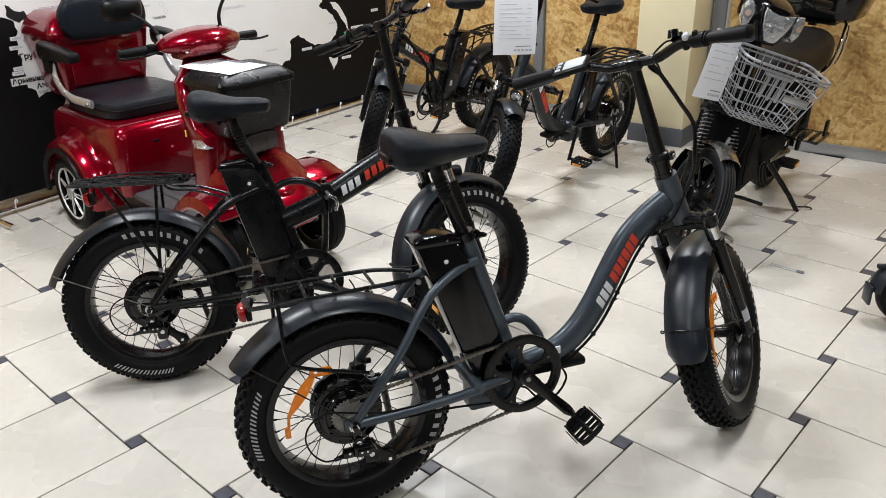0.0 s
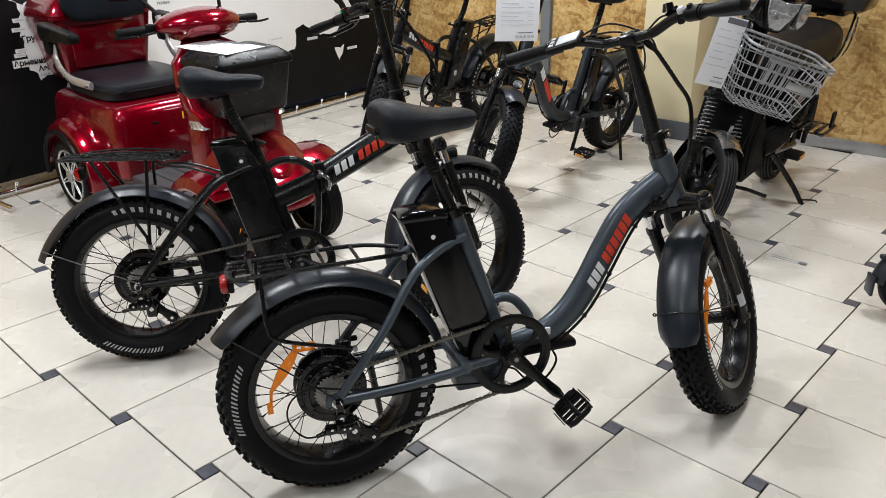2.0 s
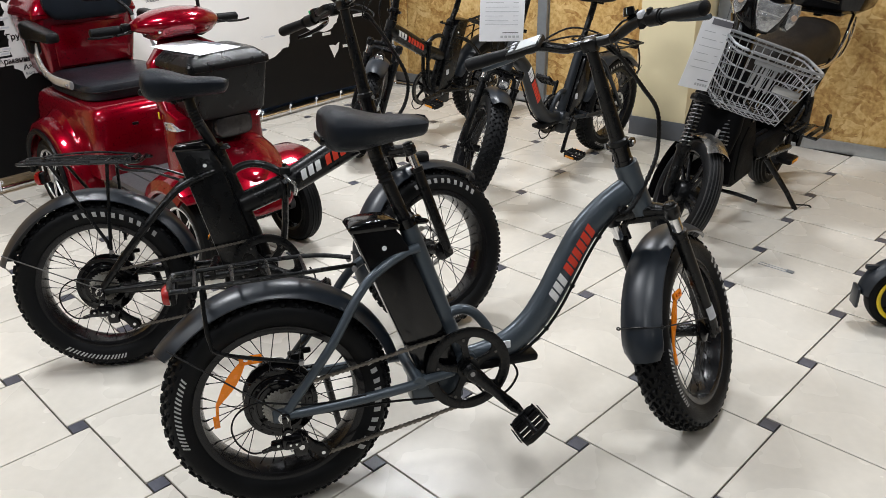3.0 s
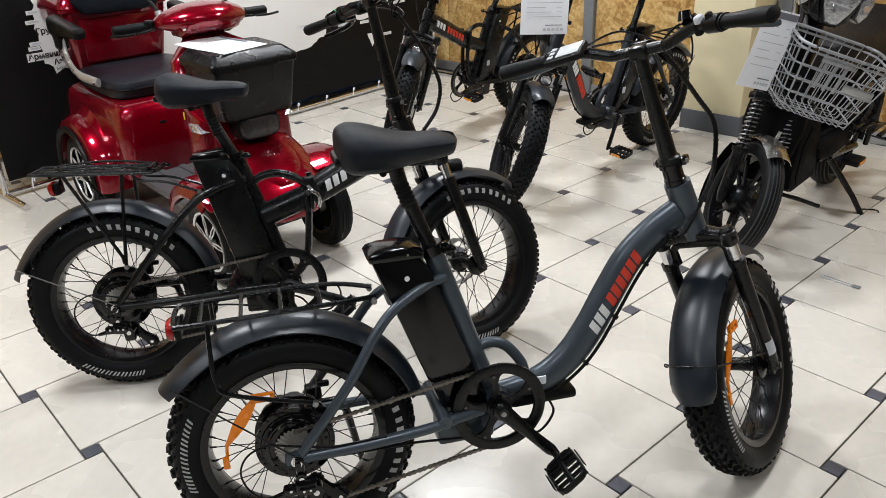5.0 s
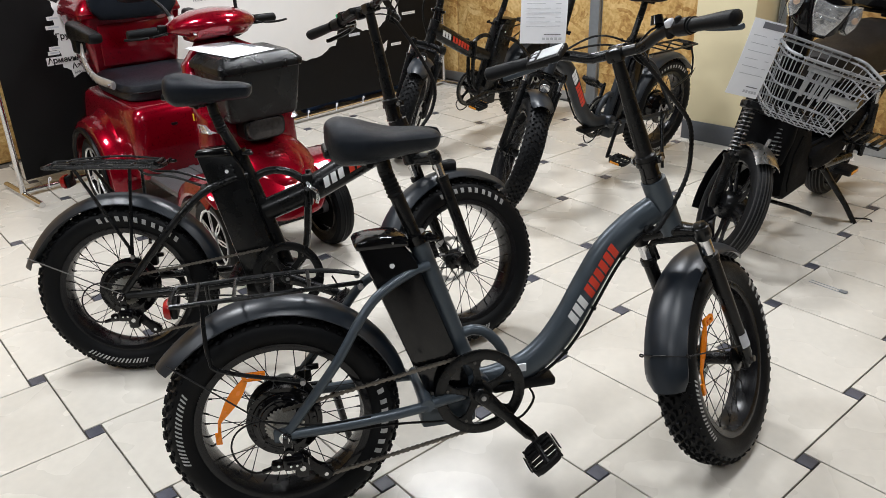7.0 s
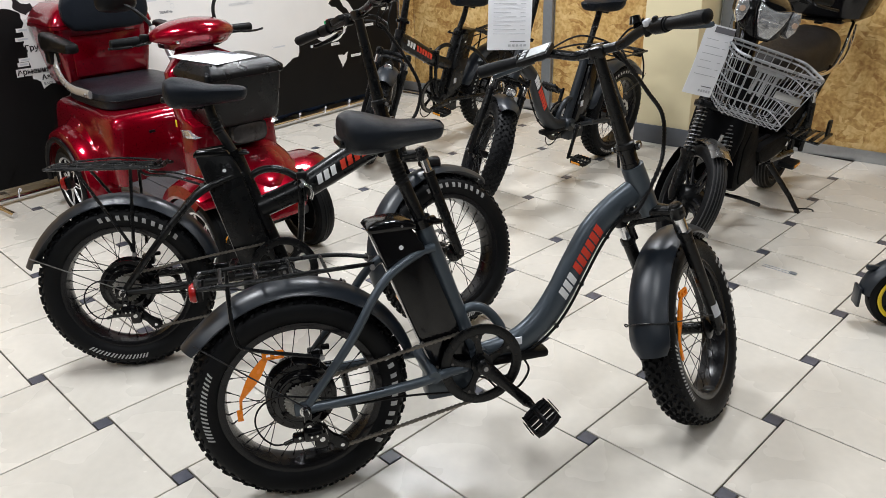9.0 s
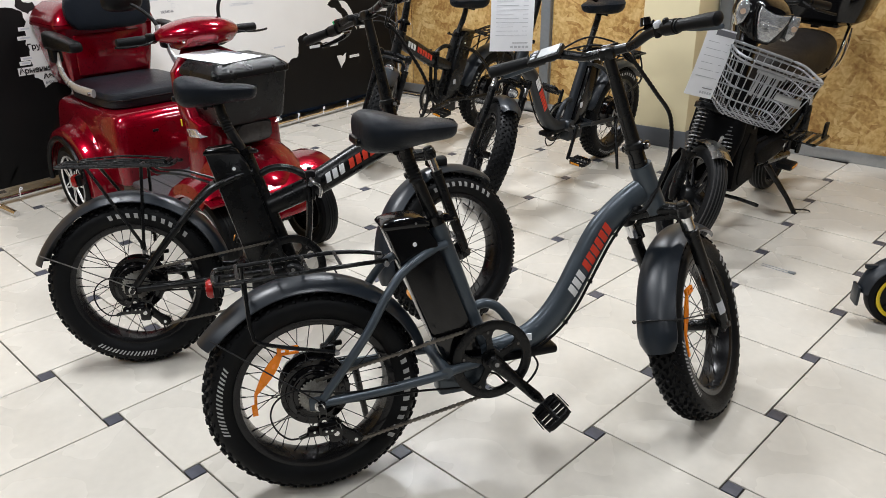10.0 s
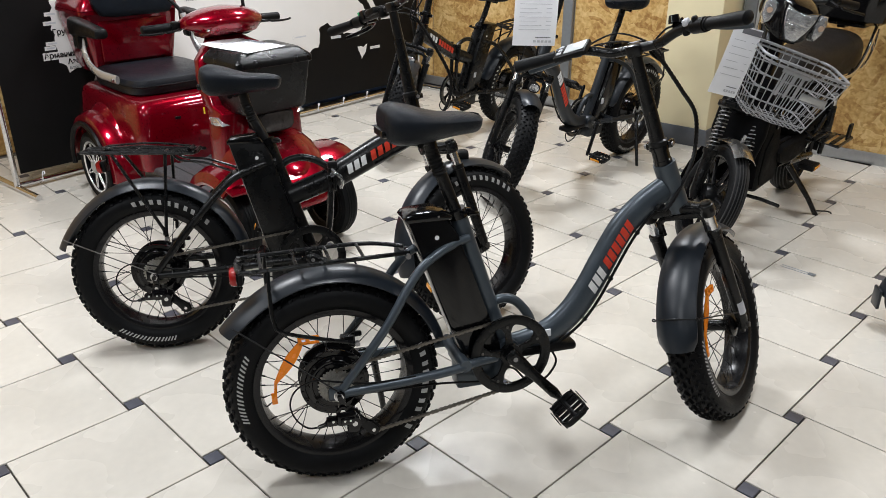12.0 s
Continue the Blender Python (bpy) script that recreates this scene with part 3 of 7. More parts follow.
def crank_set(bike, bb, angle, ring_y=-0.058):
    """Chain ring with its guard, two arms and two pedals. angle: of the right arm, from ahead up."""
    bm = bm_new()
    lathe(bm, [(0.1135, -0.004), (0.1135, 0.002), (0.111, 0.004), (0.088, 0.004), (0.086, 0.0), (0.088, -0.004), (0.092, -0.0055), (0.108, -0.0055)], 60)
    for i in range(5):
        m = pose(0, 0, 0, 0, -(72 * i + angle), 0)
        slab(bm, [(0.020, -0.013), (0.046, -0.009), (0.066, -0.009), (0.080, -0.016), (0.0885, -0.032), (0.0905, -0.020), (0.091, 0.0), (0.0905, 0.020), (0.0885, 0.032), (0.080, 0.016), (0.066, 0.009), (0.046, 0.009), (0.020, 0.013)], -0.004, 0.003, m, 0.0015)
    cyl(bm, (0, -0.008, 0), (0, 0.008, 0), 0.030, n=24)
    c = part("chain_ring", bm, BLACK_PAINT, bike, "black chain ring with slotted guard", pose(bb[0], ring_y, bb[1]))
    for i in range(5):
        a = radians(72 * i + angle)
        part("ring_bolt", cyl(bm_new(), (0.083 * math.cos(a), -0.0045, 0.083 * math.sin(a)), (0.083 * math.cos(a), -0.0062, 0.083 * math.sin(a)), 0.004, n=8), DARK_STEEL, c)
    poly = [((0.1045 if i % 4 < 2 else 0.099) * math.cos(math.pi * i / 88), (0.1045 if i % 4 < 2 else 0.099) * math.sin(math.pi * i / 88)) for i in range(176)]
    bm = bm_new()
    outer = [[bm.verts.new((x, y, z)) for x, z in poly] for y in (0.0062, 0.0082)]
    inner = [[bm.verts.new((0.089 * math.cos(math.pi * i / 88), y, 0.089 * math.sin(math.pi * i / 88))) for i in range(176)] for y in (0.0062, 0.0082)]
    for i in range(176):
        j = (i + 1) % 176
        bm.faces.new((outer[0][i], outer[0][j], outer[1][j], outer[1][i]))
        bm.faces.new((inner[0][i], inner[0][j], outer[0][j], outer[0][i]))
        bm.faces.new((inner[1][i], outer[1][i], outer[1][j], inner[1][j]))
        bm.faces.new((inner[0][i], inner[1][i], inner[1][j], inner[0][j]))
    part("sprocket_teeth", bm, DARK_STEEL, c, "", smooth=30)
    bm = bm_new()
    cyl(bm, (0, -0.085, 0), (0, 0.085, 0), 0.011, n=12)
    cyl(bm, (0, -0.038, 0), (0, 0.038, 0), 0.024, n=20)
    part("bottom_bracket", bm, DARK_STEEL, bike, "", pose(bb[0], 0, bb[1]))
    for side in (-1, 1):
        a = radians(angle if side < 0 else angle + 180)
        d = Vector((math.cos(a), 0, math.sin(a)))
        p0 = Vector((bb[0], side * 0.080, bb[1]))
        p1 = p0 + d * 0.170 + Vector((0, side * 0.020, 0))
        bm = bm_new()
        tube(bm, [p0 - d * 0.022, p0 - d * 0.014, p0 + d * 0.02, (p0 + p1) / 2, p1 - d * 0.01, p1 + d * 0.014], [0.010, 0.0195, 0.0195, 0.0135, 0.015, 0.009], 12, flat=0.62)
        cyl(bm, p0 + Vector((0, side * 0.004, 0)), p0 + Vector((0, side * 0.015, 0)), 0.013, n=16)
        arm = part("crank_arm", bm, BLACK_PAINT, bike, "black crank arm")
        part("crank_bolt", cyl(bm_new(), p0 + Vector((0, side * 0.015, 0)), p0 + Vector((0, side * 0.0165, 0)), 0.0065, n=12), STEEL, arm)
        ped = part("pedal", once("pedal", pedal_mesh), None, bike, "black platform pedal with reflectors", Matrix.Translation(p1 + Vector((0, side * 0.075, 0))) @ pose(0, 0, 0, 0, -38 if side < 0 else -10, 0 if side < 0 else 180))
        for x in (-0.0448, 0.0448):
            part("pedal_reflector", box(bm_new(), (x, -0.002, 0), (0.003, 0.055, 0.012), 0.001), AMBER if side > 0 else PLASTIC, ped, "amber reflector strip")


def chain(bike, line):
    """Waisted links along a line."""
    bm = bm_new()
    pts = [Vector(p) for p in line]
    pitch = 0.0127
    left = 0.0
    idx = 0
    for a, b in zip(pts, pts[1:]):
        d = (b - a)
        length = d.length
        if length < 1e-6:
            continue
        d /= length
        s = left
        q = Matrix.Translation(a) @ d.to_track_quat("X", "Z").to_matrix().to_4x4()
        while s < length:
            yy = 0.0038 if idx % 2 else 0.0026
            for side in (-1, 1):
                # a plate with round ends and a narrow waist
                poly = [(s - 0.0098, -0.0022), (s - 0.0085, -0.0042), (s - 0.0045, -0.0042), (s - 0.0015, -0.0026), (s + 0.0015, -0.0026), (s + 0.0045, -0.0042), (s + 0.0085, -0.0042), (s + 0.0098, -0.0022)]
                poly += [(x, -z) for x, z in poly[::-1]]
                slab(bm, poly, side * yy, side * (yy - 0.0011), q)
            box(bm, (s - pitch / 2, 0, 0), (0.0062, 0.0088, 0.0062), 0, q)
            s += pitch
            idx += 1
        left = s - length
    return part("chain", bm, CHAIN, bike, "steel roller chain", smooth=20)


def derailleur(bike):
    bm = bm_new()
    box(bm, (0.004, -0.110, 0.268), (0.020, 0.012, 0.050), 0.005)
    cyl(bm, (0.004, -0.122, 0.246), (0.004, -0.096, 0.246), 0.0125, n=16)
    box(bm, (0.012, -0.118, 0.226), (0.052, 0.028, 0.040), 0.011)
    box(bm, (0.030, -0.112, 0.196), (0.034, 0.022, 0.034), 0.009)
    box(bm, (0.014, -0.133, 0.224), (0.036, 0.008, 0.018), 0.004)
    box(bm, (-0.022, -0.112, 0.218), (0.034, 0.022, 0.024), 0.007)
    cyl(bm, (-0.036, -0.112, 0.212), (-0.060, -0.111, 0.206), 0.0065, 0.005, n=10)
    cyl(bm, (0.032, -0.128, 0.210), (0.032, -0.082, 0.210), 0.0165, n=18)
    d = part("derailleur", bm, GLOSS_BLACK, bike, "black rear derailleur")
    for x, y, z, r in ((0.004, -0.122, 0.246, 0.006), (0.006, -0.1372, 0.226, 0.003), (0.020, -0.1372, 0.226, 0.003), (0.032, -0.128, 0.210, 0.007), (-0.022, -0.1232, 0.222, 0.0035)):
        part("bolt", cyl(bm_new(), (x, y + 0.001, z), (x, y - 0.002, z), r, n=8), CHROME, d, "bright bolt")
    part("return_spring", tube(bm_new(), [(0.000 + 0.004 * i, -0.112 + 0.007 * math.cos(i * 1.9), 0.200 + 0.007 * math.sin(i * 1.9)) for i in range(8)], 0.0016, 6), STEEL, d)
    for y in (-0.092, -0.074):
        bm = bm_new()
        tube(bm, [(0.026, y, 0.224), (0.038, y, 0.204), (0.060, y, 0.184), (0.078, y, 0.168), (0.094, y, 0.152)], [0.009, 0.014, 0.010, 0.014, 0.010], 10, flat=0.12)
        part("cage", bm, BLACK_PAINT, d)
    part("bolt", cyl(bm_new(), (0.084, -0.0915, 0.163), (0.084, -0.096, 0.163), 0.005, n=8), CHROME, d, "bright bolt")
    for x, z in ((0.034, 0.212), (0.084, 0.163)):
        poly = [((0.020 if i % 2 else 0.0165) * math.cos(math.pi * i / 11) + x, (0.020 if i % 2 else 0.0165) * math.sin(math.pi * i / 11) + z) for i in range(22)]
        part("jockey_wheel", slab(bm_new(), poly, -0.087, -0.079), PLASTIC, d)
    bm = tube(bm_new(), spline([(-0.058, -0.111, 0.206), (-0.085, -0.108, 0.208), (-0.112, -0.104, 0.236), (-0.122, -0.100, 0.276), (-0.104, -0.098, 0.312), (-0.060, -0.098, 0.330), (0.0, -0.100, 0.318), (0.08, -0.102, 0.302), (0.2, -0.100, 0.300)], 6), 0.0024, 6)
    part("gear_cable", bm, PLASTIC, d, "black cable loop")


def decal(bike, spots, height, material, side, name="logo_block"):
    """Plain slanted blocks along the frame in place of lettering: (x, z, angle, length, half width of the tube)."""
    for x, z, ang, length, half in spots:
        bm = bm_new()
        sl = height * 0.18
        k = 5
        grid = []
        for i in (0, 1):
            row = []
            for j in range(k):
                f = -0.5 + j / (k - 1)
                u = -length / 2 + i * length + sl * f * 2
                v = f * height
                # lies on the oval tube
                y = half * math.sqrt(max(0.05, 1 - (v / (half * 1.36)) ** 2)) + 0.0014
                a = radians(ang)
                row.append((x + u * math.cos(a) - v * math.sin(a), side * y, z + u * math.sin(a) + v * math.cos(a)))
            grid.append(row)
        lower = [[(px, py - side * 0.002, pz) for px, py, pz in row] for row in grid]
        va = [[bm.verts.new(p) for p in row] for row in grid]
        vb = [[bm.verts.new(p) for p in row] for row in lower]
        for j in range(k - 1):
            bm.faces.new((va[0][j], va[1][j], va[1][j + 1], va[0][j + 1]))
        for i in (0, 1):
            for j in range(k - 1):
                bm.faces.new((va[i][j], va[i][j + 1], vb[i][j + 1], vb[i][j]))
        part(name, bm, material, bike, "white printed block" if material is WHITE_PRINT else "red printed block", smooth=30)


def front_end(bike, steer, spec):
    # steering axis: origin near the axle's height, z up along it, x ahead of the turned fork
    ahead, low_z, head, off = (1.053, 0.282, 17.7, 0.034) if spec.get("fold") else (1.155, 0.2743, 22.7, -0.017)
    S = pose(ahead, 0, low_z, 0, -head, 0) @ pose(0, 0, 0, 0, 0, steer)
    up = lambda z: (z - low_z) / math.cos(radians(head))
    # crown and legs
    bm = bm_new()
    zc = up(0.648)
    loft(bm, [superring((off * min(1.0, abs(y) / 0.084), y, zc - 0.12 * abs(y)), rx, rz, 3, 16, "y") for y, rx, rz in ((-0.104, 0.010, 0.007), (-0.098, 0.017, 0.012), (-0.070, 0.017, 0.0135), (-0.035, 0.021, 0.015), (0, 0.029, 0.017), (0.035, 0.021, 0.015), (0.070, 0.017, 0.0135), (0.098, 0.017, 0.012), (0.104, 0.010, 0.007))], S)
    cyl(bm, (0, 0, zc - 0.01), (0, 0, zc + 0.03), 0.027, 0.025, n=20, m=S)
    for side in (-1, 1):
        tube(bm, [(off, side * 0.084, zc - 0.030), (off, side * 0.084, zc - 0.026), (off, side * 0.084, zc + 0.004), (off, side * 0.084, zc + 0.006), (off, side * 0.084, zc + 0.012), (off, side * 0.084, zc + 0.014)], [0.018, 0.0205, 0.0205, 0.017, 0.016, 0.010], 18, S)
    fork = part("fork", bm, BLACK_PAINT, bike, "black suspension fork")
    for side in (-1, 1):
        bm = bm_new()
        cyl(bm, (off, side * 0.084, zc - 0.10), (off, side * 0.084, zc), 0.0145, n=18, m=S)
        part("stanchion", bm, CHROME, fork, "polished chrome stanchion")
        bm = bm_new()
        tube(bm, [(off, side * 0.084, zc - 0.075), (off, side * 0.084, zc - 0.09), (off, side * 0.084, zc - 0.092), (off, side * 0.084, zc - 0.20), (off, side * 0.085, 0.02), (off, side * 0.085, -0.012)],
             [0.021, 0.021, 0.0185, 0.0185, 0.0165, 0.011], 16, S)
        box(bm, (off, side * 0.082, -0.004), (0.03, 0.014, 0.036), 0.005, S)
        part("lower_leg", bm, BLACK_PAINT, fork)
        part("axle_nut", cyl(bm_new(), (off, side * 0.09, 0), (off, side * 0.104, 0), 0.009, n=6, m=S), DARK_STEEL, fork)
        part("fork_sticker", lathe(bm_new(), [(0.0188, 0.045), (0.0188, 0.085), (0.0182, 0.085), (0.0182, 0.045)], 10, S @ pose(off, side * 0.085, 0, 90 , 0, 0) @ pose(0, 0, 0, 0, 0, 0), True, 20 if side < 0 else 200, 160 if side < 0 else 340), PALE_INK, fork, "pale fork sticker") if spec.get("sticker") and side < 0 else None
    bm = bm_new()
    tube(bm, [(off + 0.01, -0.066, zc - 0.085), (off + 0.01, -0.066, zc - 0.045), (off + 0.01, -0.05, zc - 0.03), (off + 0.01, 0.05, zc - 0.03), (off + 0.01, 0.066, zc - 0.045), (off + 0.01, 0.066, zc - 0.085)], 0.011, 8, S, flat=0.8, up=(1, 0, 0))
    part("fork_brace", bm, BLACK_PAINT, fork)
    if spec.get("light"):
        bm = bm_new()
        lm = S @ pose(off + 0.062, -0.004, zc - 0.068, 0, 20, 0)
        loft(bm, [superring((x, 0, 0), r, r * 0.85, 2.6, 18, "x") for x, r in ((-0.035, 0.012), (-0.02, 0.02), (0.012, 0.027), (0.03, 0.029), (0.034, 0.028))], lm)
        hl = part("headlight", bm, PLASTIC, bike, "small black headlight with a clear lens")
        part("lens", loft(bm_new(), [superring((x, 0, 0), r, r * 0.85, 2.6, 18, "x") for x, r in ((0.033, 0.025), (0.037, 0.020), (0.039, 0.008))], lm), LENS, hl, "clear ribbed lens")
        part("lamp_bracket", tube(bm_new(), [(off + 0.010, -0.004, zc - 0.032), (off + 0.035, -0.004, zc - 0.040), (off + 0.052, -0.004, zc - 0.062)], 0.006, 8, S), BLACK_PAINT, hl)
    # wheel stays upright in the fork
    wm = S @ pose(off, 0, 0)
    wheel(bike, wm, False, spec["spin_front"], spec["reflect_front"])
    fender(bike, wm, spec.get("guard_from", 34), 177 if spec.get("fold") else 157, "front_mudguard")
    c, d = math.cos(radians(156 if spec.get("fold") else 140)), math.sin(radians(156 if spec.get("fold") else 140))
    line = [(off, -0.090, 0.045)]
    for k in range(-8, 9):
        b = k / 8
        r = 0.3155 - 0.026 * abs(b) ** 2.6
        line.append((off + r * c, 0.0595 * b, r * d))
    line.append((off, 0.090, 0.045))
    bm = tube(bm_new(), line, 0.0021, 6, S)
    for side in (-1, 1):
        eye = [(off + 0.291 * c, side * (0.061 + 0.0045 * math.cos(math.pi * k / 4)), 0.291 * d + 0.0045 * math.sin(math.pi * k / 4)) for k in range(8)]
        tube(bm, eye, 0.0021, 6, S, closed=True)
    part("mudguard_stay", bm, SPOKE_BLACK, bike, "thin black wire mudguard stay")
    # brake caliper beside the disc
    part("brake_caliper", box(box(bm_new(), (off - 0.055, 0.062, 0.055), (0.03, 0.03, 0.05), 0.006, S), (off - 0.04, 0.07, 0.08), (0.02, 0.016, 0.03), 0.004, S), PLASTIC, bike, "black disc brake caliper")
    # stem, a little steeper than the fork
    ahead, head = (0.975, 10) if spec.get("fold") else (1.108, 18.5)
    S = pose(ahead, 0, 0.282, 0, -head, 0) @ pose(0, 0, 0, 0, 0, steer)
    up = lambda z: (z - 0.282) / math.cos(radians(head))
    zh, zs, zt = up(0.776), up(0.828), up(1.108 if spec.get("fold") else 1.072)
    bm = bm_new()
    tube(bm, [(0, 0, zs - 0.004), (0, 0, zs + 0.012), (0, 0, zs + 0.016), (0, 0, zs + 0.10), (0, 0, zt - 0.02), (0, 0, zt)], [0.026, 0.026, 0.0205, 0.019, 0.0150, 0.0150], 20, S)
    stem = part("folding_stem", bm, BLACK_PAINT, bike, "tall black folding stem")
    bm = bm_new()
    tube(bm, [(0, 0, zh), (0, 0, zh + 0.012), (0, 0, zh + 0.013), (0, 0, zs - 0.012), (0, 0, zs - 0.011), (0, 0, zs)], [0.025, 0.025, 0.0235, 0.0235, 0.028, 0.028], 20, S)
    for side in (-1, 1):
        box(bm, (0.012, side * 0.03, zs - 0.004), (0.03, 0.014, 0.018), 0.004, S)
    part("hinge_collar", bm, GLOSS_BLACK, stem, "black folding collar")
    for side in (-1, 1):
        part("bolt", cyl(bm_new(), (0.004, side * 0.03, zs - 0.003), (0.004, side * 0.041, zs - 0.003), 0.006, n=8, m=S), STEEL, stem)
    bm = bm_new()
    box(bm, (0.0, 0, zt + 0.010), (0.036, 0.042, 0.032), 0.008, S)
    box(bm, (0.022, 0, zt + 0.012), (0.012, 0.05, 0.030), 0.004, S)
    part("handlebar_clamp", bm, BLACK_PAINT, stem, "black bar clamp")
    # riser bar
    H = S @ pose(0.004, 0, zt + 0.012, spec.get("bar_roll", 0), 0, 0)
    half = [(0, 0, 0), (0, 0.045, 0), (-0.004, 0.07, 0.003), (-0.012, 0.115, 0.022), (-0.020, 0.150, 0.030), (-0.042, 0.215, 0.033), (-0.072, 0.290, 0.036)]
    flat = 0.12 if spec.get("fold") else 1.0
    half = [(x, y, z * flat) for x, y, z in half]
    pts = [(x, -y, z) for x, y, z in half[::-1]] + half[1:]
    low = (1 - flat) * 0.032
    bar = part("handlebar", tube(bm_new(), spline(pts, 5), 0.0125, 14, H), BLACK_PAINT, bike, "black handlebar")
    H = H @ pose(0, 0, -low)
    for side in (-1, 1):
        g0, g1 = Vector((-0.039, side * 0.205, 0.0326)), Vector((-0.0810, side * 0.314, 0.0368))
        d = (g1 - g0).normalized()
        bm = bm_new()
        L = (g1 - g0).length
        fs = (0, 0.03, 0.035, 0.30, 0.34, 0.75, 0.95, 1.0)
        tube(bm, [g0 + d * L * f for f in fs], [0.0168, 0.0168, 0.0144, 0.0148, 0.0152, 0.0168, 0.0162, 0.009], 14, H, flat=1.35, up=(1, 0, 0))
        part("grip", bm, RUBBER, bar, "black rubber grip")
        # twist collar, lever and its clamp
        c0 = Vector((-0.026, side * 0.168, 0.031))
        bm = bm_new()
        cyl(bm, c0, c0 + d * 0.034, 0.019, n=14, m=H)
        part("throttle_collar", bm, PLASTIC, bar)
        bm = bm_new()
        p = Vector((-0.018, side * 0.153, 0.030))
        box(bm, p + Vector((0.014, 0, -0.006)), (0.036, 0.026, 0.022), 0.005, H)
        tube(bm, spline([p + Vector((0.030, 0, -0.010)), p + Vector((0.040, side * 0.03, -0.016)), p + Vector((0.024, side * 0.075, -0.024)), p + Vector((-0.006, side * 0.135, -0.026)), p + Vector((-0.014, side * 0.150, -0.024))], 4),
             [0.007, 0.008, 0.0085, 0.0085, 0.0085, 0.008, 0.0078, 0.0078, 0.0075, 0.0075, 0.007, 0.007, 0.007, 0.0068, 0.0066, 0.0064, 0.006], 8, H, flat=0.7)
        # with pale_clamp the levers are grey: the bluish reflection on them put into colour
        part("brake_lever", bm, GREY_PAINT if spec.get("pale_clamp") else GLOSS_BLACK, bar, "brake lever, grey on one bike for its reflections")
    # bell or switch on the right, display on the left
    bm = bm_new()
    cyl(bm, (-0.004, -0.116, 0.044), (0.002, -0.116, 0.062), 0.016, 0.012, 14, H)
    cyl(bm, (0.004, -0.108, 0.030), (0.012, -0.136, 0.042), 0.010, n=10, m=H)
    part("bell", bm, GLOSS_BLACK, bar, "small black bell")
    shifter = part("gear_shifter", box(box(bm_new(), (-0.012, -0.146, 0.026), (0.040, 0.016, 0.030), 0.005, H), (-0.034, -0.176, 0.044), (0.018, 0.014, 0.026), 0.005, H), PLASTIC, bar, "black gear shifter")
    part("clamp_plate", box(bm_new(), (-0.022, -0.150, 0.044), (0.026, 0.015, 0.016), 0.004, H), PALE_INK if spec.get("pale_clamp") else PLASTIC, shifter, "pale clamp plate")
    if spec.get("display"):
        m = H @ pose(-0.046, 0.150, 0.040, -4, -16, 0)
        bm = box(bm_new(), (0, 0, 0), (0.056, 0.098, 0.016), 0.005, m)
        disp = part("display", bm, PLASTIC, bar, "black control display with a pale screen")
        part("screen", box(bm_new(), (0.003, -0.012, 0.0085), (0.040, 0.060, 0.002), 0.001, m), SCREEN, disp, "pale grey screen")
        for x in (-0.012, 0.003, 0.018):
            part("button", box(bm_new(), (x, 0.034, 0.0085), (0.010, 0.014, 0.003), 0.001, m), PALE_INK, disp)
    else:
        part("control_unit", box(box(bm_new(), (-0.012, 0.098, 0.040), (0.052, 0.066, 0.022), 0.006, H), (-0.006, 0.062, 0.026), (0.030, 0.022, 0.034), 0.005, H), PLASTIC, bar, "black control unit on the bar")
        m = H @ pose(-0.02, 0.158, 0.044)
        sw = part("switch_block", box(bm_new(), (0, 0, 0), (0.03, 0.036, 0.032), 0.005, m), PLASTIC, bar, "switch block with red and green buttons")
        part("button", box(bm_new(), (0.0, 0.010, 0.017), (0.012, 0.010, 0.004), 0.001, m), BUTTON_RED, sw, "red button")
        part("button", box(bm_new(), (-0.014, 0.010, 0.010), (0.004, 0.010, 0.010), 0.001, m), GREEN, sw, "green button")
    # lever and switch cables meet in a spiral-wrapped loom that hangs ahead of the stem and enters the frame
    fold = spec.get("fold")
    hole = Vector((0.905, -0.036, 0.660)) if not fold else Vector((0.87, -0.036, 0.672))
    knot = S @ Vector((0.066, -0.040, zt - 0.055))
    for y0, out, rise in ((-0.150, 0.050, 0.0), (-0.118, 0.040, 0.012), (0.120, 0.060, 0.0), (0.150, 0.080, 0.02)):
        start = H @ Vector((0.022, y0, 0.026))
        mid = H @ Vector((out, y0 * 0.55 - 0.01, 0.012 + rise))
        part("cable", tube(bm_new(), spline([start, mid, H @ Vector((out, -0.02, -0.022)), knot], 6), 0.0027, 6), PLASTIC, bike, "black control cable")
    line = spline([H @ Vector((0.045, -0.025, -0.018)), knot, S @ Vector((0.102, -0.058, zt - 0.150)), S @ Vector((0.128, -0.070, zs + 0.030)), S @ Vector((0.106, -0.062, zs - 0.045)), S @ Vector((0.052, -0.050, zs - 0.098)), hole + Vector((0.035, -0.010, 0.006)), hole], 15)
    part("cable_loom", tube(bm_new(), line, [0.0066 if i % 2 else 0.0050 for i in range(len(line))], 8), PLASTIC, bike, "cables in a black spiral wrap")
    part("cable_grommet", cyl(bm_new(), hole + Vector((0.012, 0.004, 0.0)), hole + Vector((0.016, -0.008, 0.001)), 0.011, n=14), RUBBER, bike, "rubber grommet")
    return S


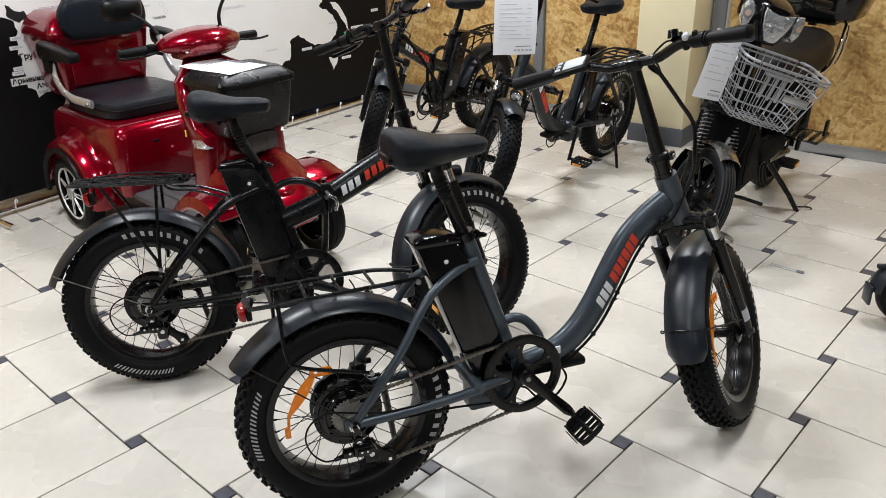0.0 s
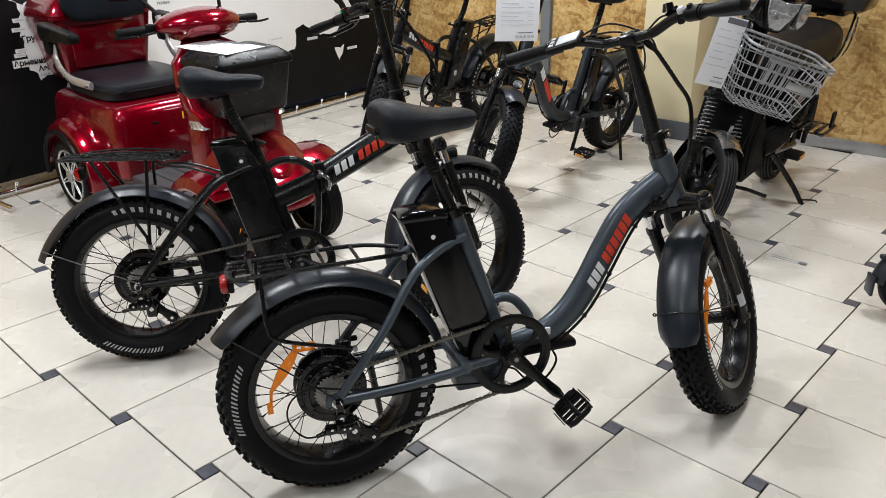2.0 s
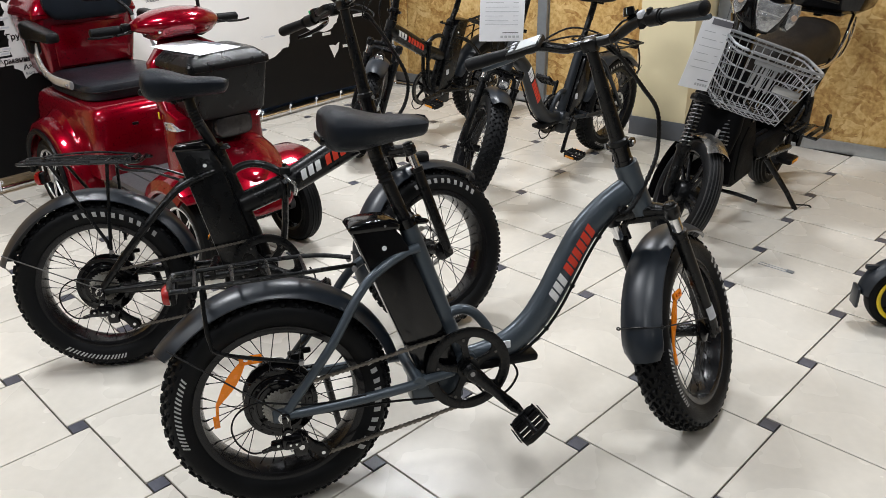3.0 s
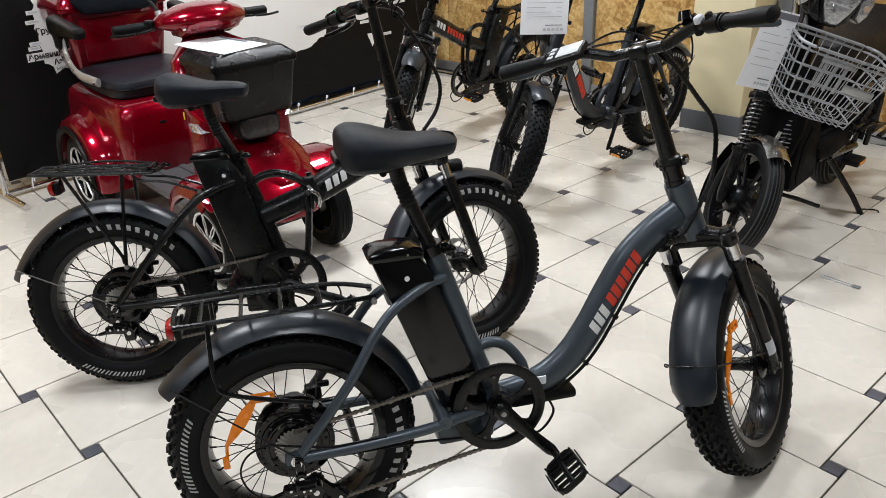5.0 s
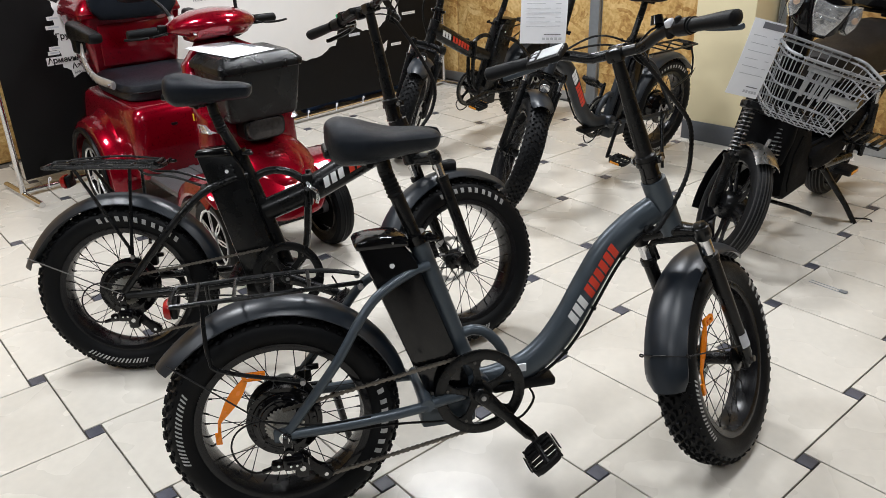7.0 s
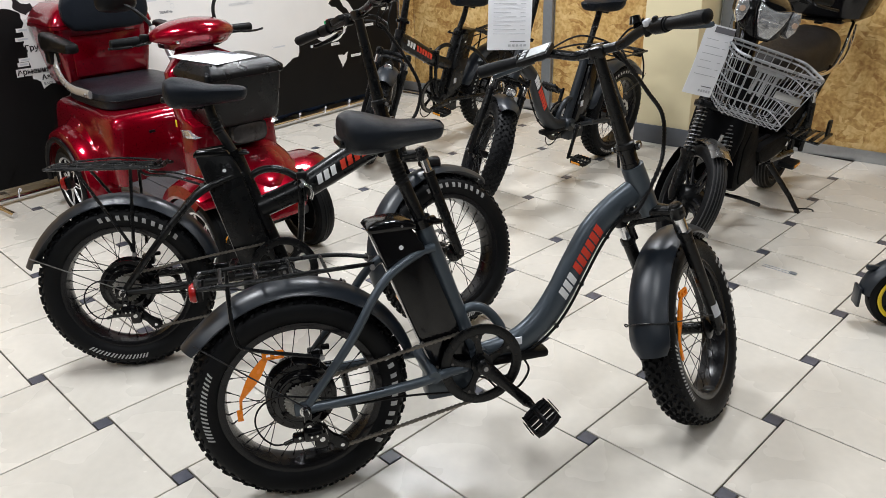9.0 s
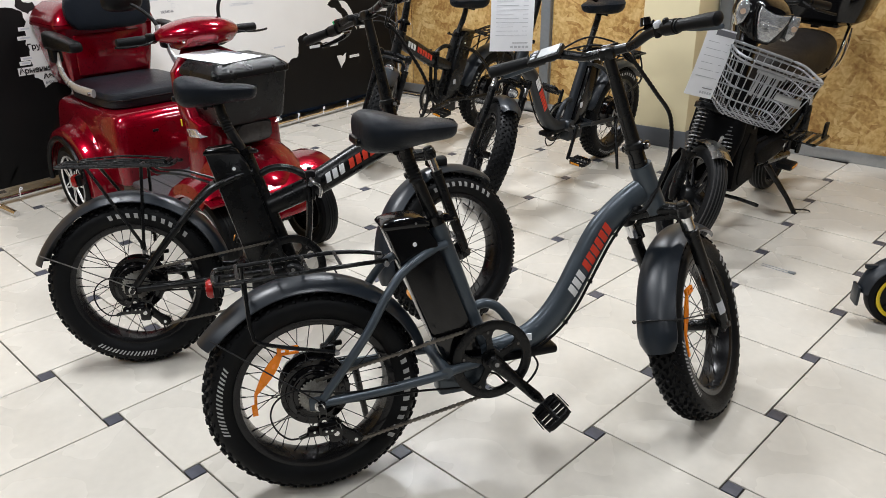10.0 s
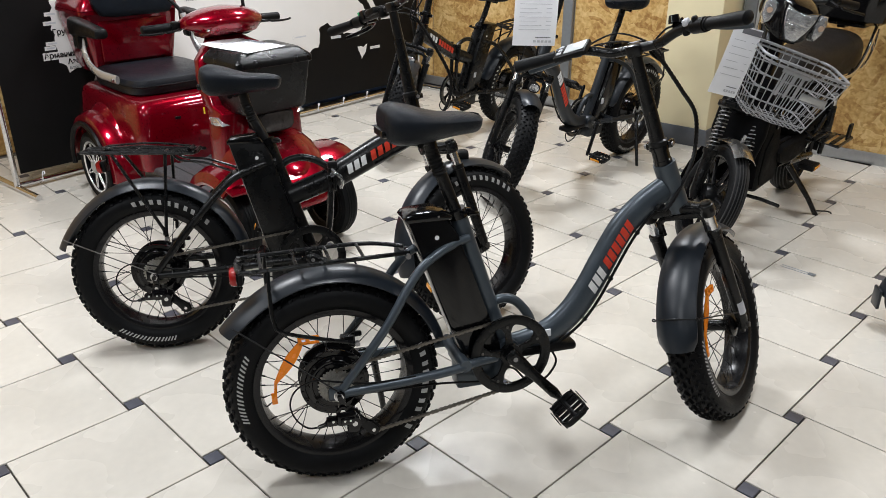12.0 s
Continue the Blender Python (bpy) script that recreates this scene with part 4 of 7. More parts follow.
def e_bike(name, m, label, steer, spec, group):
    fold = spec.get("fold", False)
    paint = BLACK_PAINT if fold else spec.get("paint", GREY_PAINT)
    bike = thing(name, m, label, "electric bike", group)
    dx = 0.042 if fold else 0.0
    bbx = 0.515 if fold else 0.476
    # seat tube and main tube
    bm = bm_new()
    tube(bm, [(0.350 + dx, 0, 0.695), (bbx, 0, 0.30)], 0.0235, 18)
    cyl(bm, (bbx, -0.042, 0.30), (bbx, 0.042, 0.30), 0.034, n=22)
    if fold:
        tube(bm, spline([(0.455, 0, 0.508), (0.52, 0, 0.532), (0.592, 0, 0.560)], 4), 0.037, 20, flat=0.82)
        tube(bm, spline([(0.415, 0, 0.600), (0.452, 0, 0.628), (0.500, 0, 0.637), (0.55, 0, 0.624), (0.594, 0, 0.594)], 5), 0.0125, 10)
        for y in (-0.02, 0.02):
            tube(bm, spline([(0.592, y, 0.53), (0.588, y, 0.48), (0.580, y, 0.41), (0.565, y, 0.35), (0.53, y, 0.31)], 4), 0.011, 8)
    else:
        pts = spline([(0.455, 0, 0.296), (0.53, 0, 0.301), (0.608, 0, 0.323), (0.674, 0, 0.370), (0.728, 0, 0.440), (0.777, 0, 0.526), (0.827, 0, 0.606), (0.885, 0, 0.661), (0.950, 0, 0.704)], 5)
        n = len(pts)
        tube(bm, pts, [0.034 + 0.006 * math.sin(math.pi * min(1, i / n * 0.92)) for i in range(n)], 22, flat=0.72)
        cyl(bm, (0.945, 0, 0.777), (1.002, 0, 0.640), 0.031, n=22)
        tube(bm, spline([(0.437, 0, 0.43), (0.475, 0, 0.442), (0.515, 0, 0.426), (0.552, 0, 0.375), (0.56, 0, 0.33)], 4), 0.0135, 10)
    frame_ob = part("frame", bm, paint, bike, "black painted folding frame" if fold else "grey metallic low step-through frame")
    if fold:
        bm = bm_new()
        pts = [(0.602, 0, 0.564), (0.64, 0, 0.585), (0.75, 0, 0.645), (0.86, 0, 0.703), (0.918, 0, 0.732)]
        tube(bm, pts, [0.041, 0.043, 0.046, 0.046, 0.040], 20, flat=0.78)
        cyl(bm, (0.895, 0, 0.776), (0.939, 0, 0.640), 0.030, n=20)
        part("front_tube", bm, paint, frame_ob)
        bm = bm_new()
        box(bm, (0.590, 0, 0.566), (0.011, 0.068, 0.098), 0.004)
        box(bm, (0.606, 0, 0.571), (0.011, 0.068, 0.098), 0.004)
        cyl(bm, (0.598, 0.037, 0.515), (0.598, 0.037, 0.625), 0.009, n=10)
        box(bm, (0.600, -0.037, 0.612), (0.034, 0.022, 0.024), 0.004)
        h = part("frame_hinge", bm, BLACK_PAINT, bike, "black folding hinge with a steel lever")
        bm = bm_new()
        tube(bm, spline([(0.598, -0.046, 0.600), (0.610, -0.056, 0.585), (0.626, -0.056, 0.572), (0.630, -0.052, 0.553), (0.624, -0.048, 0.532)], 4), 0.006, 8, flat=0.6)
        cyl(bm, (0.598, -0.033, 0.582), (0.598, -0.060, 0.582), 0.009, n=12)
        part("hinge_lever", bm, CHROME, h, "polished steel lever")
    # stays
    for side in (-1, 1):
        bm = bm_new()
        pts = spline([(0.372 + dx, side * 0.024, 0.632), (0.320 + dx, side * 0.040, 0.622), (0.250 + dx * 0.8, side * 0.064, 0.592), (0.200 + dx * 0.6, side * 0.080, 0.545), (0.128, side * 0.094, 0.440), (0.010, side * 0.098, 0.296)], 5)
        tube(bm, pts, 0.0115, 12)
        part("seat_stay", bm, paint, frame_ob)
        bm = bm_new()
        pts = spline([(bbx - 0.04, side * 0.046, 0.292), (0.37, side * 0.070, 0.296), (0.30, side * 0.088, 0.294), (0.16, side * 0.097, 0.288), (0.0, side * 0.098, 0.284)], 5)
        tube(bm, pts, 0.0125, 12)
        box(bm, (0.0, side * 0.098, 0.286), (0.052, 0.008, 0.036), 0.006)
        part("chain_stay", bm, paint, frame_ob)
    bm = bm_new()
    box(bm, (bbx - 0.075, 0, 0.240), (0.14, 0.062, 0.075), 0.010)
    cyl(bm, (0.338, -0.092, 0.300), (0.338, 0.092, 0.300), 0.0165, n=16)
    box(bm, (0.352, 0, 0.285), (0.05, 0.10, 0.03), 0.008)
    part("motor_bracket", bm, paint, frame_ob)
    if not fold:
        part("controller_box", box(bm_new(), (bbx + 0.122, -0.004, 0.284), (0.17, 0.064, 0.025), 0.010), PLASTIC, bike, "black controller box")
    loop = spline([(bbx + 0.135, -0.012, 0.275), (bbx + 0.150, -0.020, 0.235), (bbx + 0.112, -0.024, 0.190), (bbx + 0.060, -0.024, 0.196), (bbx + 0.022, -0.020, 0.236), (bbx - 0.03, -0.018, 0.250)], 5)
    part("motor_cable", tube(bm_new(), loop, 0.0032, 6), PLASTIC, bike, "black motor cable hanging in a loop")
    run = spline([(bbx - 0.03, -0.030, 0.215), (bbx - 0.10, -0.055, 0.232), (bbx - 0.20, -0.070, 0.252), (0.15, -0.088, 0.266), (0.03, -0.100, 0.278)], 4)
    part("motor_cable", tube(bm_new(), run, 0.0030, 6), PLASTIC, bike, "black cable along the chain stay")
    # battery behind the seat tube
    if fold:
        body = [(0.266, 0.700), (0.376, 0.700), (0.402, 0.655), (0.500, 0.300), (0.378, 0.290)]
        cap = [(0.262, 0.694), (0.262, 0.706), (0.272, 0.717), (0.350, 0.722), (0.372, 0.712), (0.382, 0.694)]
    else:
        body = [(0.206, 0.700), (0.308, 0.700), (0.342, 0.650), (0.462, 0.300), (0.352, 0.285)]
        cap = [(0.206, 0.690), (0.200, 0.702), (0.208, 0.711), (0.232, 0.716), (0.275, 0.718), (0.304, 0.714), (0.326, 0.702), (0.326, 0.690)]
    bat = part("battery", slab(bm_new(), body, -0.044, 0.044, bevel=0.010), GLOSS_BLACK if not fold else BLACK_PAINT, bike, "tall black battery case")
    part("battery_cap", slab(bm_new(), cap, -0.047, 0.047, bevel=0.008), GLOSS_BLACK, bat, "black cap with a recessed grip")
    if not fold:
        part("cap_screw", cyl(bm_new(), (0.288, -0.046, 0.703), (0.288, -0.0482, 0.703), 0.003, n=8), STEEL, bat)
    bx = 0.355 if fold else 0.283
    for side in (-1, 1):
        part("battery_screw", cyl(bm_new(), (bx, side * 0.0435, 0.648), (bx, side * 0.0455, 0.648), 0.006, n=12), WHITE_PRINT, bat, "pale screw")
    part("battery_label", box(bm_new(), (0.405 + dx * 0.5, 0.0445, 0.41), (0.024, 0.0015, 0.032)), PALE_INK, bat, "small pale label")
    # seat post with its boot, clamp and saddle
    drop = -0.035 if fold else 0.0
    bm = bm_new()
    cyl(bm, (0.354 + dx, 0, 0.680), (0.306 + dx, 0, 0.812 + drop), 0.0165, n=16)
    cyl(bm, (0.290 + dx, 0, 0.855 + drop), (0.278 + dx, 0, 0.915 + drop), 0.017, n=14)
    post = part("seat_post", bm, BLACK_PAINT, bike, "black suspension seat post")
    a, b = Vector((0.309 + dx, 0, 0.800 + drop)), Vector((0.286 + dx, 0, 0.868 + drop))
    part("rubber_boot", tube(bm_new(), [a.lerp(b, i / 14) for i in range(15)], [0.0195 - 0.0002 * i if i % 2 else 0.0155 for i in range(15)], 16), RUBBER, post, "ribbed rubber boot")
    bm = bm_new()
    cyl(bm, (0.353 + dx, 0, 0.684), (0.346 + dx, 0, 0.706), 0.0265, n=18)
    box(bm, (0.376 + dx, 0, 0.698), (0.024, 0.022, 0.018), 0.004)
    tube(bm, spline([(0.383 + dx, -0.012, 0.699), (0.393 + dx, -0.037, 0.700), (0.366 + dx, -0.046, 0.702)], 4), 0.0055, 8)
    part("seat_clamp", bm, GLOSS_BLACK, post, "black quick-release clamp")
    saddle(bike, ((0.274 if not fold else 0.266) + dx, 0, 0.950 + drop), 2)
    # drive
    crank_set(bike, (bbx, 0.30), spec["crank"])
    rr = 0.102
    up_line = [(bbx + rr * math.cos(radians(a)), -0.0505, 0.30 + rr * math.sin(radians(a))) for a in range(-80, 101, 10)]
    chain(bike, up_line + [(0.0, -0.064, 0.331)])
    chain(bike, [up_line[0], (0.094, -0.078, 0.150), (0.077, -0.078, 0.154)])
    derailleur(bike)
    # wheels and guards
    rm = pose(0, 0, R_WHEEL)
    wheel(bike, rm, True, spec["spin_rear"], spec["reflect_rear"])
    fender(bike, rm, 14, 163 if fold else 147, "rear_mudguard", 0.012)
    bm = bm_new()
    for side in (-1, 1):
        tube(bm, [(0.0, side * 0.104, 0.292), (-0.238 if not fold else -0.279, side * 0.060, 0.480 if not fold else 0.414)], 0.002, 6)
    part("mudguard_stay", bm, DARK_STEEL if fold else SPOKE_BLACK, bike, "thin wire mudguard stay")
    # rear brake caliper
    part("brake_caliper", box(box(bm_new(), (0.055, 0.08, 0.345), (0.04, 0.03, 0.036), 0.006), (0.08, 0.084, 0.36), (0.03, 0.014, 0.014), 0.004), PLASTIC, bike, "black disc brake caliper")
    # rack
    rack_z = 0.690 if fold else 0.622
    x0, x1 = (-0.185, 0.165) if fold else (-0.212, 0.092)
    hw = 0.062
    bm = bm_new()
    if fold:
        ring = spline([(x1 - 0.012, -hw, rack_z - 0.014), (x0 + 0.03, -hw, rack_z), (x0, -hw * 0.5, rack_z), (x0, hw * 0.5, rack_z), (x0 + 0.03, hw, rack_z), (x1 - 0.012, hw, rack_z - 0.014), (x1, hw * 0.7, rack_z - 0.014), (x1, -hw * 0.7, rack_z - 0.014)], 5)
        tube(bm, ring[:-1], 0.0052, 8, closed=True)
    else:
        loop = spline([(x1 + 0.12, -0.030, 0.612), (x1, -hw, rack_z), (x0 + 0.03, -hw, rack_z - 0.004), (x0 + 0.008, -hw * 0.9, rack_z - 0.004), (x0, -hw * 0.5, rack_z - 0.004), (x0, hw * 0.5, rack_z - 0.004), (x0 + 0.008, hw * 0.9, rack_z - 0.004), (x0 + 0.03, hw, rack_z - 0.004), (x1, hw, rack_z), (x1 + 0.12, 0.030, 0.612)], 5)
        tube(bm, loop, 0.0058, 8)
    rack = part("rack", bm, BLACK_PAINT, bike, "black tubular luggage rack")
    bars = 4
    for i in range(bars):
        x = x0 + 0.055 + (x1 - x0 - 0.055) * i / (bars - 1)
        part("cross_bar", tube(bm_new(), [(x, -hw, rack_z - (0.008 if fold else 0)), (x, hw, rack_z - (0.008 if fold else 0))], 0.0045, 8), BLACK_PAINT, rack)
    if fold:
        for y in (-0.024, 0.024):
            part("long_bar", tube(bm_new(), [(x0, y, rack_z), (x1, y, rack_z - 0.014)], 0.004, 8), BLACK_PAINT, rack)
        bm = bm_new()
        tube(bm, spline([(x1 - 0.02, -0.042, rack_z - 0.004), (0.02, -0.040, rack_z + 0.012), (-0.11, -0.034, rack_z + 0.010), (-0.122, 0, rack_z + 0.010), (-0.11, 0.034, rack_z + 0.010), (0.02, 0.040, rack_z + 0.012), (x1 - 0.02, 0.042, rack_z - 0.004)], 4), 0.0036, 8)
        tube(bm, [(x1 - 0.02, -0.05, rack_z - 0.004), (x1 - 0.02, 0.05, rack_z - 0.004)], 0.006, 8)
        part("spring_clip", bm, BLACK_PAINT, rack, "sprung wire clip")
    for side in (-1, 1):
        bm = bm_new()
        if fold:
            tube(bm, [(-0.095, side * hw, rack_z - 0.004), (0.046, side * 0.104, 0.440), (0.048, side * 0.104, 0.420)], 0.0055, 8)
            tube(bm, [(0.070, side * hw, rack_z - 0.010), (0.054, side * 0.104, 0.440), (0.050, side * 0.104, 0.395)], 0.0055, 8)
            tube(bm, spline([(0.085, side * 0.036, rack_z - 0.010), (0.110, side * 0.036, 0.652), (0.190, side * 0.040, 0.640), (0.280, side * 0.046, 0.606)], 4), 0.0042, 8)
        else:
            tube(bm, spline([(-0.142, side * hw, rack_z), (-0.144, side * 0.085, 0.56), (-0.140, side * 0.096, 0.500), (-0.115, side * 0.102, 0.468), (0.050, side * 0.106, 0.420)], 6), 0.0052, 8)
        part("rack_strut", bm, BLACK_PAINT, rack)
        part("rack_bolt", cyl(bm_new(), (0.054, side * 0.104, 0.420 if not fold else 0.410), (0.054, side * 0.116, 0.420 if not fold else 0.410), 0.0065, n=8), STEEL, rack)
        part("rack_bolt", cyl(bm_new(), (x1 + 0.115, side * (0.046 if fold else 0.030), 0.607), (x1 + 0.115, side * (0.060 if fold else 0.048), 0.607), 0.007, n=8), STEEL, rack)
    # tail light
    tm = pose(x0 + 0.045, 0, rack_z - 0.052, 0, -8, 0) if fold else pose(x0 - 0.004, 0, rack_z - 0.030, 0, 0, 0)
    bm = loft(bm_new(), [superring((x, 0, 0), ry, rz, 3, 18, "x") for x, ry, rz in ((0.0, 0.030, 0.021), (-0.008, 0.030, 0.021), (-0.015, 0.025, 0.017), (-0.017, 0.015, 0.01))], tm)
    tl = part("tail_light", bm, RED_LENS, bike, "red tail light")
    part("lamp_back", box(bm_new(), (0.008, 0, 0), (0.014, 0.054, 0.036), 0.004, tm), PLASTIC, tl)
    part("lamp_bracket", tube(bm_new(), [(0.012, 0, 0.0), (0.018, 0, 0.016), (0.02, 0, 0.030)], 0.004, 6, tm), BLACK_PAINT, tl)
    # kickstand on the far side
    lean = spec.get("lean", 4)
    foot_y = 0.21
    foot_z = -foot_y * math.tan(radians(lean)) + 0.008
    bm = bm_new()
    tube(bm, [(0.10, 0.115, 0.285), (0.13, 0.125, 0.26), (0.17, foot_y - 0.005, foot_z + 0.03), (0.18, foot_y + 0.004, foot_z), (0.21, foot_y + 0.012, foot_z)], [0.013, 0.011, 0.0085, 0.010, 0.008], 10)
    box(bm, (0.09, 0.112, 0.285), (0.07, 0.016, 0.035), 0.005)
    part("kickstand", bm, BLACK_PAINT, bike, "black kickstand, folded down")
    # printed blocks
    for side in (-1, 1):
        if fold:
            spot = lambda k: (0.660 + 0.0236 * k, 0.5965 + 0.0127 * k, 28.5, 0.0190, 0.0355)
            hh = 0.031
        else:
            spot = lambda k: (0.7305 + 0.0121 * k, 0.4495 + 0.0195 * k, 58, 0.0178, 0.0288)
            hh = 0.033
        # three pale blocks, then six red ones, read from the rear on the right side and from the head on the left
        first, second = [0, 1, 2], [3.45 + k for k in range(6)]
        white = [spot(k if side < 0 else 8.45 - k) for k in first]
        red = [spot(k if side < 0 else 8.45 - k) for k in second]
        decal(bike, white, hh, WHITE_PRINT, side)
        decal(bike, red, hh, RED_PRINT, side)
    if not fold:
        run = spline([(0.940, -0.024, 0.664), (0.888, -0.024, 0.626), (0.842, -0.024, 0.566), (0.794, -0.024, 0.484), (0.747, -0.024, 0.404), (0.700, -0.023, 0.346), (0.642, -0.022, 0.302), (0.600, -0.022, 0.290)], 5)
        part("frame_cable", tube(bm_new(), run, 0.0042, 8), PLASTIC, bike, "black cable clipped under the tube")
        for k in (8, 16, 24):
            d = (run[k + 1] - run[k]).normalized() * 0.004
            part("cable_clip", cyl(bm_new(), run[k] - d, run[k] + d, 0.0075, n=10), PLASTIC, bike)
        part("frame_sticker", box(bm_new(), (0.590, -0.0265, 0.332), (0.030, 0.004, 0.02)), PAPER, bike, "small white sticker")
    front_end(bike, steer, spec)
    return bike


def standing(x, y, heading, lean):
    """A bike on the ground, leaning to its left on its stand."""
    return pose(x, y, 0, 0, 0, heading) @ pose(0, 0, 0, -lean, 0, 0)


SHOW = "electric bikes on show"
e_bike("electric_bike", standing(-0.321, 1.686, 16.8, 6.6), "grey step-through folding electric bike with fat tyres on the tiles", 40.2,
       dict(spin_rear=-12, spin_front=-10, reflect_rear=149, reflect_front=132, crank=-46, display=True, sticker=True, pale_clamp=True, lean=6.6), SHOW)
e_bike("electric_bike", standing(-1.007, 2.326, 10.5, 9), "black folding electric bike with fat tyres and luggage rack", 27,
       dict(fold=True, spin_rear=70, spin_front=60, reflect_rear=None, reflect_front=None, crank=-20, bar_roll=-9, light=True, lean=9), SHOW)
# this bike's backlit shade is put into its darker paint
e_bike("electric_bike", standing(1.025, 4.642, 227.0, 5.2), "grey step-through electric bike, paint darkened for its backlit place before the strand board wall", 51,
       dict(spin_rear=100, spin_front=0, reflect_rear=40, reflect_front=None, crank=120, light=True, guard_from=52, lean=5.2, paint=SHADED_GREY_PAINT), SHOW)
e_bike("electric_bike", standing(0.327, 5.361, 227.9, 7.4), "black folding electric bike parked by the map banner", 38,
       dict(fold=True, spin_rear=10, spin_front=0, reflect_rear=None, reflect_front=None, crank=178, light=True, guard_from=48, lean=7.4), SHOW)


# ---- red mobility scooter ----
def alloy_wheel(parent, name, c, r, width, hub_r, side):
    """Small road wheel: treaded tyre, bright alloy disc with twin spokes."""
    m = pose(*c)
    bm = bm_new()
    h = width / 2
    lathe(bm, [(hub_r, h * 0.8), (r * 0.86, h), (r * 0.96, h * 0.8), (r, h * 0.35), (r, -h * 0.35), (r * 0.96, -h * 0.8), (r * 0.86, -h), (hub_r, -h * 0.8)], 48)
    for y in (-0.3, 0.0, 0.3):
        lathe(bm, [(r + 0.002, (y + 0.1) * h), (r + 0.002, (y - 0.1) * h), (r - 0.004, (y - 0.1) * h), (r - 0.004, (y + 0.1) * h)], 48)
    w = part(name, bm, RUBBER, parent, "black tyre on a bright alloy wheel", m)
    bm = bm_new()
    lathe(bm, [(hub_r, h * 0.85), (hub_r, -h * 0.85), (hub_r * 0.90, -h * 0.8), (hub_r * 0.86, 0), (hub_r * 0.90, h * 0.8)], 40)
    # barrel is black to stand for the shade inside the wheel; its edge stays bright
    rim = part("rim", bm, RIM_BLACK, w, "alloy rim barrel, black for the shade inside the wheel")
    part("rim_edge", lathe(bm_new(), [(hub_r * 1.005, side * h * 0.78), (hub_r * 1.0, side * h * 0.90), (hub_r * 0.93, side * h * 0.86), (hub_r * 0.92, side * h * 0.74)], 40), ALLOY, rim, "bright turned rim edge")
    for i in range(7):
        for off in (-8, 8):
            bm = bm_new()
            tube(bm, [(hub_r * 0.20, side * h * 0.78, 0), (hub_r * 0.55, side * h * 0.76, 0), (hub_r * 0.94, side * h * 0.74, hub_r * 0.10 * (1 if off > 0 else -1))], [hub_r * 0.040, hub_r * 0.026, hub_r * 0.034], 8, pose(0, 0, 0, 0, 360 / 7 * i + off, 0), flat=0.6)
            part("wheel_spoke", bm, ALLOY, rim)
    part("brake_drum", lathe(bm_new(), [(hub_r * 0.1, side * h * 0.25), (hub_r * 0.70, side * h * 0.22), (hub_r * 0.84, side * h * 0.05), (hub_r * 0.84, -side * h * 0.1), (hub_r * 0.1, -side * h * 0.1)], 28), MATT_BLACK, w, "black drum behind the spokes")
    part("hub", cyl(bm_new(), (0, -h * 0.7, 0), (0, side * h * 1.0, 0), hub_r * 0.24, n=18), SILVER, w)
    return w


def arch(bm, c, r, y0, y1, a0, a1, m=ID, lip=0.0, thick=0.012, crown=0.03, n=20):
    """A wheel arch: a curved shell over the wheel that rounds off to its outer side."""
    rings = []
    for i in range(n + 1):
        a = radians(a0 + (a1 - a0) * i / n)
        ring = []
        for rr, yy in ((r, y0), (r + crown * 0.7, y0 + (y1 - y0) * 0.08), (r + crown, y0 + (y1 - y0) * 0.3), (r + crown, y0 + (y1 - y0) * 0.7), (r + crown * 0.9, y1),
                       (r + crown * 0.9 - thick, y1), (r + crown - thick, y0 + (y1 - y0) * 0.5), (r - thick + crown * 0.5, y0 + (y1 - y0) * 0.12), (r - thick, y0 + (y1 - y0) * 0.03)):
            ring.append((c[0] + rr * math.cos(a), yy, c[1] + rr * math.sin(a)))
        rings.append(ring)
    return loft(bm, rings, m)


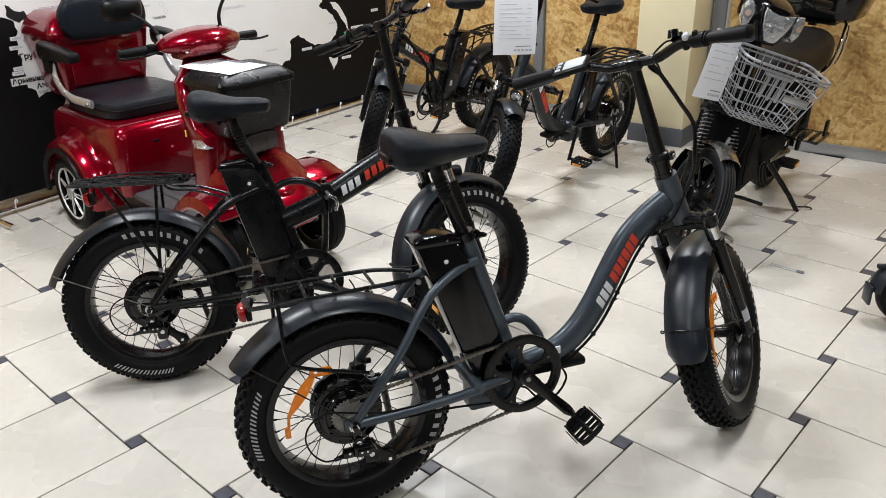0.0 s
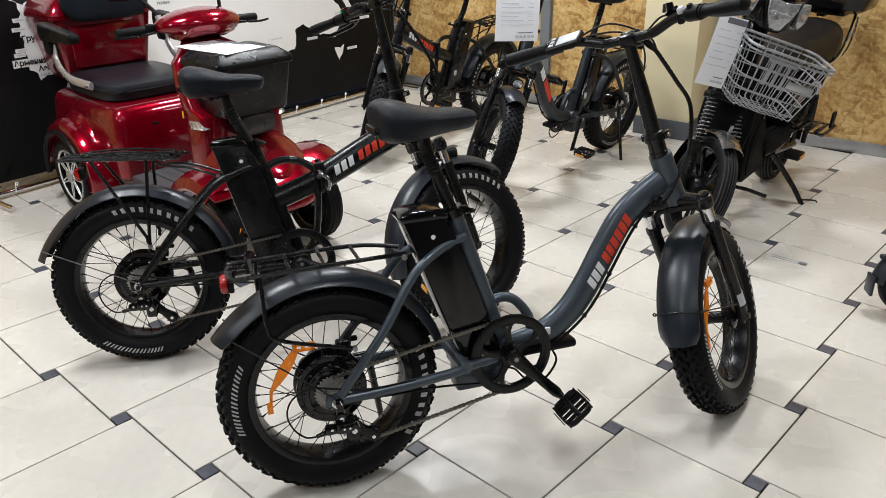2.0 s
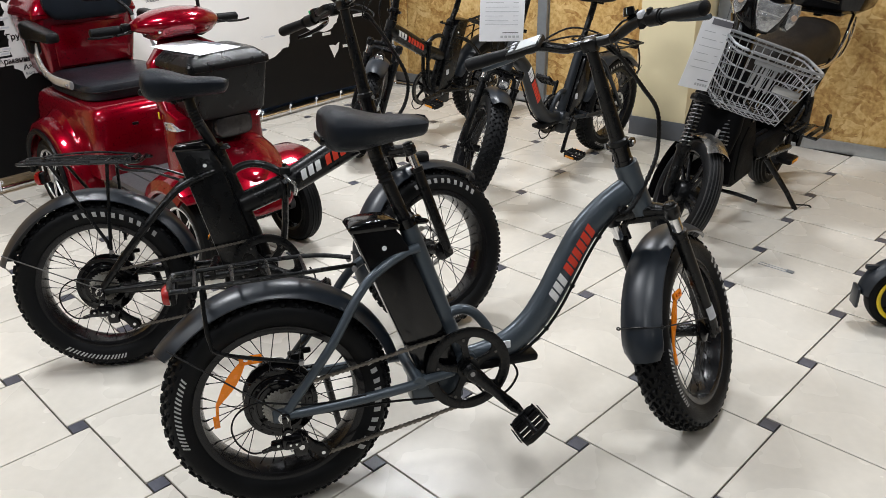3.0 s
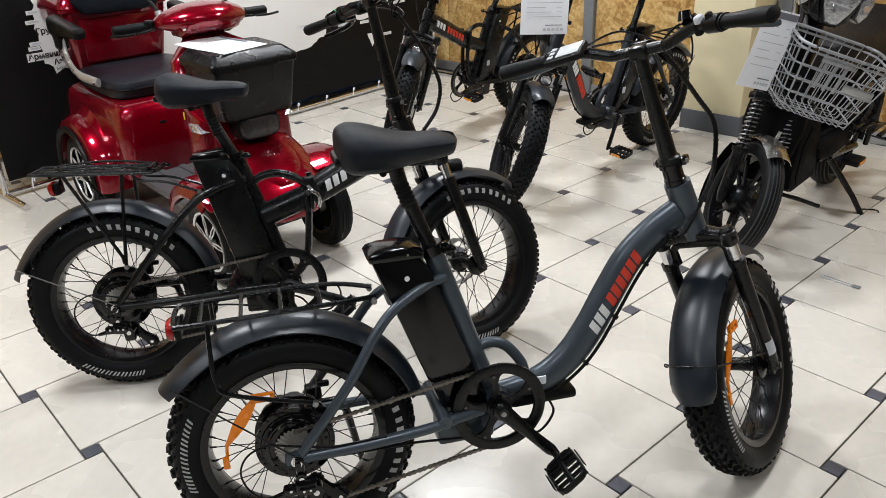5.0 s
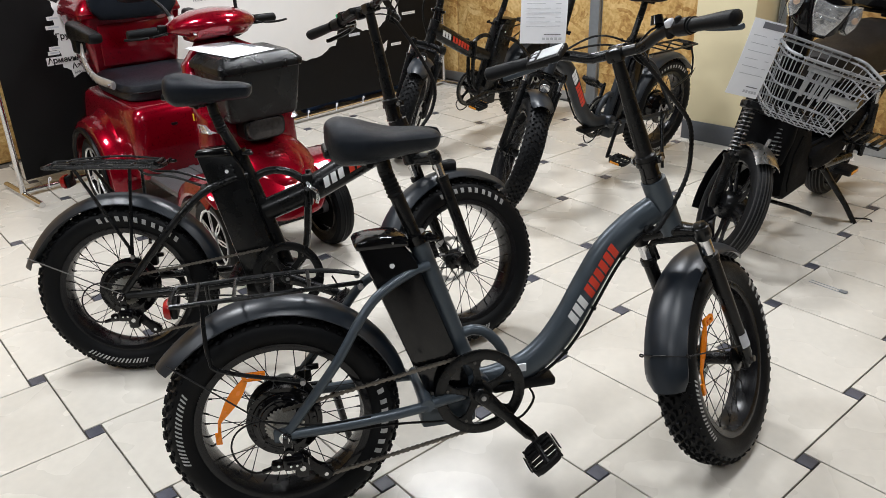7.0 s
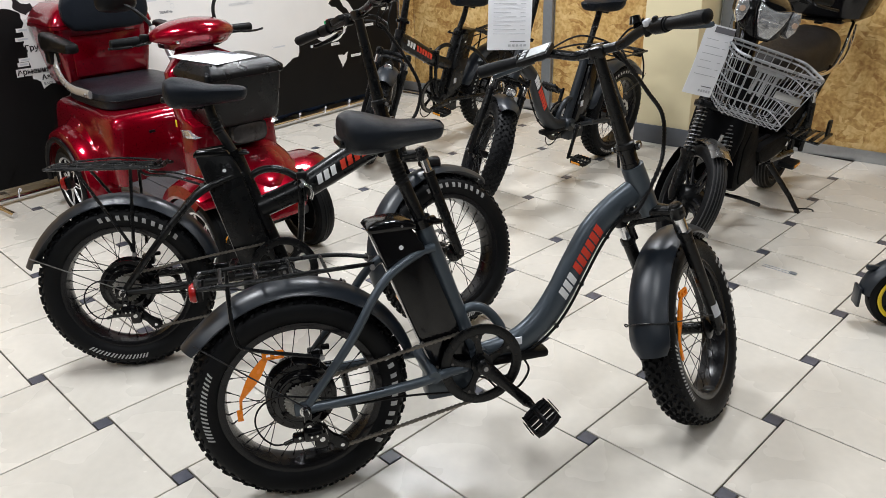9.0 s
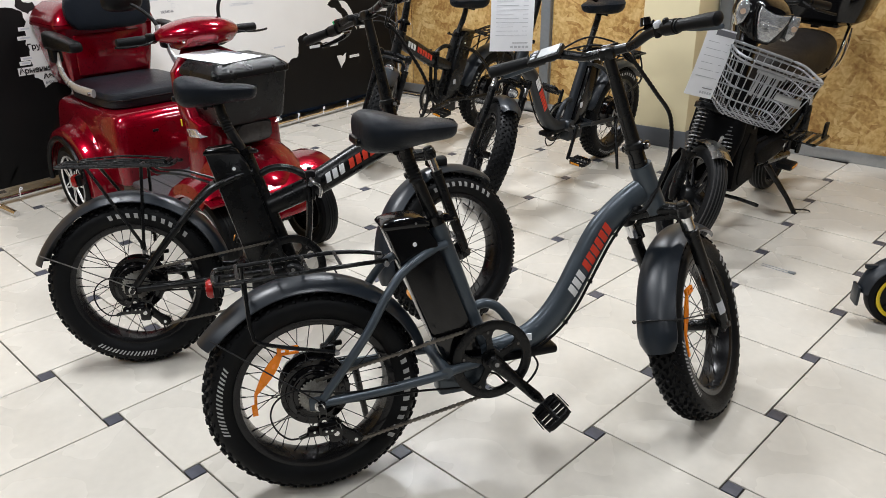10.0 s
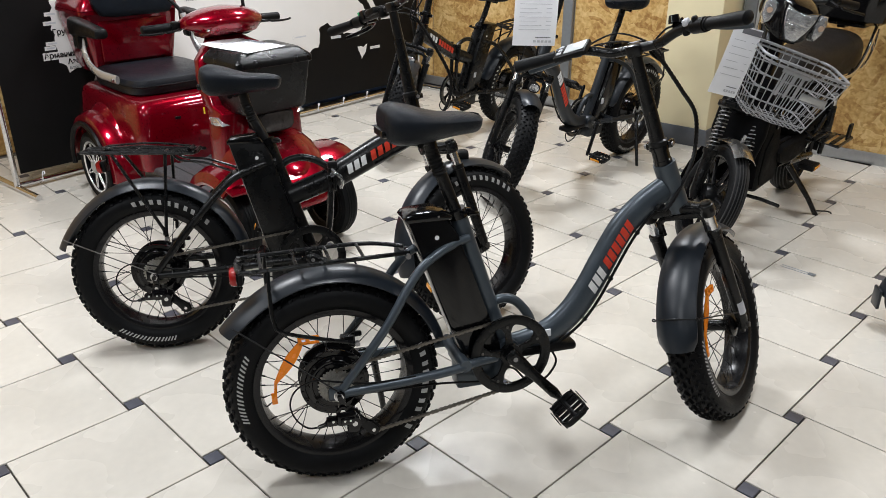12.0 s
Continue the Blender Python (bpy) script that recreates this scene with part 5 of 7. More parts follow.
def mobility_scooter(m):
    s = thing("mobility_scooter", m, "glossy red four-wheeled mobility scooter with a black padded seat", "mobility scooter")
    for side in (-1, 1):
        alloy_wheel(s, "rear_wheel", (0, side * 0.328, 0.185), 0.185, 0.10, 0.132, side)
        alloy_wheel(s, "front_wheel", (1.135, side * 0.248, 0.175), 0.175, 0.085, 0.122, side)
    # deck and under-frame
    bm = bm_new()
    box(bm, (0.66, 0, 0.235), (0.66, 0.50, 0.035), 0.014)
    for y in (-0.15, -0.05, 0.05, 0.15):
        box(bm, (0.66, y, 0.255), (0.50, 0.03, 0.008), 0.003)
    part("foot_deck", bm, GREY_MAT, s, "black ribbed foot deck")
    bm = bm_new()
    tube(bm, [(0, -0.28, 0.185), (0, 0.28, 0.185)], 0.025, 10)
    tube(bm, [(1.14, -0.26, 0.165), (1.14, 0.26, 0.165)], 0.018, 10)
    box(bm, (0.60, 0, 0.19), (1.12, 0.10, 0.05), 0.01)
    for y in (-0.12, 0.12):
        tube(bm, [(1.15, y, 0.17), (1.06, y, 0.34)], 0.022, 10)
    part("chassis", bm, BLACK_PAINT, s, "black steel chassis")
    # rear body under the seat
    bm = bm_new()
    loft(bm, [superring((0.06, 0, z), rx, ry, e, 48) for z, rx, ry, e in ((0.235, 0.365, 0.285, 16), (0.30, 0.375, 0.290, 16), (0.42, 0.372, 0.288, 14), (0.505, 0.362, 0.282, 12), (0.540, 0.352, 0.276, 10), (0.560, 0.33, 0.258, 8), (0.567, 0.30, 0.235, 7))])
    body = part("rear_body", bm, RED_PAINT, s, "red lacquered seat base")
    part("key_plate", box(bm_new(), (0.438, -0.10, 0.475), (0.008, 0.030, 0.013), 0.003), PLASTIC, body, "small black latch")
    for side in (-1, 1):
        bm = bm_new()
        arch(bm, (0.0, 0.185), 0.222, side * 0.385, side * 0.235, -6, 176, crown=0.062, thick=0.014)
        f = part("rear_mudguard", bm, RED_PAINT, s, "red bulging mudguard")
        bm = bm_new()
        lip = [(0.224 * math.cos(radians(a)), side * 0.387, 0.185 + 0.224 * math.sin(radians(a))) for a in range(-6, 187, 8)]
        tube(bm, lip, 0.014, 8)
        part("arch_trim", bm, PLASTIC, f, "black wheel arch trim")
        # flared shoulder between arch and seat base
        bm = bm_new()
        rows = []
        for k in range(13):
            a = radians(20 + 140 * k / 12)
            lift = math.sin(a) ** 1.5
            x, z = 0.268 * math.cos(a), 0.185 + 0.275 * math.sin(a)
            rows.append([(x, side * 0.33, z), (x, side * 0.300, z + 0.022 * lift), (x, side * 0.275, z + 0.050 * lift), (x, side * 0.25, z + 0.065 * lift), (x, side * 0.25, z - 0.03), (x, side * 0.33, z - 0.03)])
        loft(bm, rows)
        part("shoulder", bm, RED_PAINT, body)
    # seat
    bm = bm_new()
    loft(bm, [superring((0.06, 0, z), rx, ry, 5.5, 40) for z, rx, ry in ((0.562, 0.245, 0.225), (0.575, 0.262, 0.240), (0.615, 0.268, 0.244), (0.640, 0.258, 0.236), (0.650, 0.235, 0.215), (0.652, 0.12, 0.11))])
    seat = part("seat_cushion", bm, SEAT_VINYL, s, "black vinyl seat cushion")
    bm = tube(bm_new(), [(x, y, 0.612) for x, y, z in superring((0.06, 0, 0), 0.269, 0.245, 5.5, 48)], 0.004, 6, closed=True)
    part("piping", bm, PLASTIC, seat)
    # luggage box behind the seat, with the backrest on it
    bm = bm_new()
    rows = []
    for z, x0, x1, ry in ((0.60, -0.42, -0.175, 0.20), (0.64, -0.45, -0.165, 0.215), (0.78, -0.475, -0.150, 0.238), (0.895, -0.490, -0.135, 0.252), (0.90, -0.50, -0.13, 0.262), (0.915, -0.50, -0.13, 0.262)):
        rows.append(superring(((x0 + x1) / 2, 0, z), (x1 - x0) / 2, ry, 12, 44))
    loft(bm, rows)
    trunk = part("luggage_box", bm, RED_PAINT, s, "red luggage box behind the seat")
    bm = bm_new()
    loft(bm, [superring((cx, 0, z), rx, ry, 10, 44) for z, cx, rx, ry in ((0.917, -0.315, 0.185, 0.262), (0.935, -0.316, 0.182, 0.258), (0.985, -0.325, 0.155, 0.225), (1.01, -0.33, 0.125, 0.19), (1.016, -0.33, 0.06, 0.1))])
    part("lid", bm, RED_PAINT, trunk, "red sloping lid")
    part("front_panel", box(bm_new(), (-0.142, 0.0, 0.765), (0.014, 0.36, 0.20), 0.006, pose(0, 0, 0, 0, 0, 0)), RED_PAINT, trunk, "raised red panel")
    bm = bm_new()
    rows = []
    for y in (-0.215, -0.205, -0.17, -0.10, 0, 0.10, 0.17, 0.205, 0.215):
        k = max(0.0, 1 - (abs(y) / 0.216) ** 9)
        rows.append(superring((-0.095 - 0.02 * (1 - abs(y) / 0.2), y, 0.985), 0.014 + 0.032 * k, 0.024 + 0.076 * k, 4.5, 24, "y"))
    loft(bm, rows)
    part("backrest", bm, VINYL, s, "black padded backrest")
    # armrests
    for side in (-1, 1):
        bm = bm_new()
        tube(bm, spline([(-0.10, side * 0.285, 0.80), (-0.085, side * 0.29, 0.74), (-0.035, side * 0.292, 0.685), (0.05, side * 0.29, 0.655), (0.14, side * 0.275, 0.645), (0.20, side * 0.262, 0.640)], 5), 0.021, 12, flat=0.55)
        a = part("armrest", bm, SILVER, s, "silver arm bracket with a black pad")
        bm = bm_new()
        loft(bm, [superring((x, side * 0.29, 0.855 - 0.03 * max(0, x - 0.05)), ry, rz, 3.5, 18, "x") for x, ry, rz in ((-0.16, 0.02, 0.03), (-0.15, 0.034, 0.044), (-0.06, 0.037, 0.04), (0.06, 0.035, 0.030), (0.14, 0.033, 0.026), (0.17, 0.030, 0.022), (0.178, 0.02, 0.012))])
        box(bm, (-0.115, side * 0.288, 0.80), (0.07, 0.05, 0.10), 0.014)
        part("pad", bm, PLASTIC, a, "black moulded arm pad")
        part("bolt", cyl(bm_new(), (0.185, side * 0.275, 0.64), (0.185, side * 0.285, 0.64), 0.008, n=10), STEEL, a)
    # leg shield, column and hood
    bm = bm_new()
    loft(bm, [superring((x, 0, z), rx, ry, 4.5, 36) for z, x, rx, ry in ((0.24, 0.965, 0.085, 0.20), (0.34, 0.970, 0.085, 0.205), (0.46, 0.975, 0.084, 0.205), (0.56, 0.974, 0.090, 0.198), (0.615, 0.968, 0.092, 0.190), (0.640, 0.925, 0.055, 0.196), (0.74, 0.892, 0.040, 0.203), (0.815, 0.868, 0.036, 0.190), (0.850, 0.845, 0.040, 0.145), (0.870, 0.815, 0.048, 0.105), (0.89, 0.775, 0.050, 0.07))])
    shield = part("leg_shield", bm, RED_PAINT, s, "red leg shield and steering column")
    for side in (-1, 1):
        bm = slab(bm_new(), [(0.945, 0.592), (1.010, 0.600), (1.052, 0.572), (0.962, 0.560)], side * 0.150, side * 0.203, bevel=0.004)
        part("side_marker", bm, LENS, shield, "clear side marker lamp")
    bm = bm_new()
    rows = []
    for x, w, top, low in ((0.93, 0.19, 0.51, 0.25), (1.00, 0.205, 0.525, 0.24), (1.06, 0.208, 0.522, 0.235), (1.13, 0.205, 0.500, 0.235), (1.20, 0.195, 0.462, 0.235), (1.27, 0.172, 0.405, 0.24), (1.32, 0.138, 0.345, 0.245), (1.345, 0.10, 0.295, 0.25), (1.352, 0.05, 0.270, 0.256)):
        ring = []
        for q in range(28):
            a = 2 * math.pi * q / 28
            ca, sa = math.cos(a), math.sin(a)
            ring.append((x, w * math.copysign(abs(ca) ** 0.7, ca), (top + low) / 2 + (top - low) / 2 * math.copysign(abs(sa) ** 0.75, sa)))
        rows.append(ring)
    loft(bm, rows)
    hood = part("hood", bm, RED_PAINT, s, "red rounded nose hood")
    # a shallow raised panel down the nose
    rows = []
    for x, w, z in ((1.115, 0.06, 0.490), (1.14, 0.100, 0.486), (1.19, 0.112, 0.460), (1.24, 0.100, 0.425), (1.275, 0.070, 0.390), (1.295, 0.030, 0.365)):
        rows.append([(x, w, z), (x, w * 0.85, z + 0.010), (x, 0, z + 0.014), (x, -w * 0.85, z + 0.010), (x, -w, z), (x, 0, z - 0.03)])
    part("nose_panel", loft(bm_new(), rows), RED_PAINT, hood)
    for side in (-1, 1):
        bm = bm_new()
        arch(bm, (1.13, 0.170), 0.208, side * 0.338, side * 0.15, 58, 152, crown=0.058, thick=0.012)
        tip = [(1.13 + r * math.cos(radians(a)), 0.165 + r * math.sin(radians(a))) for r, a in ((0.240, 66), (0.250, 56), (0.268, 48), (0.274, 49), (0.258, 57), (0.250, 66))]
        slab(bm, tip, side * 0.18, side * 0.332, bevel=0.004)
        part("front_mudguard", bm, RED_PAINT, s, "red curved mudguard")
    # headlamp under the box
    bm = loft(bm_new(), [superring((x, 0, 0.578), ry, rz, 4, 24, "x") for x, ry, rz in ((1.00, 0.085, 0.045), (1.11, 0.092, 0.050), (1.135, 0.090, 0.048))])
    hl = part("headlamp", bm, PLASTIC, s, "wide headlamp with a smoky lens")
    bm = loft(bm_new(), [superring((x, 0, 0.578), ry, rz, 4, 24, "x") for x, ry, rz in ((1.134, 0.084, 0.042), (1.150, 0.078, 0.038), (1.156, 0.045, 0.018))])
    part("lens", bm, SMOKE, hl, "smoky ribbed lens")
    # front box
    bm = bm_new()
    loft(bm, [superring((1.04, 0, z), rx, ry, 14, 56) for z, rx, ry in ((0.62, 0.108, 0.142), (0.632, 0.116, 0.150), (0.81, 0.134, 0.172), (0.82, 0.136, 0.174))])
    fb = part("front_box", bm, BOX_PLASTIC, s, "black plastic front box")
    bm = bm_new()
    loft(bm, [superring((1.04 + dx, 0, z), rx, ry, 14, 56) for z, dx, rx, ry in ((0.812, 0, 0.141, 0.179), (0.815, 0, 0.144, 0.182), (0.836, 0, 0.144, 0.182), (0.840, 0, 0.141, 0.179), (0.866, -0.012, 0.112, 0.150), (0.869, -0.013, 0.108, 0.146), (0.870, -0.013, 0.05, 0.08))])
    part("lid", bm, BOX_PLASTIC, fb, "black stepped lid")
    # dash shell, bars, mirrors
    bm = bm_new()
    rows = []
    for y in (-0.185, -0.175, -0.14, -0.08, 0, 0.08, 0.14, 0.175, 0.185):
        k = max(0.0, 1 - (abs(y) / 0.187) ** 2.2) ** 0.8
        rows.append(superring((0.765 + 0.035 * k, y, 0.945 + 0.012 * k), 0.028 + 0.095 * k, 0.012 + 0.046 * k, 2.2, 28, "y"))
    loft(bm, rows)
    dash = part("dash_shell", bm, RED_PAINT, s, "red lacquered dash shell")
    bm = bm_new()
    slab(bm, [(0.70, 0.925), (0.90, 0.945), (0.875, 0.912), (0.80, 0.885), (0.73, 0.885)], -0.115, 0.115, bevel=0.014)
    part("dash_skirt", bm, RED_PAINT, dash)
    for side in (-1, 1):
        part("indicator", box(bm_new(), (0.868, side * 0.098, 0.930), (0.010, 0.052, 0.012), 0.003, ID), LENS, dash, "narrow clear indicator strip")
    part("emblem", box(bm_new(), (0.785, -0.13, 0.925), (0.05, 0.05, 0.010), 0.003), PALE_INK, dash)
    for side in (-1, 1):
        bm = bm_new()
        tube(bm, [(0.745, side * 0.14, 0.935), (0.705, side * 0.31, 0.930)], 0.012, 10)
        bar = part("handlebar", bm, BLACK_PAINT, s, "black handlebar end")
        bm = bm_new()
        tube(bm, [(0.725, side * 0.215, 0.933), (0.724, side * 0.22, 0.933), (0.703, side * 0.325, 0.930), (0.702, side * 0.33, 0.930)], [0.018, 0.020, 0.0185, 0.012], 12)
        part("grip", bm, RUBBER, bar, "black rubber grip")
        part("switch_gear", box(bm_new(), (0.738, side * 0.195, 0.938), (0.045, 0.035, 0.04), 0.008), PLASTIC, bar)
        bm = tube(bm_new(), spline([(0.765, side * 0.19, 0.93), (0.785, side * 0.24, 0.925), (0.770, side * 0.31, 0.92), (0.755, side * 0.36, 0.922)], 4), 0.005, 8)
        part("brake_lever", bm, PLASTIC, bar)
        stalk = [(0.72, 0.145, 0.97), (0.708, 0.150, 1.03), (0.695, 0.185, 1.085), (0.67, 0.25, 1.14)] if side > 0 else [(0.72, -0.145, 0.97), (0.695, -0.152, 1.005), (0.655, -0.178, 1.045), (0.612, -0.205, 1.07)]
        bm = tube(bm_new(), spline(stalk, 5), 0.008, 8)
        mir = part("mirror", bm, PLASTIC, s, "black stalked mirror")
        bm = loft(bm_new(), [superring((x + (0.05 if side > 0 else 0.0), side * (0.29 if side > 0 else 0.222), 1.18 if side > 0 else 1.087), ry, rz, 3, 24, "x") for x, ry, rz in ((0.570, 0.080, 0.044), (0.574, 0.088, 0.050), (0.592, 0.086, 0.049), (0.612, 0.070, 0.038), (0.622, 0.035, 0.018))])
        part("mirror_shell", bm, PLASTIC, mir)
        part("base", cyl(bm_new(), (0.724, side * 0.144, 0.965), (0.717, side * 0.146, 0.985), 0.013, n=12), SILVER, mir)
    part("badge", box(bm_new(), (0.86, -0.175, 0.60), (0.012, 0.004, 0.03), 0.002), YELLOW, s, "small yellow sticker")
    return s


mobility_scooter(pose(-1.57, 3.98, 0, 0, 0, -45))
lm = pose(-1.57, 3.98, 0, 0, 0, -45)
sheet = thing("price_sheet", lm @ pose(0.985, -0.035, 0.8725, 0, 1, 12), "white printed price sheet lying on the front box", "paper")
bm = bm_new()
loft(bm, [[(x, -0.105, z + 0.001), (x, 0.105, z + 0.001), (x, 0.105, z), (x, -0.105, z)] for x, z in ((-0.145, 0.004), (-0.08, 0.001), (0.0, 0.0), (0.08, 0.001), (0.145, 0.0))])
part("page", bm, PAPER, sheet)
part("print_block", box(bm_new(), (-0.03, 0.086, 0.0050), (0.16, 0.016, 0.001)), INK, sheet, "dark heading bar")
for i in range(5):
    part("print_line", box(bm_new(), (-0.07 + 0.036 * i, 0, 0.003), (0.004, 0.15, 0.0006)), PALE_INK, sheet)


# ---- electric moped ----
def moped(m, steer):
    s = thing("electric_moped", m, "black electric moped with a wire basket and top case", "moped")
    S = pose(1.055, 0, 0.24, 0, -24, 0) @ pose(0, 0, 0, 0, 0, steer + 4)
    T = pose(1.03, 0, 0.24, 0, -24, 0) @ pose(0, 0, 0, 0, 0, steer)
    off = 0.02

    def road_wheel(name, wm, r, w):
        bm = bm_new()
        lathe(bm, [(r * 0.74, w * 0.42), (r * 0.86, w * 0.5), (r * 0.96, w * 0.36), (r, w * 0.12), (r, -w * 0.12), (r * 0.96, -w * 0.36), (r * 0.86, -w * 0.5), (r * 0.74, -w * 0.42)], 56)
        t = part(name, bm, RUBBER, s, "black road tyre on a spoked cast wheel", wm)
        for y in (-0.38, -0.24, -0.08, 0.08, 0.24, 0.38):
            bm = lathe(bm_new(), [(r * (1.006 - 0.34 * y * y), (y + 0.028) * w), (r * (1.006 - 0.34 * y * y), (y - 0.028) * w), (r * 0.90, (y - 0.028) * w), (r * 0.90, (y + 0.028) * w)], 56)
            part("tread_rib", bm, ROAD_RUBBER, t)
        bm = lathe(bm_new(), [(r * 0.765, w * 0.46), (r * 0.765, -w * 0.46), (r * 0.74, -w * 0.42), (r * 0.725, 0), (r * 0.74, w * 0.42)], 48)
        part("rim", bm, RIM_BLACK, t, "black cast rim")
        for i in range(5):
            for o in (-1, 1):
                bm = tube(bm_new(), [(r * 0.16, 0, o * r * 0.07), (r * 0.45, 0, o * r * 0.085), (r * 0.74, 0, o * r * 0.15)], [0.013, 0.008, 0.009], 8, pose(0, 0, 0, 0, 72 * i + 20, 0))
                part("wheel_spoke", bm, RIM_BLACK, t)
        part("hub", lathe(bm_new(), [(0.01, -0.06), (0.05, -0.05), (0.058, -0.03), (0.058, 0.03), (0.05, 0.05), (0.01, 0.06)], 28), BLACK_PAINT, t)
        return t

    fm = S @ pose(off, 0, 0)
    road_wheel("front_wheel", fm, 0.24, 0.075)
    road_wheel("rear_wheel", pose(0, 0, 0.215), 0.215, 0.09)
    # fork with open springs
    for side in (-1, 1):
        bm = bm_new()
        tube(bm, [(off, side * 0.078, -0.03), (off, side * 0.078, 0.0), (off, side * 0.078, 0.10), (off, side * 0.078, 0.17), (off, side * 0.078, 0.18), (off, side * 0.078, 0.192)], [0.014, 0.022, 0.023, 0.026, 0.033, 0.033], 16, S)
        box(bm, (off - 0.030, side * 0.078, 0.10), (0.034, 0.016, 0.20), 0.006, S)
        cyl(bm, (off, side * 0.078, 0.17), (off, side * 0.078, 0.46), 0.0135, n=12, m=S)
        leg = part("fork_leg", bm, BLACK_PAINT, s, "black fork leg")
        turns = 11
        pts = []
        for i in range(turns * 12 + 1):
            a = 2 * math.pi * i / 12
            pts.append((off + 0.0225 * math.cos(a), side * 0.078 + 0.0225 * math.sin(a), 0.195 + 0.185 * i / (turns * 12)))
        part("spring", tube(bm_new(), pts, 0.0030, 6, S), STEEL, leg, "bright coil spring")
    bm = bm_new()
    box(bm, (off, 0, 0.395), (0.06, 0.23, 0.03), 0.008, S)
    box(bm, (off, 0, 0.50), (0.05, 0.19, 0.025), 0.008, S)
    cyl(bm, (0, 0, 0.38), (0, 0, 0.91), 0.024, n=16, m=S)
    part("fork_yoke", bm, BLACK_PAINT, s, "black fork yoke and steering tube")
    # short bright mudguard
    bm = bm_new()
    rings = []
    for i in range(17):
        a = radians(46 + 62 * i / 16)
        ring = []
        for th in (0.0, -0.002):
            row = [((0.268 + th - 0.024 * abs(b) ** 2.4) * math.cos(a), 0.05 * b, (0.268 + th - 0.024 * abs(b) ** 2.4) * math.sin(a)) for b in (-1, -0.75, -0.4, 0, 0.4, 0.75, 1)]
            ring += row if th == 0 else row[::-1]
        rings.append(ring)
    loft(bm, rings, fm)
    g = part("front_mudguard", bm, STEEL_SHEET, s, "short polished steel mudguard")
    part("tab", box(bm_new(), (0.284, 0.0, 0.0), (0.036, 0.014, 0.004), 0.0015, fm @ pose(0, 0, 0, 0, -72, 0)), SILVER, g, "bright mounting tab")
    bm = bm_new()
    arc = [(0.262 * math.cos(radians(a)), 0.262 * math.sin(radians(a))) for a in range(128, 200, 8)]
    loft(bm, [[(x, -0.05, z), (x, 0.05, z), (x * 1.025, 0.047, z * 1.025), (x * 1.025, -0.047, z * 1.025)] for x, z in arc], fm)
    part("rear_flap", bm, GLOSS_BLACK, s, "glossy black splash guard")
    # headlamp cowl
    H = T @ pose(0.075, 0, 0.795, 0, 24, 0)
    bm = bm_new()
    loft(bm, [superring((x, 0, z), ry, rz, 2.8, 32, "x") for x, z, ry, rz in ((-0.17, 0.07, 0.06, 0.03), (-0.11, 0.055, 0.10, 0.05), (-0.02, 0.02, 0.128, 0.072), (0.05, 0.0, 0.102, 0.082), (0.080, -0.006, 0.082, 0.074), (0.090, -0.008, 0.055, 0.05))], H)
    cowl = part("headlamp_cowl", bm, GLOSS_BLACK, s, "glossy black lamp cowl")
    LM = H @ pose(0.088, 0, -0.004, 0, -12, 0) @ pose(0, 0, 0, 0, 0, 90)
    shield = [(-0.068, 0.062), (-0.036, 0.050), (0.0, 0.045), (0.036, 0.050), (0.068, 0.062), (0.066, 0.030), (0.052, -0.014), (0.024, -0.066), (0.0, -0.070), (-0.024, -0.066), (-0.052, -0.014), (-0.066, 0.030)]
    part("lens_rim", slab(bm_new(), [(x * 1.14, z * 1.12) for x, z in shield], -0.026, 0.012, LM, bevel=0.006), GLOSS_BLACK, cowl, "glossy black lamp rim")
    lens = part("lens", slab(bm_new(), shield, -0.036, 0.004, LM, bevel=0.010), LENS, cowl, "large clear headlamp lens")
    for k, (x, z, w) in enumerate(((0.0, 0.030, 0.10), (0.0, 0.008, 0.092), (0.0, -0.014, 0.072), (0.0, -0.036, 0.044))):
        part("facet", box(bm_new(), (x, -0.0365, z), (w, 0.004, 0.016), 0.0018, LM @ pose(0, 0, 0, 14 if k % 2 else -10, 0, 0) @ pose(0, 0, 0)), LENS, lens, "pressed reflector facet")
    for side in (-1, 1):
        leaf = [(side * 0.088, 0.030), (side * 0.108, 0.066), (side * 0.130, 0.072), (side * 0.142, 0.040), (side * 0.136, -0.004), (side * 0.114, -0.038), (side * 0.096, -0.020)]
        part("indicator", slab(bm_new(), leaf, -0.012, 0.04, LM @ pose(0, 0, 0, 0, 0, side * 12), bevel=0.007), LENS, cowl, "clear indicator lamp")
        part("indicator_bulb", cyl(bm_new(), (side * 0.116, -0.014, 0.018), (side * 0.116, -0.0185, 0.018), 0.012, n=12, m=LM @ pose(0, 0, 0, 0, 0, side * 12)), AMBER_DULL, cowl, "dull amber bulb")
    # column below the cowl
    bm = bm_new()
    loft(bm, [superring((0, 0, z), rx, ry, 3, 20) for z, rx, ry in ((0.44, 0.05, 0.085), (0.56, 0.045, 0.06), (0.70, 0.05, 0.05), (0.76, 0.06, 0.07))], T)
    part("column_cover", bm, GLOSS_BLACK, s, "glossy black steering cover")
    # bars
    B = T @ pose(-0.02, 0, 0.89, 0, 24, 0)
    bm = tube(bm_new(), spline([(-0.10, -0.33, 0.06), (-0.04, -0.22, 0.055), (0, -0.1, 0.02), (0, 0, 0), (0, 0.1, 0.02), (-0.04, 0.22, 0.055), (-0.10, 0.33, 0.06)], 5), 0.012, 12, B)
    bar = part("handlebar", bm, BLACK_PAINT, s, "black swept handlebar")
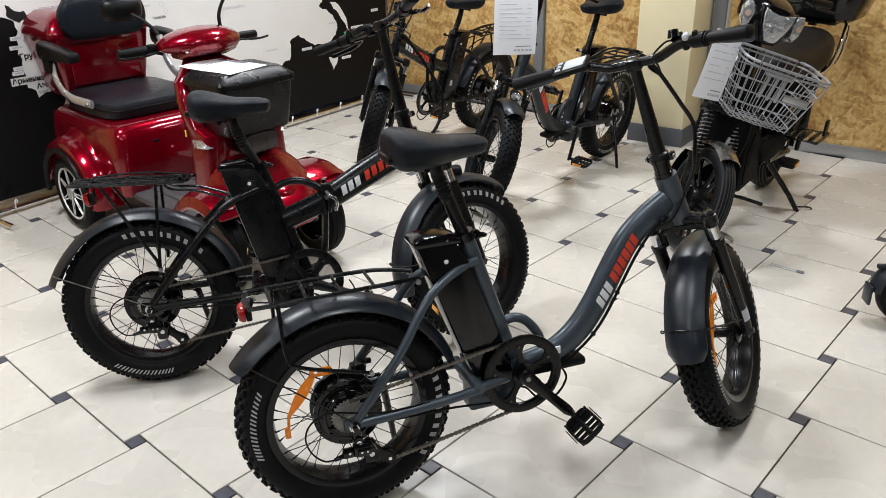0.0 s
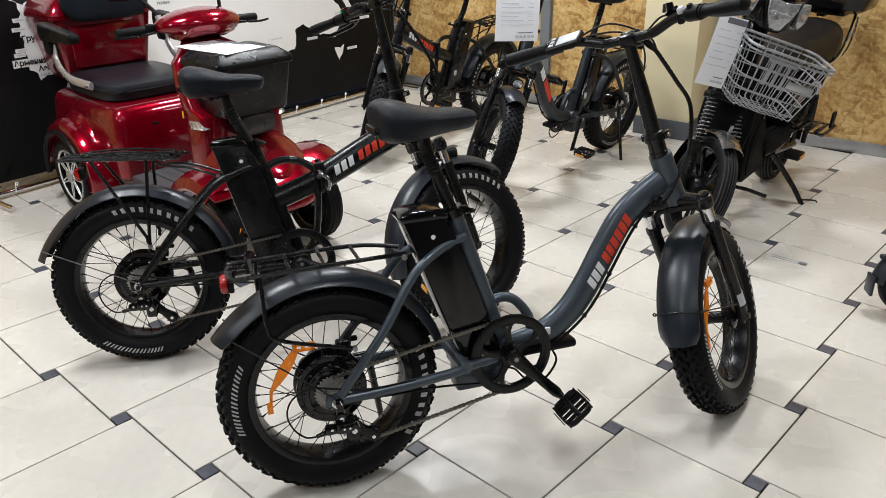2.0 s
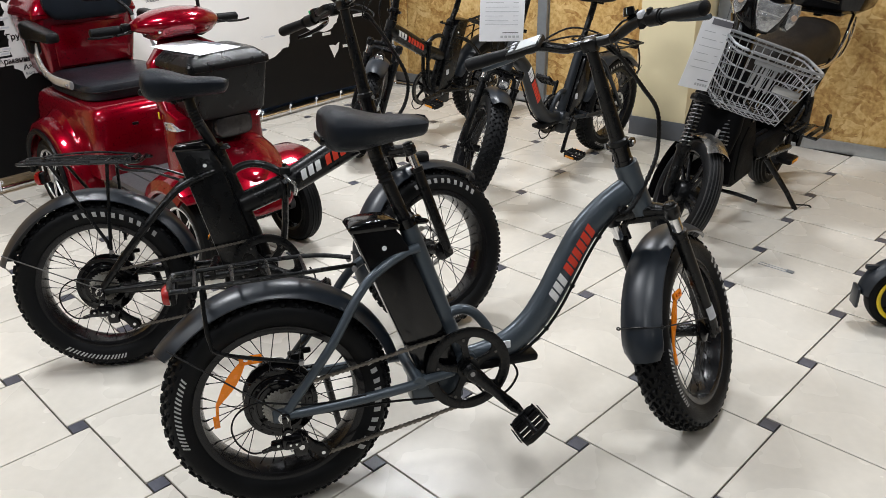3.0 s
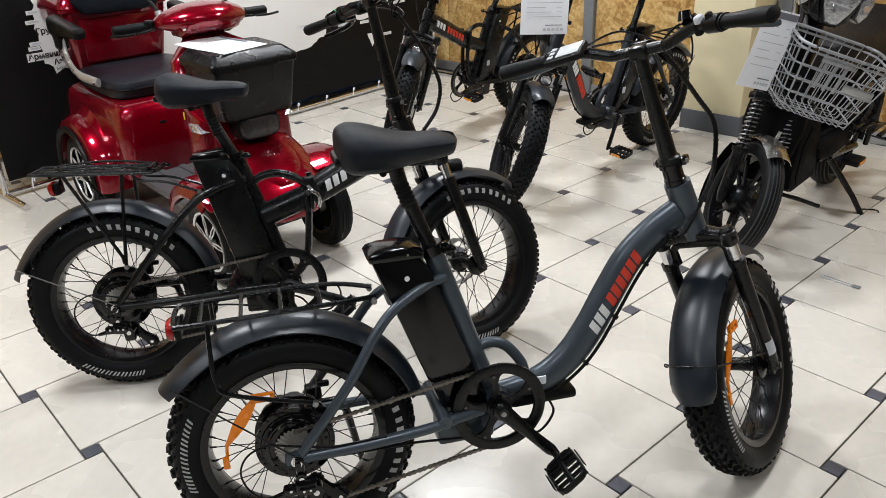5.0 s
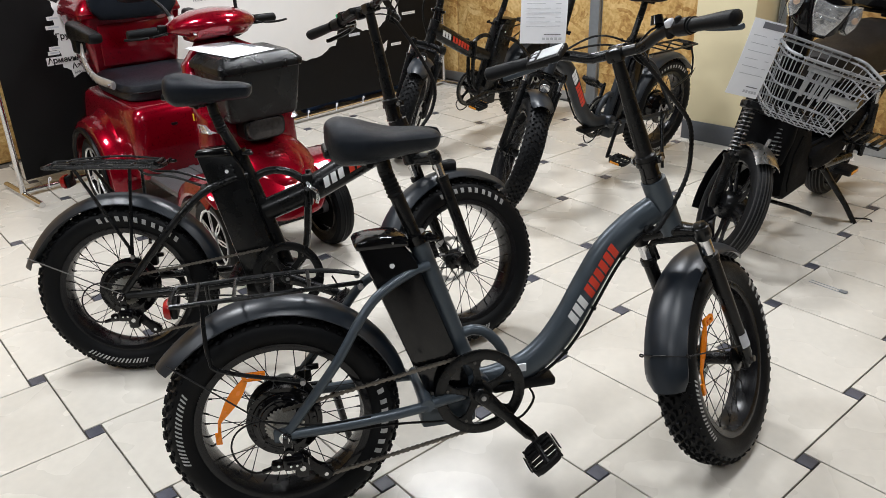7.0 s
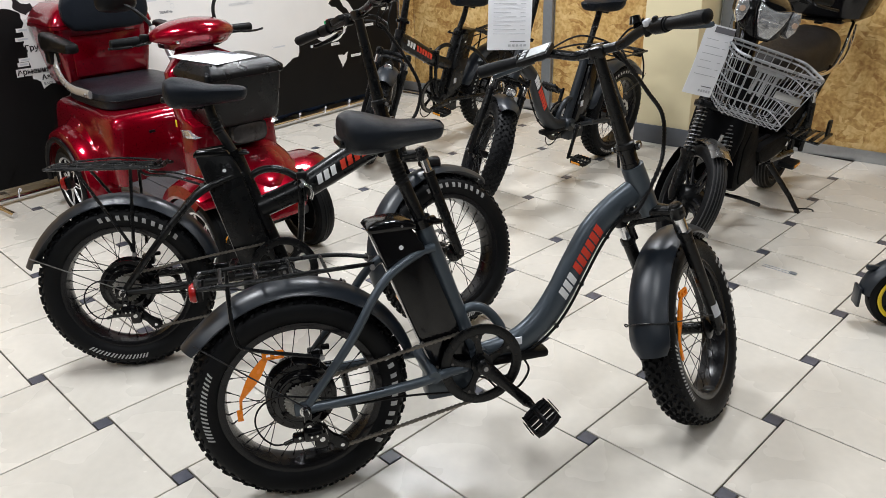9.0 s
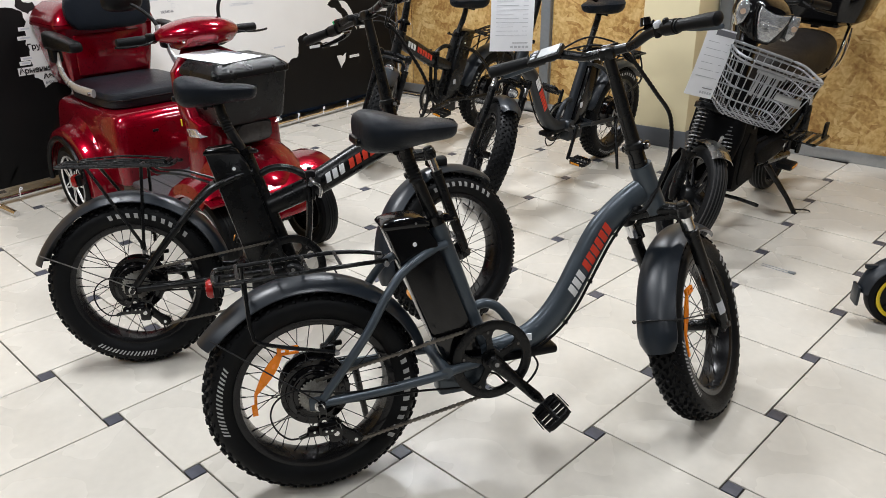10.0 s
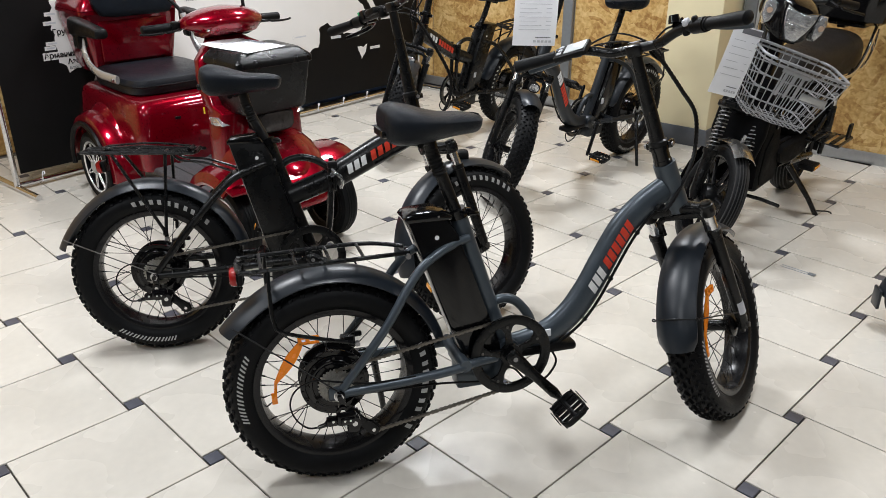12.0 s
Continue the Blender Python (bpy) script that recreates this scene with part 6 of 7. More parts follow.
    for side in (-1, 1):
        part("grip", tube(bm_new(), [(-0.05, side * 0.235, 0.055), (-0.102, side * 0.345, 0.06)], 0.018, 12, B), RUBBER, bar, "black rubber grip")
        part("brake_lever", tube(bm_new(), spline([(-0.01, side * 0.19, 0.05), (0.03, side * 0.23, 0.045), (-0.03, side * 0.36, 0.045)], 4), 0.006, 8, B), PLASTIC, bar, "black brake lever")
        part("switch_gear", box(bm_new(), (-0.03, side * 0.195, 0.05), (0.04, 0.05, 0.045), 0.008, B), PLASTIC, bar)
    # wire basket carried by the bars
    K = T @ pose(0.262, 0.006, 0.468, 0, 24, 0)
    basket = part("basket", tube(bm_new(), [(x, y, 0.135) for x, y, z in superring((0, 0, 0), 0.125, 0.180, 6, 40)], 0.0055, 8, K, closed=True), BASKET_WIRE, s, "grey wire basket")
    bm = tube(bm_new(), [(x, y, 0.118) for x, y, z in superring((0, 0, 0), 0.123, 0.178, 6, 40)], 0.004, 8, K, closed=True)
    part("rim_wire", bm, BASKET_WIRE, basket)
    for z, f in ((0.065, 0.93), (0.015, 0.87), (-0.035, 0.81), (-0.085, 0.75)):
        part("hoop", tube(bm_new(), [(x, y, z) for x, y, zz in superring((0, 0, 0), 0.125 * f, 0.180 * f, 6, 40)], 0.0028, 6, K, closed=True), BASKET_WIRE, basket)
    for i in range(10):
        y = -0.162 + 0.036 * i
        for sx in (-1, 1):
            part("wire", tube(bm_new(), [(sx * 0.125, y, 0.135), (sx * 0.092, y * 0.73, -0.105), (0, y * 0.73, -0.112)], 0.0019, 6, K), BASKET_WIRE, basket)
    for i in range(6):
        x = -0.0945 + 0.0378 * i
        for sy in (-1, 1):
            part("wire", tube(bm_new(), [(x, sy * 0.18, 0.135), (x * 0.73, sy * 0.130, -0.105), (x * 0.73, 0, -0.112)], 0.0019, 6, K), BASKET_WIRE, basket)
    bm = bm_new()
    for y in (-0.07, -0.035, 0.0):
        box(bm, (0.113, y, 0.055), (0.004, 0.014, 0.10), 0.002, K)
    box(bm, (0.118, -0.035, 0.105), (0.004, 0.12, 0.018), 0.003, K)
    part("basket_clip", bm, BASKET_WIRE, basket, "flat basket clip")
    part("name_plate", box(bm_new(), (0.117, 0.075, 0.035), (0.004, 0.11, 0.028), 0.003, K), ALU, basket, "blank grey plate")
    bm = bm_new()
    tube(bm, [(0.0, -0.06, -0.112), (-0.22, -0.06, -0.10)], 0.007, 8, K)
    tube(bm, [(0.0, 0.06, -0.112), (-0.22, 0.06, -0.10)], 0.007, 8, K)
    part("basket_stay", bm, BLACK_PAINT, s, "black basket carrier")
    # body: under-seat shell, battery box, floor, side covers, leg shield
    bm = bm_new()
    loft(bm, [superring((cx, 0, z), rx, ry, 3.5, 32) for z, cx, rx, ry in ((0.36, 0.16, 0.22, 0.085), (0.42, 0.17, 0.28, 0.105), (0.50, 0.19, 0.31, 0.115), (0.58, 0.18, 0.34, 0.118), (0.64, 0.17, 0.35, 0.112))])
    body = part("body", bm, MATT_BLACK, s, "black painted under-seat shell")
    for side in (-1, 1):
        cover = [(-0.12, 0.60), (-0.06, 0.50), (0.10, 0.43), (0.30, 0.42), (0.43, 0.48), (0.44, 0.58), (0.34, 0.62), (0.05, 0.625)]
        part("side_cover", slab(bm_new(), cover, side * 0.112, side * 0.126, bevel=0.005), MATT_BLACK, body, "moulded black side cover")
        part("cover_rib", slab(bm_new(), [(0.00, 0.57), (0.08, 0.50), (0.32, 0.49), (0.36, 0.55), (0.30, 0.575)], side * 0.125, side * 0.132, bevel=0.003), GLOSS_BLACK, body)
    bm = slab(bm_new(), [(0.58, 0.235), (0.80, 0.225), (0.845, 0.25), (0.855, 0.40), (0.83, 0.56), (0.79, 0.63), (0.70, 0.61), (0.64, 0.47), (0.58, 0.36)], -0.112, 0.112, bevel=0.018)
    batt = part("battery_box", bm, MATT_BLACK, s, "black plastic battery box")
    for side in (-1, 1):
        part("box_panel", slab(bm_new(), [(0.625, 0.27), (0.79, 0.26), (0.815, 0.30), (0.815, 0.43), (0.76, 0.50), (0.70, 0.48), (0.635, 0.37)], side * 0.110, side * 0.118, bevel=0.004), MATT_BLACK, batt)
        part("strap", box(bm_new(), (0.735, side * 0.117, 0.565), (0.022, 0.010, 0.10), 0.003, pose(0, 0, 0, 0, 0, 0)), GLOSS_BLACK, batt)
    bm = slab(bm_new(), [(0.22, 0.315), (0.52, 0.30), (0.62, 0.33), (0.66, 0.385), (0.60, 0.405), (0.44, 0.40), (0.24, 0.40)], -0.135, 0.135, bevel=0.014)
    floor_part = part("foot_floor", bm, MATT_BLACK, s, "black ribbed foot floor")
    for y in (-0.09, -0.03, 0.03, 0.09):
        part("rib", box(bm_new(), (0.52, y, 0.409), (0.16, 0.018, 0.008), 0.002, pose(0, 0, 0, 0, 0, 0)), PLASTIC, floor_part)
    for side in (-1, 1):
        bm = tube(bm_new(), spline([(0.56, side * 0.10, 0.30), (0.36, side * 0.115, 0.305), (0.16, side * 0.13, 0.40), (-0.10, side * 0.13, 0.585), (-0.28, side * 0.12, 0.66)], 5), 0.0135, 10)
        part("frame_tube", bm, BLACK_PAINT, s, "black steel frame tube")
    bm = bm_new()
    loft(bm, [superring((cx, 0, z), rx, ry, 3, 28) for z, cx, rx, ry in ((0.40, 0.885, 0.035, 0.10), (0.50, 0.875, 0.04, 0.12), (0.62, 0.84, 0.04, 0.115), (0.74, 0.80, 0.04, 0.08))])
    part("front_panel", bm, MATT_BLACK, s, "black leg shield")
    # saddle
    bm = bm_new()
    rows = []
    for x, w, top, low in ((0.50, 0.05, 0.755, 0.66), (0.47, 0.085, 0.785, 0.64), (0.38, 0.115, 0.80, 0.63), (0.24, 0.130, 0.80, 0.625), (0.08, 0.140, 0.815, 0.615), (-0.08, 0.145, 0.83, 0.605), (-0.22, 0.142, 0.825, 0.595), (-0.29, 0.12, 0.80, 0.61), (-0.31, 0.08, 0.77, 0.65)):
        rows.append([(x, w * math.copysign(abs(math.cos(2 * math.pi * q / 24)) ** 0.7, math.cos(2 * math.pi * q / 24)), (top + low) / 2 + (top - low) / 2 * math.copysign(abs(math.sin(2 * math.pi * q / 24)) ** 0.7, math.sin(2 * math.pi * q / 24))) for q in range(24)])
    loft(bm, rows)
    part("seat", bm, BROWN_VINYL, s, "long dark brown-black padded seat")
    # grab rails and top case
    for side in (-1, 1):
        bm = tube(bm_new(), spline([(0.10, side * 0.135, 0.64), (0.0, side * 0.175, 0.66), (-0.12, side * 0.18, 0.74), (-0.24, side * 0.165, 0.835), (-0.40, side * 0.13, 0.85)], 5), 0.010, 10)
        tube(bm, spline([(-0.02, side * 0.165, 0.675), (-0.10, side * 0.19, 0.68), (-0.22, side * 0.185, 0.76), (-0.30, side * 0.165, 0.84)], 5), 0.008, 10)
        tube(bm, [(-0.10, side * 0.185, 0.685), (-0.14, side * 0.178, 0.755)], 0.006, 8)
        tube(bm, [(-0.20, side * 0.186, 0.745), (-0.24, side * 0.166, 0.83)], 0.006, 8)
        part("grab_rail", bm, CHROME, s, "polished double grab rail")
    part("carrier", box(box(bm_new(), (-0.33, 0, 0.855), (0.26, 0.24, 0.015), 0.004), (-0.33, 0, 0.84), (0.2, 0.04, 0.02), 0.004), BLACK_PAINT, s, "black top case carrier")
    bm = bm_new()
    loft(bm, [superring((-0.33, 0, z), rx, ry, 4, 36) for z, rx, ry in ((0.865, 0.15, 0.18), (0.885, 0.18, 0.21), (0.98, 0.205, 0.24), (1.03, 0.21, 0.245))])
    tc = part("top_case", bm, GLOSS_BLACK, s, "glossy black top case")
    bm = bm_new()
    loft(bm, [superring((-0.33, 0, z), rx, ry, 4, 36) for z, rx, ry in ((1.034, 0.211, 0.247), (1.06, 0.21, 0.245), (1.14, 0.18, 0.215), (1.18, 0.125, 0.15), (1.185, 0.05, 0.06))])
    part("lid", bm, GLOSS_BLACK, tc, "domed black lid")
    part("trim_strip", tube(bm_new(), [(x, y, 1.032) for x, y, z in superring((-0.33, 0, 0), 0.212, 0.248, 4, 40)], 0.004, 6, closed=True), STEEL, tc, "bright trim line")
    # indicator, rear guard, swing arm, shock
    part("rear_guard", fender_shell(0.245, 0.06, 30, 190, pose(0, 0, 0.215)), PLASTIC, s, "black rear mudguard")
    for side in (-1, 1):
        bm = bm_new()
        tube(bm, [(0.42, side * 0.09, 0.27), (0.0, side * 0.085, 0.215)], 0.018, 10)
        part("swing_arm", bm, BLACK_PAINT, s, "black swing arm")
        bm = bm_new()
        tube(bm, [(0.02, side * 0.135, 0.24), (0.035, side * 0.14, 0.32), (0.04, side * 0.14, 0.33), (0.07, side * 0.14, 0.50), (0.075, side * 0.14, 0.51), (0.085, side * 0.14, 0.56)], [0.012, 0.014, 0.027, 0.027, 0.020, 0.020], 14)
        shock = part("shock_absorber", bm, BLACK_PAINT, s)
        part("collar", cyl(bm_new(), (0.072, side * 0.14, 0.512), (0.083, side * 0.14, 0.565), 0.0225, n=16), SILVER, shock, "bright collar")
        part("frame_bolt", cyl(bm_new(), (0.30, side * 0.128, 0.345), (0.30, side * 0.142, 0.345), 0.012, n=12), CHROME, s, "bright frame bolt")
        # folding side rack and foot peg
        bm = bm_new()
        tube(bm, [(0.12, side * 0.14, 0.385), (0.12, side * 0.285, 0.385), (0.33, side * 0.285, 0.385), (0.33, side * 0.14, 0.385)], 0.008, 8, closed=True)
        for y in (0.17, 0.21, 0.25):
            box(bm, (0.225, side * y, 0.389), (0.20, 0.020, 0.010), 0.003)
        for x in (0.16, 0.29):
            tube(bm, [(x, side * 0.10, 0.42), (x, side * 0.15, 0.385)], 0.008, 8)
        rack = part("side_rack", bm, BLACK_PAINT, s, "black folding side carrier")
        bm = bm_new()
        box(bm, (0.17, side * 0.278, 0.425), (0.052, 0.010, 0.080), 0.010)
        part("back_plate", bm, PLASTIC, rack)
        bm = bm_new()
        box(bm, (0.40, side * 0.20, 0.285), (0.10, 0.075, 0.028), 0.008)
        peg = part("foot_peg", bm, PLASTIC, s, "black foot peg with an amber strip")
        part("reflector", box(bm_new(), (0.40, side * 0.2385, 0.285), (0.07, 0.004, 0.014), 0.001), AMBER, peg)
    bm = bm_new()
    tube(bm, [(0.40, 0.10, 0.27), (0.33, 0.22, 0.10), (0.292, 0.282, -0.005)], [0.015, 0.012, 0.012], 10)
    box(bm, (0.285, 0.288, -0.010), (0.075, 0.035, 0.012), 0.004)
    tube(bm, spline([(0.305, 0.26, 0.04), (0.25, 0.315, 0.035), (0.235, 0.32, 0.01), (0.262, 0.295, -0.006)], 4), 0.004, 6)
    cyl(bm, (0.40, 0.088, 0.27), (0.40, 0.118, 0.27), 0.02, n=14)
    part("side_stand", bm, BLACK_PAINT, s, "black side stand, folded down")
    bm = tube(bm_new(), [(0.68, -0.10, 0.15), (0.66, 0.10, 0.15), (0.60, 0.17, 0.12)], 0.009, 8)
    box(bm, (0.62, -0.14, 0.16), (0.12, 0.06, 0.02), 0.006)
    part("centre_stand", bm, BLACK_PAINT, s, "black centre stand, folded up")
    return s, S


def fender_shell(r, half, a0, a1, m):
    bm = bm_new()
    rings = []
    for i in range(21):
        a = radians(a0 + (a1 - a0) * i / 20)
        ring = []
        for th in (0.0, -0.003):
            row = [((r + th - 0.02 * abs(b) ** 2.4) * math.cos(a), half * b, (r + th - 0.02 * abs(b) ** 2.4) * math.sin(a)) for b in (-1, -0.7, -0.3, 0.3, 0.7, 1)]
            ring += row if th == 0 else row[::-1]
        rings.append(ring)
    return loft(bm, rings, m)


moped_pose = pose(1.78, 4.02, 0, 0, 0, 229) @ pose(0, 0, 0, -4, 0, 0)
moped(moped_pose, 42)


# ---- map banner on its pipe frame ----
# banner space: x runs along the banner (towards the back wall), y out of its back, z up
BAN = ROOM @ pose(-4.24, 0, 0, 0, 0, 90)
V0, V1, Z0, Z1 = 1.60, 4.80, 0.085, 2.35
banner = thing("map_banner", BAN, "tall black banner printed with a pale map, on a pipe frame", "banner")


def cloth(v, z):
    return 0.006 * math.sin(2.1 * v + 0.6 * z) + 0.004 * math.sin(5.3 * v - 1.1 * z)


bm = bm_new()
nu, nz = 48, 24
front = [[bm.verts.new((V0 + (V1 - V0) * i / nu, cloth(V0 + (V1 - V0) * i / nu, Z0 + (Z1 - Z0) * j / nz), Z0 + (Z1 - Z0) * j / nz)) for j in range(nz + 1)] for i in range(nu + 1)]
for i in range(nu):
    for j in range(nz):
        bm.faces.new((front[i][j], front[i + 1][j], front[i + 1][j + 1], front[i][j + 1]))
bmesh.ops.solidify(bm, geom=bm.faces[:], thickness=0.002)
part("banner_cloth", bm, POSTER_BLACK, banner, "black banner fabric")


def jagged(pts, depth=3, amount=0.22, seed=4):
    """A coast: the line between the points, broken up again and again."""
    rnd = random.Random(seed)
    line = [Vector((a, b)) for a, b in pts]
    for _ in range(depth):
        out = []
        for a, b in zip(line, line[1:]):
            d = b - a
            out += [a, (a + b) / 2 + Vector((-d.y, d.x)) * rnd.uniform(-amount, amount)]
        line = out + [line[-1]]
    return line


def print_shape(name, outline, material, label, lift=0.003):
    """A flat printed area following the cloth."""
    bm = bm_new()
    n = len(outline)
    points, _, faces, _, _, _ = geometry.delaunay_2d_cdt([Vector((v.x, v.y)) for v in outline], [(i, (i + 1) % n) for i in range(n)], [], 1, 1e-5)
    corner = [bm.verts.new((p.x, 0, p.y)) for p in points]
    for f in faces:
        bm.faces.new([corner[i] for i in f])
    # cut into strips so that it can follow the cloth
    lo, hi = min(v.x for v in outline), max(v.x for v in outline)
    k = int((hi - lo) / 0.1)
    for i in range(1, k):
        bmesh.ops.bisect_plane(bm, geom=bm.verts[:] + bm.edges[:] + bm.faces[:], plane_co=(lo + 0.1 * i, 0, 0), plane_no=(1, 0, 0))
    for v in bm.verts:
        v.co.y = cloth(v.co.x, v.co.z) - lift
    return part(name, bm, material, banner, label, smooth=0)


west = [(1.72, 2.33), (1.72, 1.3), (1.76, 1.05), (1.80, 0.990), (1.866, 0.985), (1.922, 0.960), (1.932, 0.910), (1.916, 0.865), (1.905, 0.802), (1.922, 0.774), (1.913, 0.715), (1.917, 0.668), (1.915, 0.627), (1.952, 0.606), (1.960, 0.565), (2.002, 0.587), (2.040, 0.588), (2.102, 0.540), (2.077, 0.501), (2.094, 0.466), (2.050, 0.438), (2.13, 0.42)]
south = [(2.13, 0.42), (2.35, 0.40), (2.70, 0.40), (3.05, 0.45), (3.41, 0.436), (3.58, 0.409), (3.68, 0.443), (3.755, 0.463), (3.77, 0.587), (3.856, 0.622), (3.93, 0.572), (4.01, 0.528), (4.13, 0.524), (4.223, 0.571), (4.245, 0.608), (4.21, 0.714), (4.08, 0.79), (4.13, 0.86), (4.30, 0.98), (4.38, 1.3), (4.45, 2.33)]
coast = jagged(west, 2, 0.10, 3) + jagged(south, 2, 0.14, 8)[1:]
print_shape("map_land", coast, POSTER_WHITE, "pale printed land of the map")
print_shape("map_island", jagged([(4.19, 0.81), (4.25, 0.80), (4.33, 0.703), (4.365, 0.584), (4.33, 0.64), (4.27, 0.72), (4.19, 0.81)], 2, 0.1, 5)[:-1], POSTER_WHITE, "pale printed island")
print_shape("map_island", jagged([(4.14, 0.42), (4.20, 0.41), (4.24, 0.43), (4.22, 0.37), (4.178, 0.321), (4.165, 0.36), (4.14, 0.42)], 2, 0.1, 6)[:-1], POSTER_WHITE, "pale printed island")
inlet = jagged([(1.898, 1.040), (1.919, 1.030), (1.941, 1.005), (1.984, 1.003), (1.992, 0.964), (1.951, 0.947), (1.918, 0.967), (1.893, 0.992), (1.898, 1.040)], 2, 0.14, 9)[:-1]
print_shape("map_sea", inlet, POSTER_BLACK, "black printed inlet", 0.0045)


def print_box(v, z, w, h, material, name="map_label", lift=0.0036):
    bm = bm_new()
    n = 4
    rows = [[bm.verts.new((v + w * i / n, cloth(v + w * i / n, z) - lift, z + h * (j - 0.5))) for j in (0, 1)] for i in range(n + 1)]
    for a, b in zip(rows, rows[1:]):
        bm.faces.new((a[0], b[0], b[1], a[1]))
    part(name, bm, material, banner, smooth=0)


def words(text, v, z, size, material, lift=0.005):
    cu = bpy.data.curves.new("map_word", "FONT")
    cu.body, cu.size, cu.extrude, cu.offset = text, size, 0.0003, 0.0012 if size > 0.03 else 0.0003
    tmp = bpy.data.objects.new("map_word", cu)
    scene.collection.objects.link(tmp)
    me = bpy.data.meshes.new_from_object(tmp.evaluated_get(bpy.context.evaluated_depsgraph_get()))
    bpy.data.objects.remove(tmp)
    me.materials.clear()
    me.materials.append(material)
    for p in me.vertices:
        p.co.z += cloth(v, z) - cloth(v + p.co.x, z + p.co.y)
    part("map_word", me, None, banner, "", pose(v, cloth(v, z) - lift, z, 90, 0, 0))


words("Грузия", 1.908, 0.770, 0.040, POSTER_BLACK)
print_box(1.838, 0.665, 0.085, 0.040, POSTER_WHITE, "map_label", 0.0035)
words("Армения", 1.843, 0.654, 0.039, POSTER_BLACK)
words("Азербайджан", 1.960, 0.614, 0.038, POSTER_BLACK)
words("БАКУ", 1.965, 0.586, 0.018, INK)
words("ВОРОНЕЖ", 2.062, 0.994, 0.020, INK)
words("ЛИПЕЦК", 2.205, 1.014, 0.020, INK)
words("ТЮМЕНЬ", 2.72, 0.868, 0.020, INK)
words("НОВОСИБИРСК", 3.22, 0.86, 0.024, PALE_INK)
rnd = random.Random(12)
for v, z, w in ((1.885, 0.876, 0.06), (1.871, 0.831, 0.075), (1.865, 0.728, 0.062), (1.854, 0.706, 0.058), (3.88, 0.515, 0.10), (4.08, 0.505, 0.08), (4.39, 0.60, 0.13), (4.27, 0.395, 0.10), (4.15, 0.66, 0.09), (4.62, 0.70, 0.08)):
    print_box(v, z, w, 0.020, POSTER_WHITE if v > 4 or v < 2 else PALE_INK)
    print_box(v + 0.012, z, w * 0.72, 0.009, PALE_INK, "map_label", 0.0044)
for i in range(46):
    v, z = rnd.uniform(2.1, 4.15), rnd.uniform(0.5, 1.6)
    if v > 3.6 and z < 0.72:
        continue
    r = rnd.uniform(0.010, 0.017)
    bm = lathe(bm_new(), [(r, 0.0), (r - 0.002, 0.0)], 14, pose(v, cloth(v, z) - 0.006, z), closed=False)
    part("town_ring", bm, PALE_INK, banner, smooth=0)
    print_box(v + 0.02, z, rnd.uniform(0.05, 0.11), 0.010, PALE_INK)
for k in range(7):
    v, z = rnd.uniform(2.05, 2.3), rnd.uniform(0.65, 1.0)
    pts = [(v, cloth(v, z) - 0.006, z)]
    for _ in range(7):
        v, z = v + rnd.uniform(-0.02, 0.035), z + rnd.uniform(-0.05, 0.01)
        if not (1.97 < v < 2.5 and z > 0.56):
            break
        pts.append((v, cloth(v, z) - 0.006, z))
    if len(pts) > 2:
        part("border_line", tube(bm_new(), pts, 0.0012, 4), INK, banner)
# pipes: base rail, uprights, feet, top rail, hooks
part("base_rail", tube(bm_new(), [(V0 - 0.03, 0.0, 0.028), (V1 + 0.02, 0.0, 0.028)], 0.014, 12), CHROME, banner, "bright base pipe")
part("top_rail", tube(bm_new(), [(V0 - 0.03, 0.0, Z1 + 0.03), (V1 + 0.02, 0.0, Z1 + 0.03)], 0.014, 12), CHROME, banner, "bright top pipe")
for v in (V0 - 0.03, V1 + 0.03):
    part("upright", tube(bm_new(), [(v, 0.0, 0.02), (v, 0.0, Z1 + 0.03)], 0.016, 12), CHROME, banner, "bright upright pipe")
    part("foot", tube(bm_new(), [(v, 0.24, 0.016), (v, -0.24, 0.016)], 0.016, 12), CHROME, banner, "bright pipe foot")
for i in range(13):
    v = V0 + 0.10 + i * 0.25
    part("hook", tube(bm_new(), spline([(v, -0.016, 0.024), (v, -0.018, 0.050), (v + 0.004, -0.014, 0.066), (v + 0.012, -0.012, 0.074), (v + 0.018, -0.012, 0.066), (v + 0.012, -0.013, 0.058), (v + 0.004, -0.014, 0.064)], 4), 0.0028, 6), PAPER, banner, "small white elastic hook")
solid("rolled_tarpaulin", tube(bm_new(), spline([(3.55, 0.17, 0.05), (3.9, 0.19, 0.052), (4.4, 0.18, 0.05), (4.7, 0.17, 0.05)], 5), [0.045 + 0.004 * math.sin(i * 1.3) for i in range(16)], 14), mat("blue_tarpaulin", (0.03, 0.07, 0.17), 0.45, 0, 0.3, 20, 0.5, 60),
      "rolled blue tarpaulin lying behind the banner", "tarpaulin", BAN)


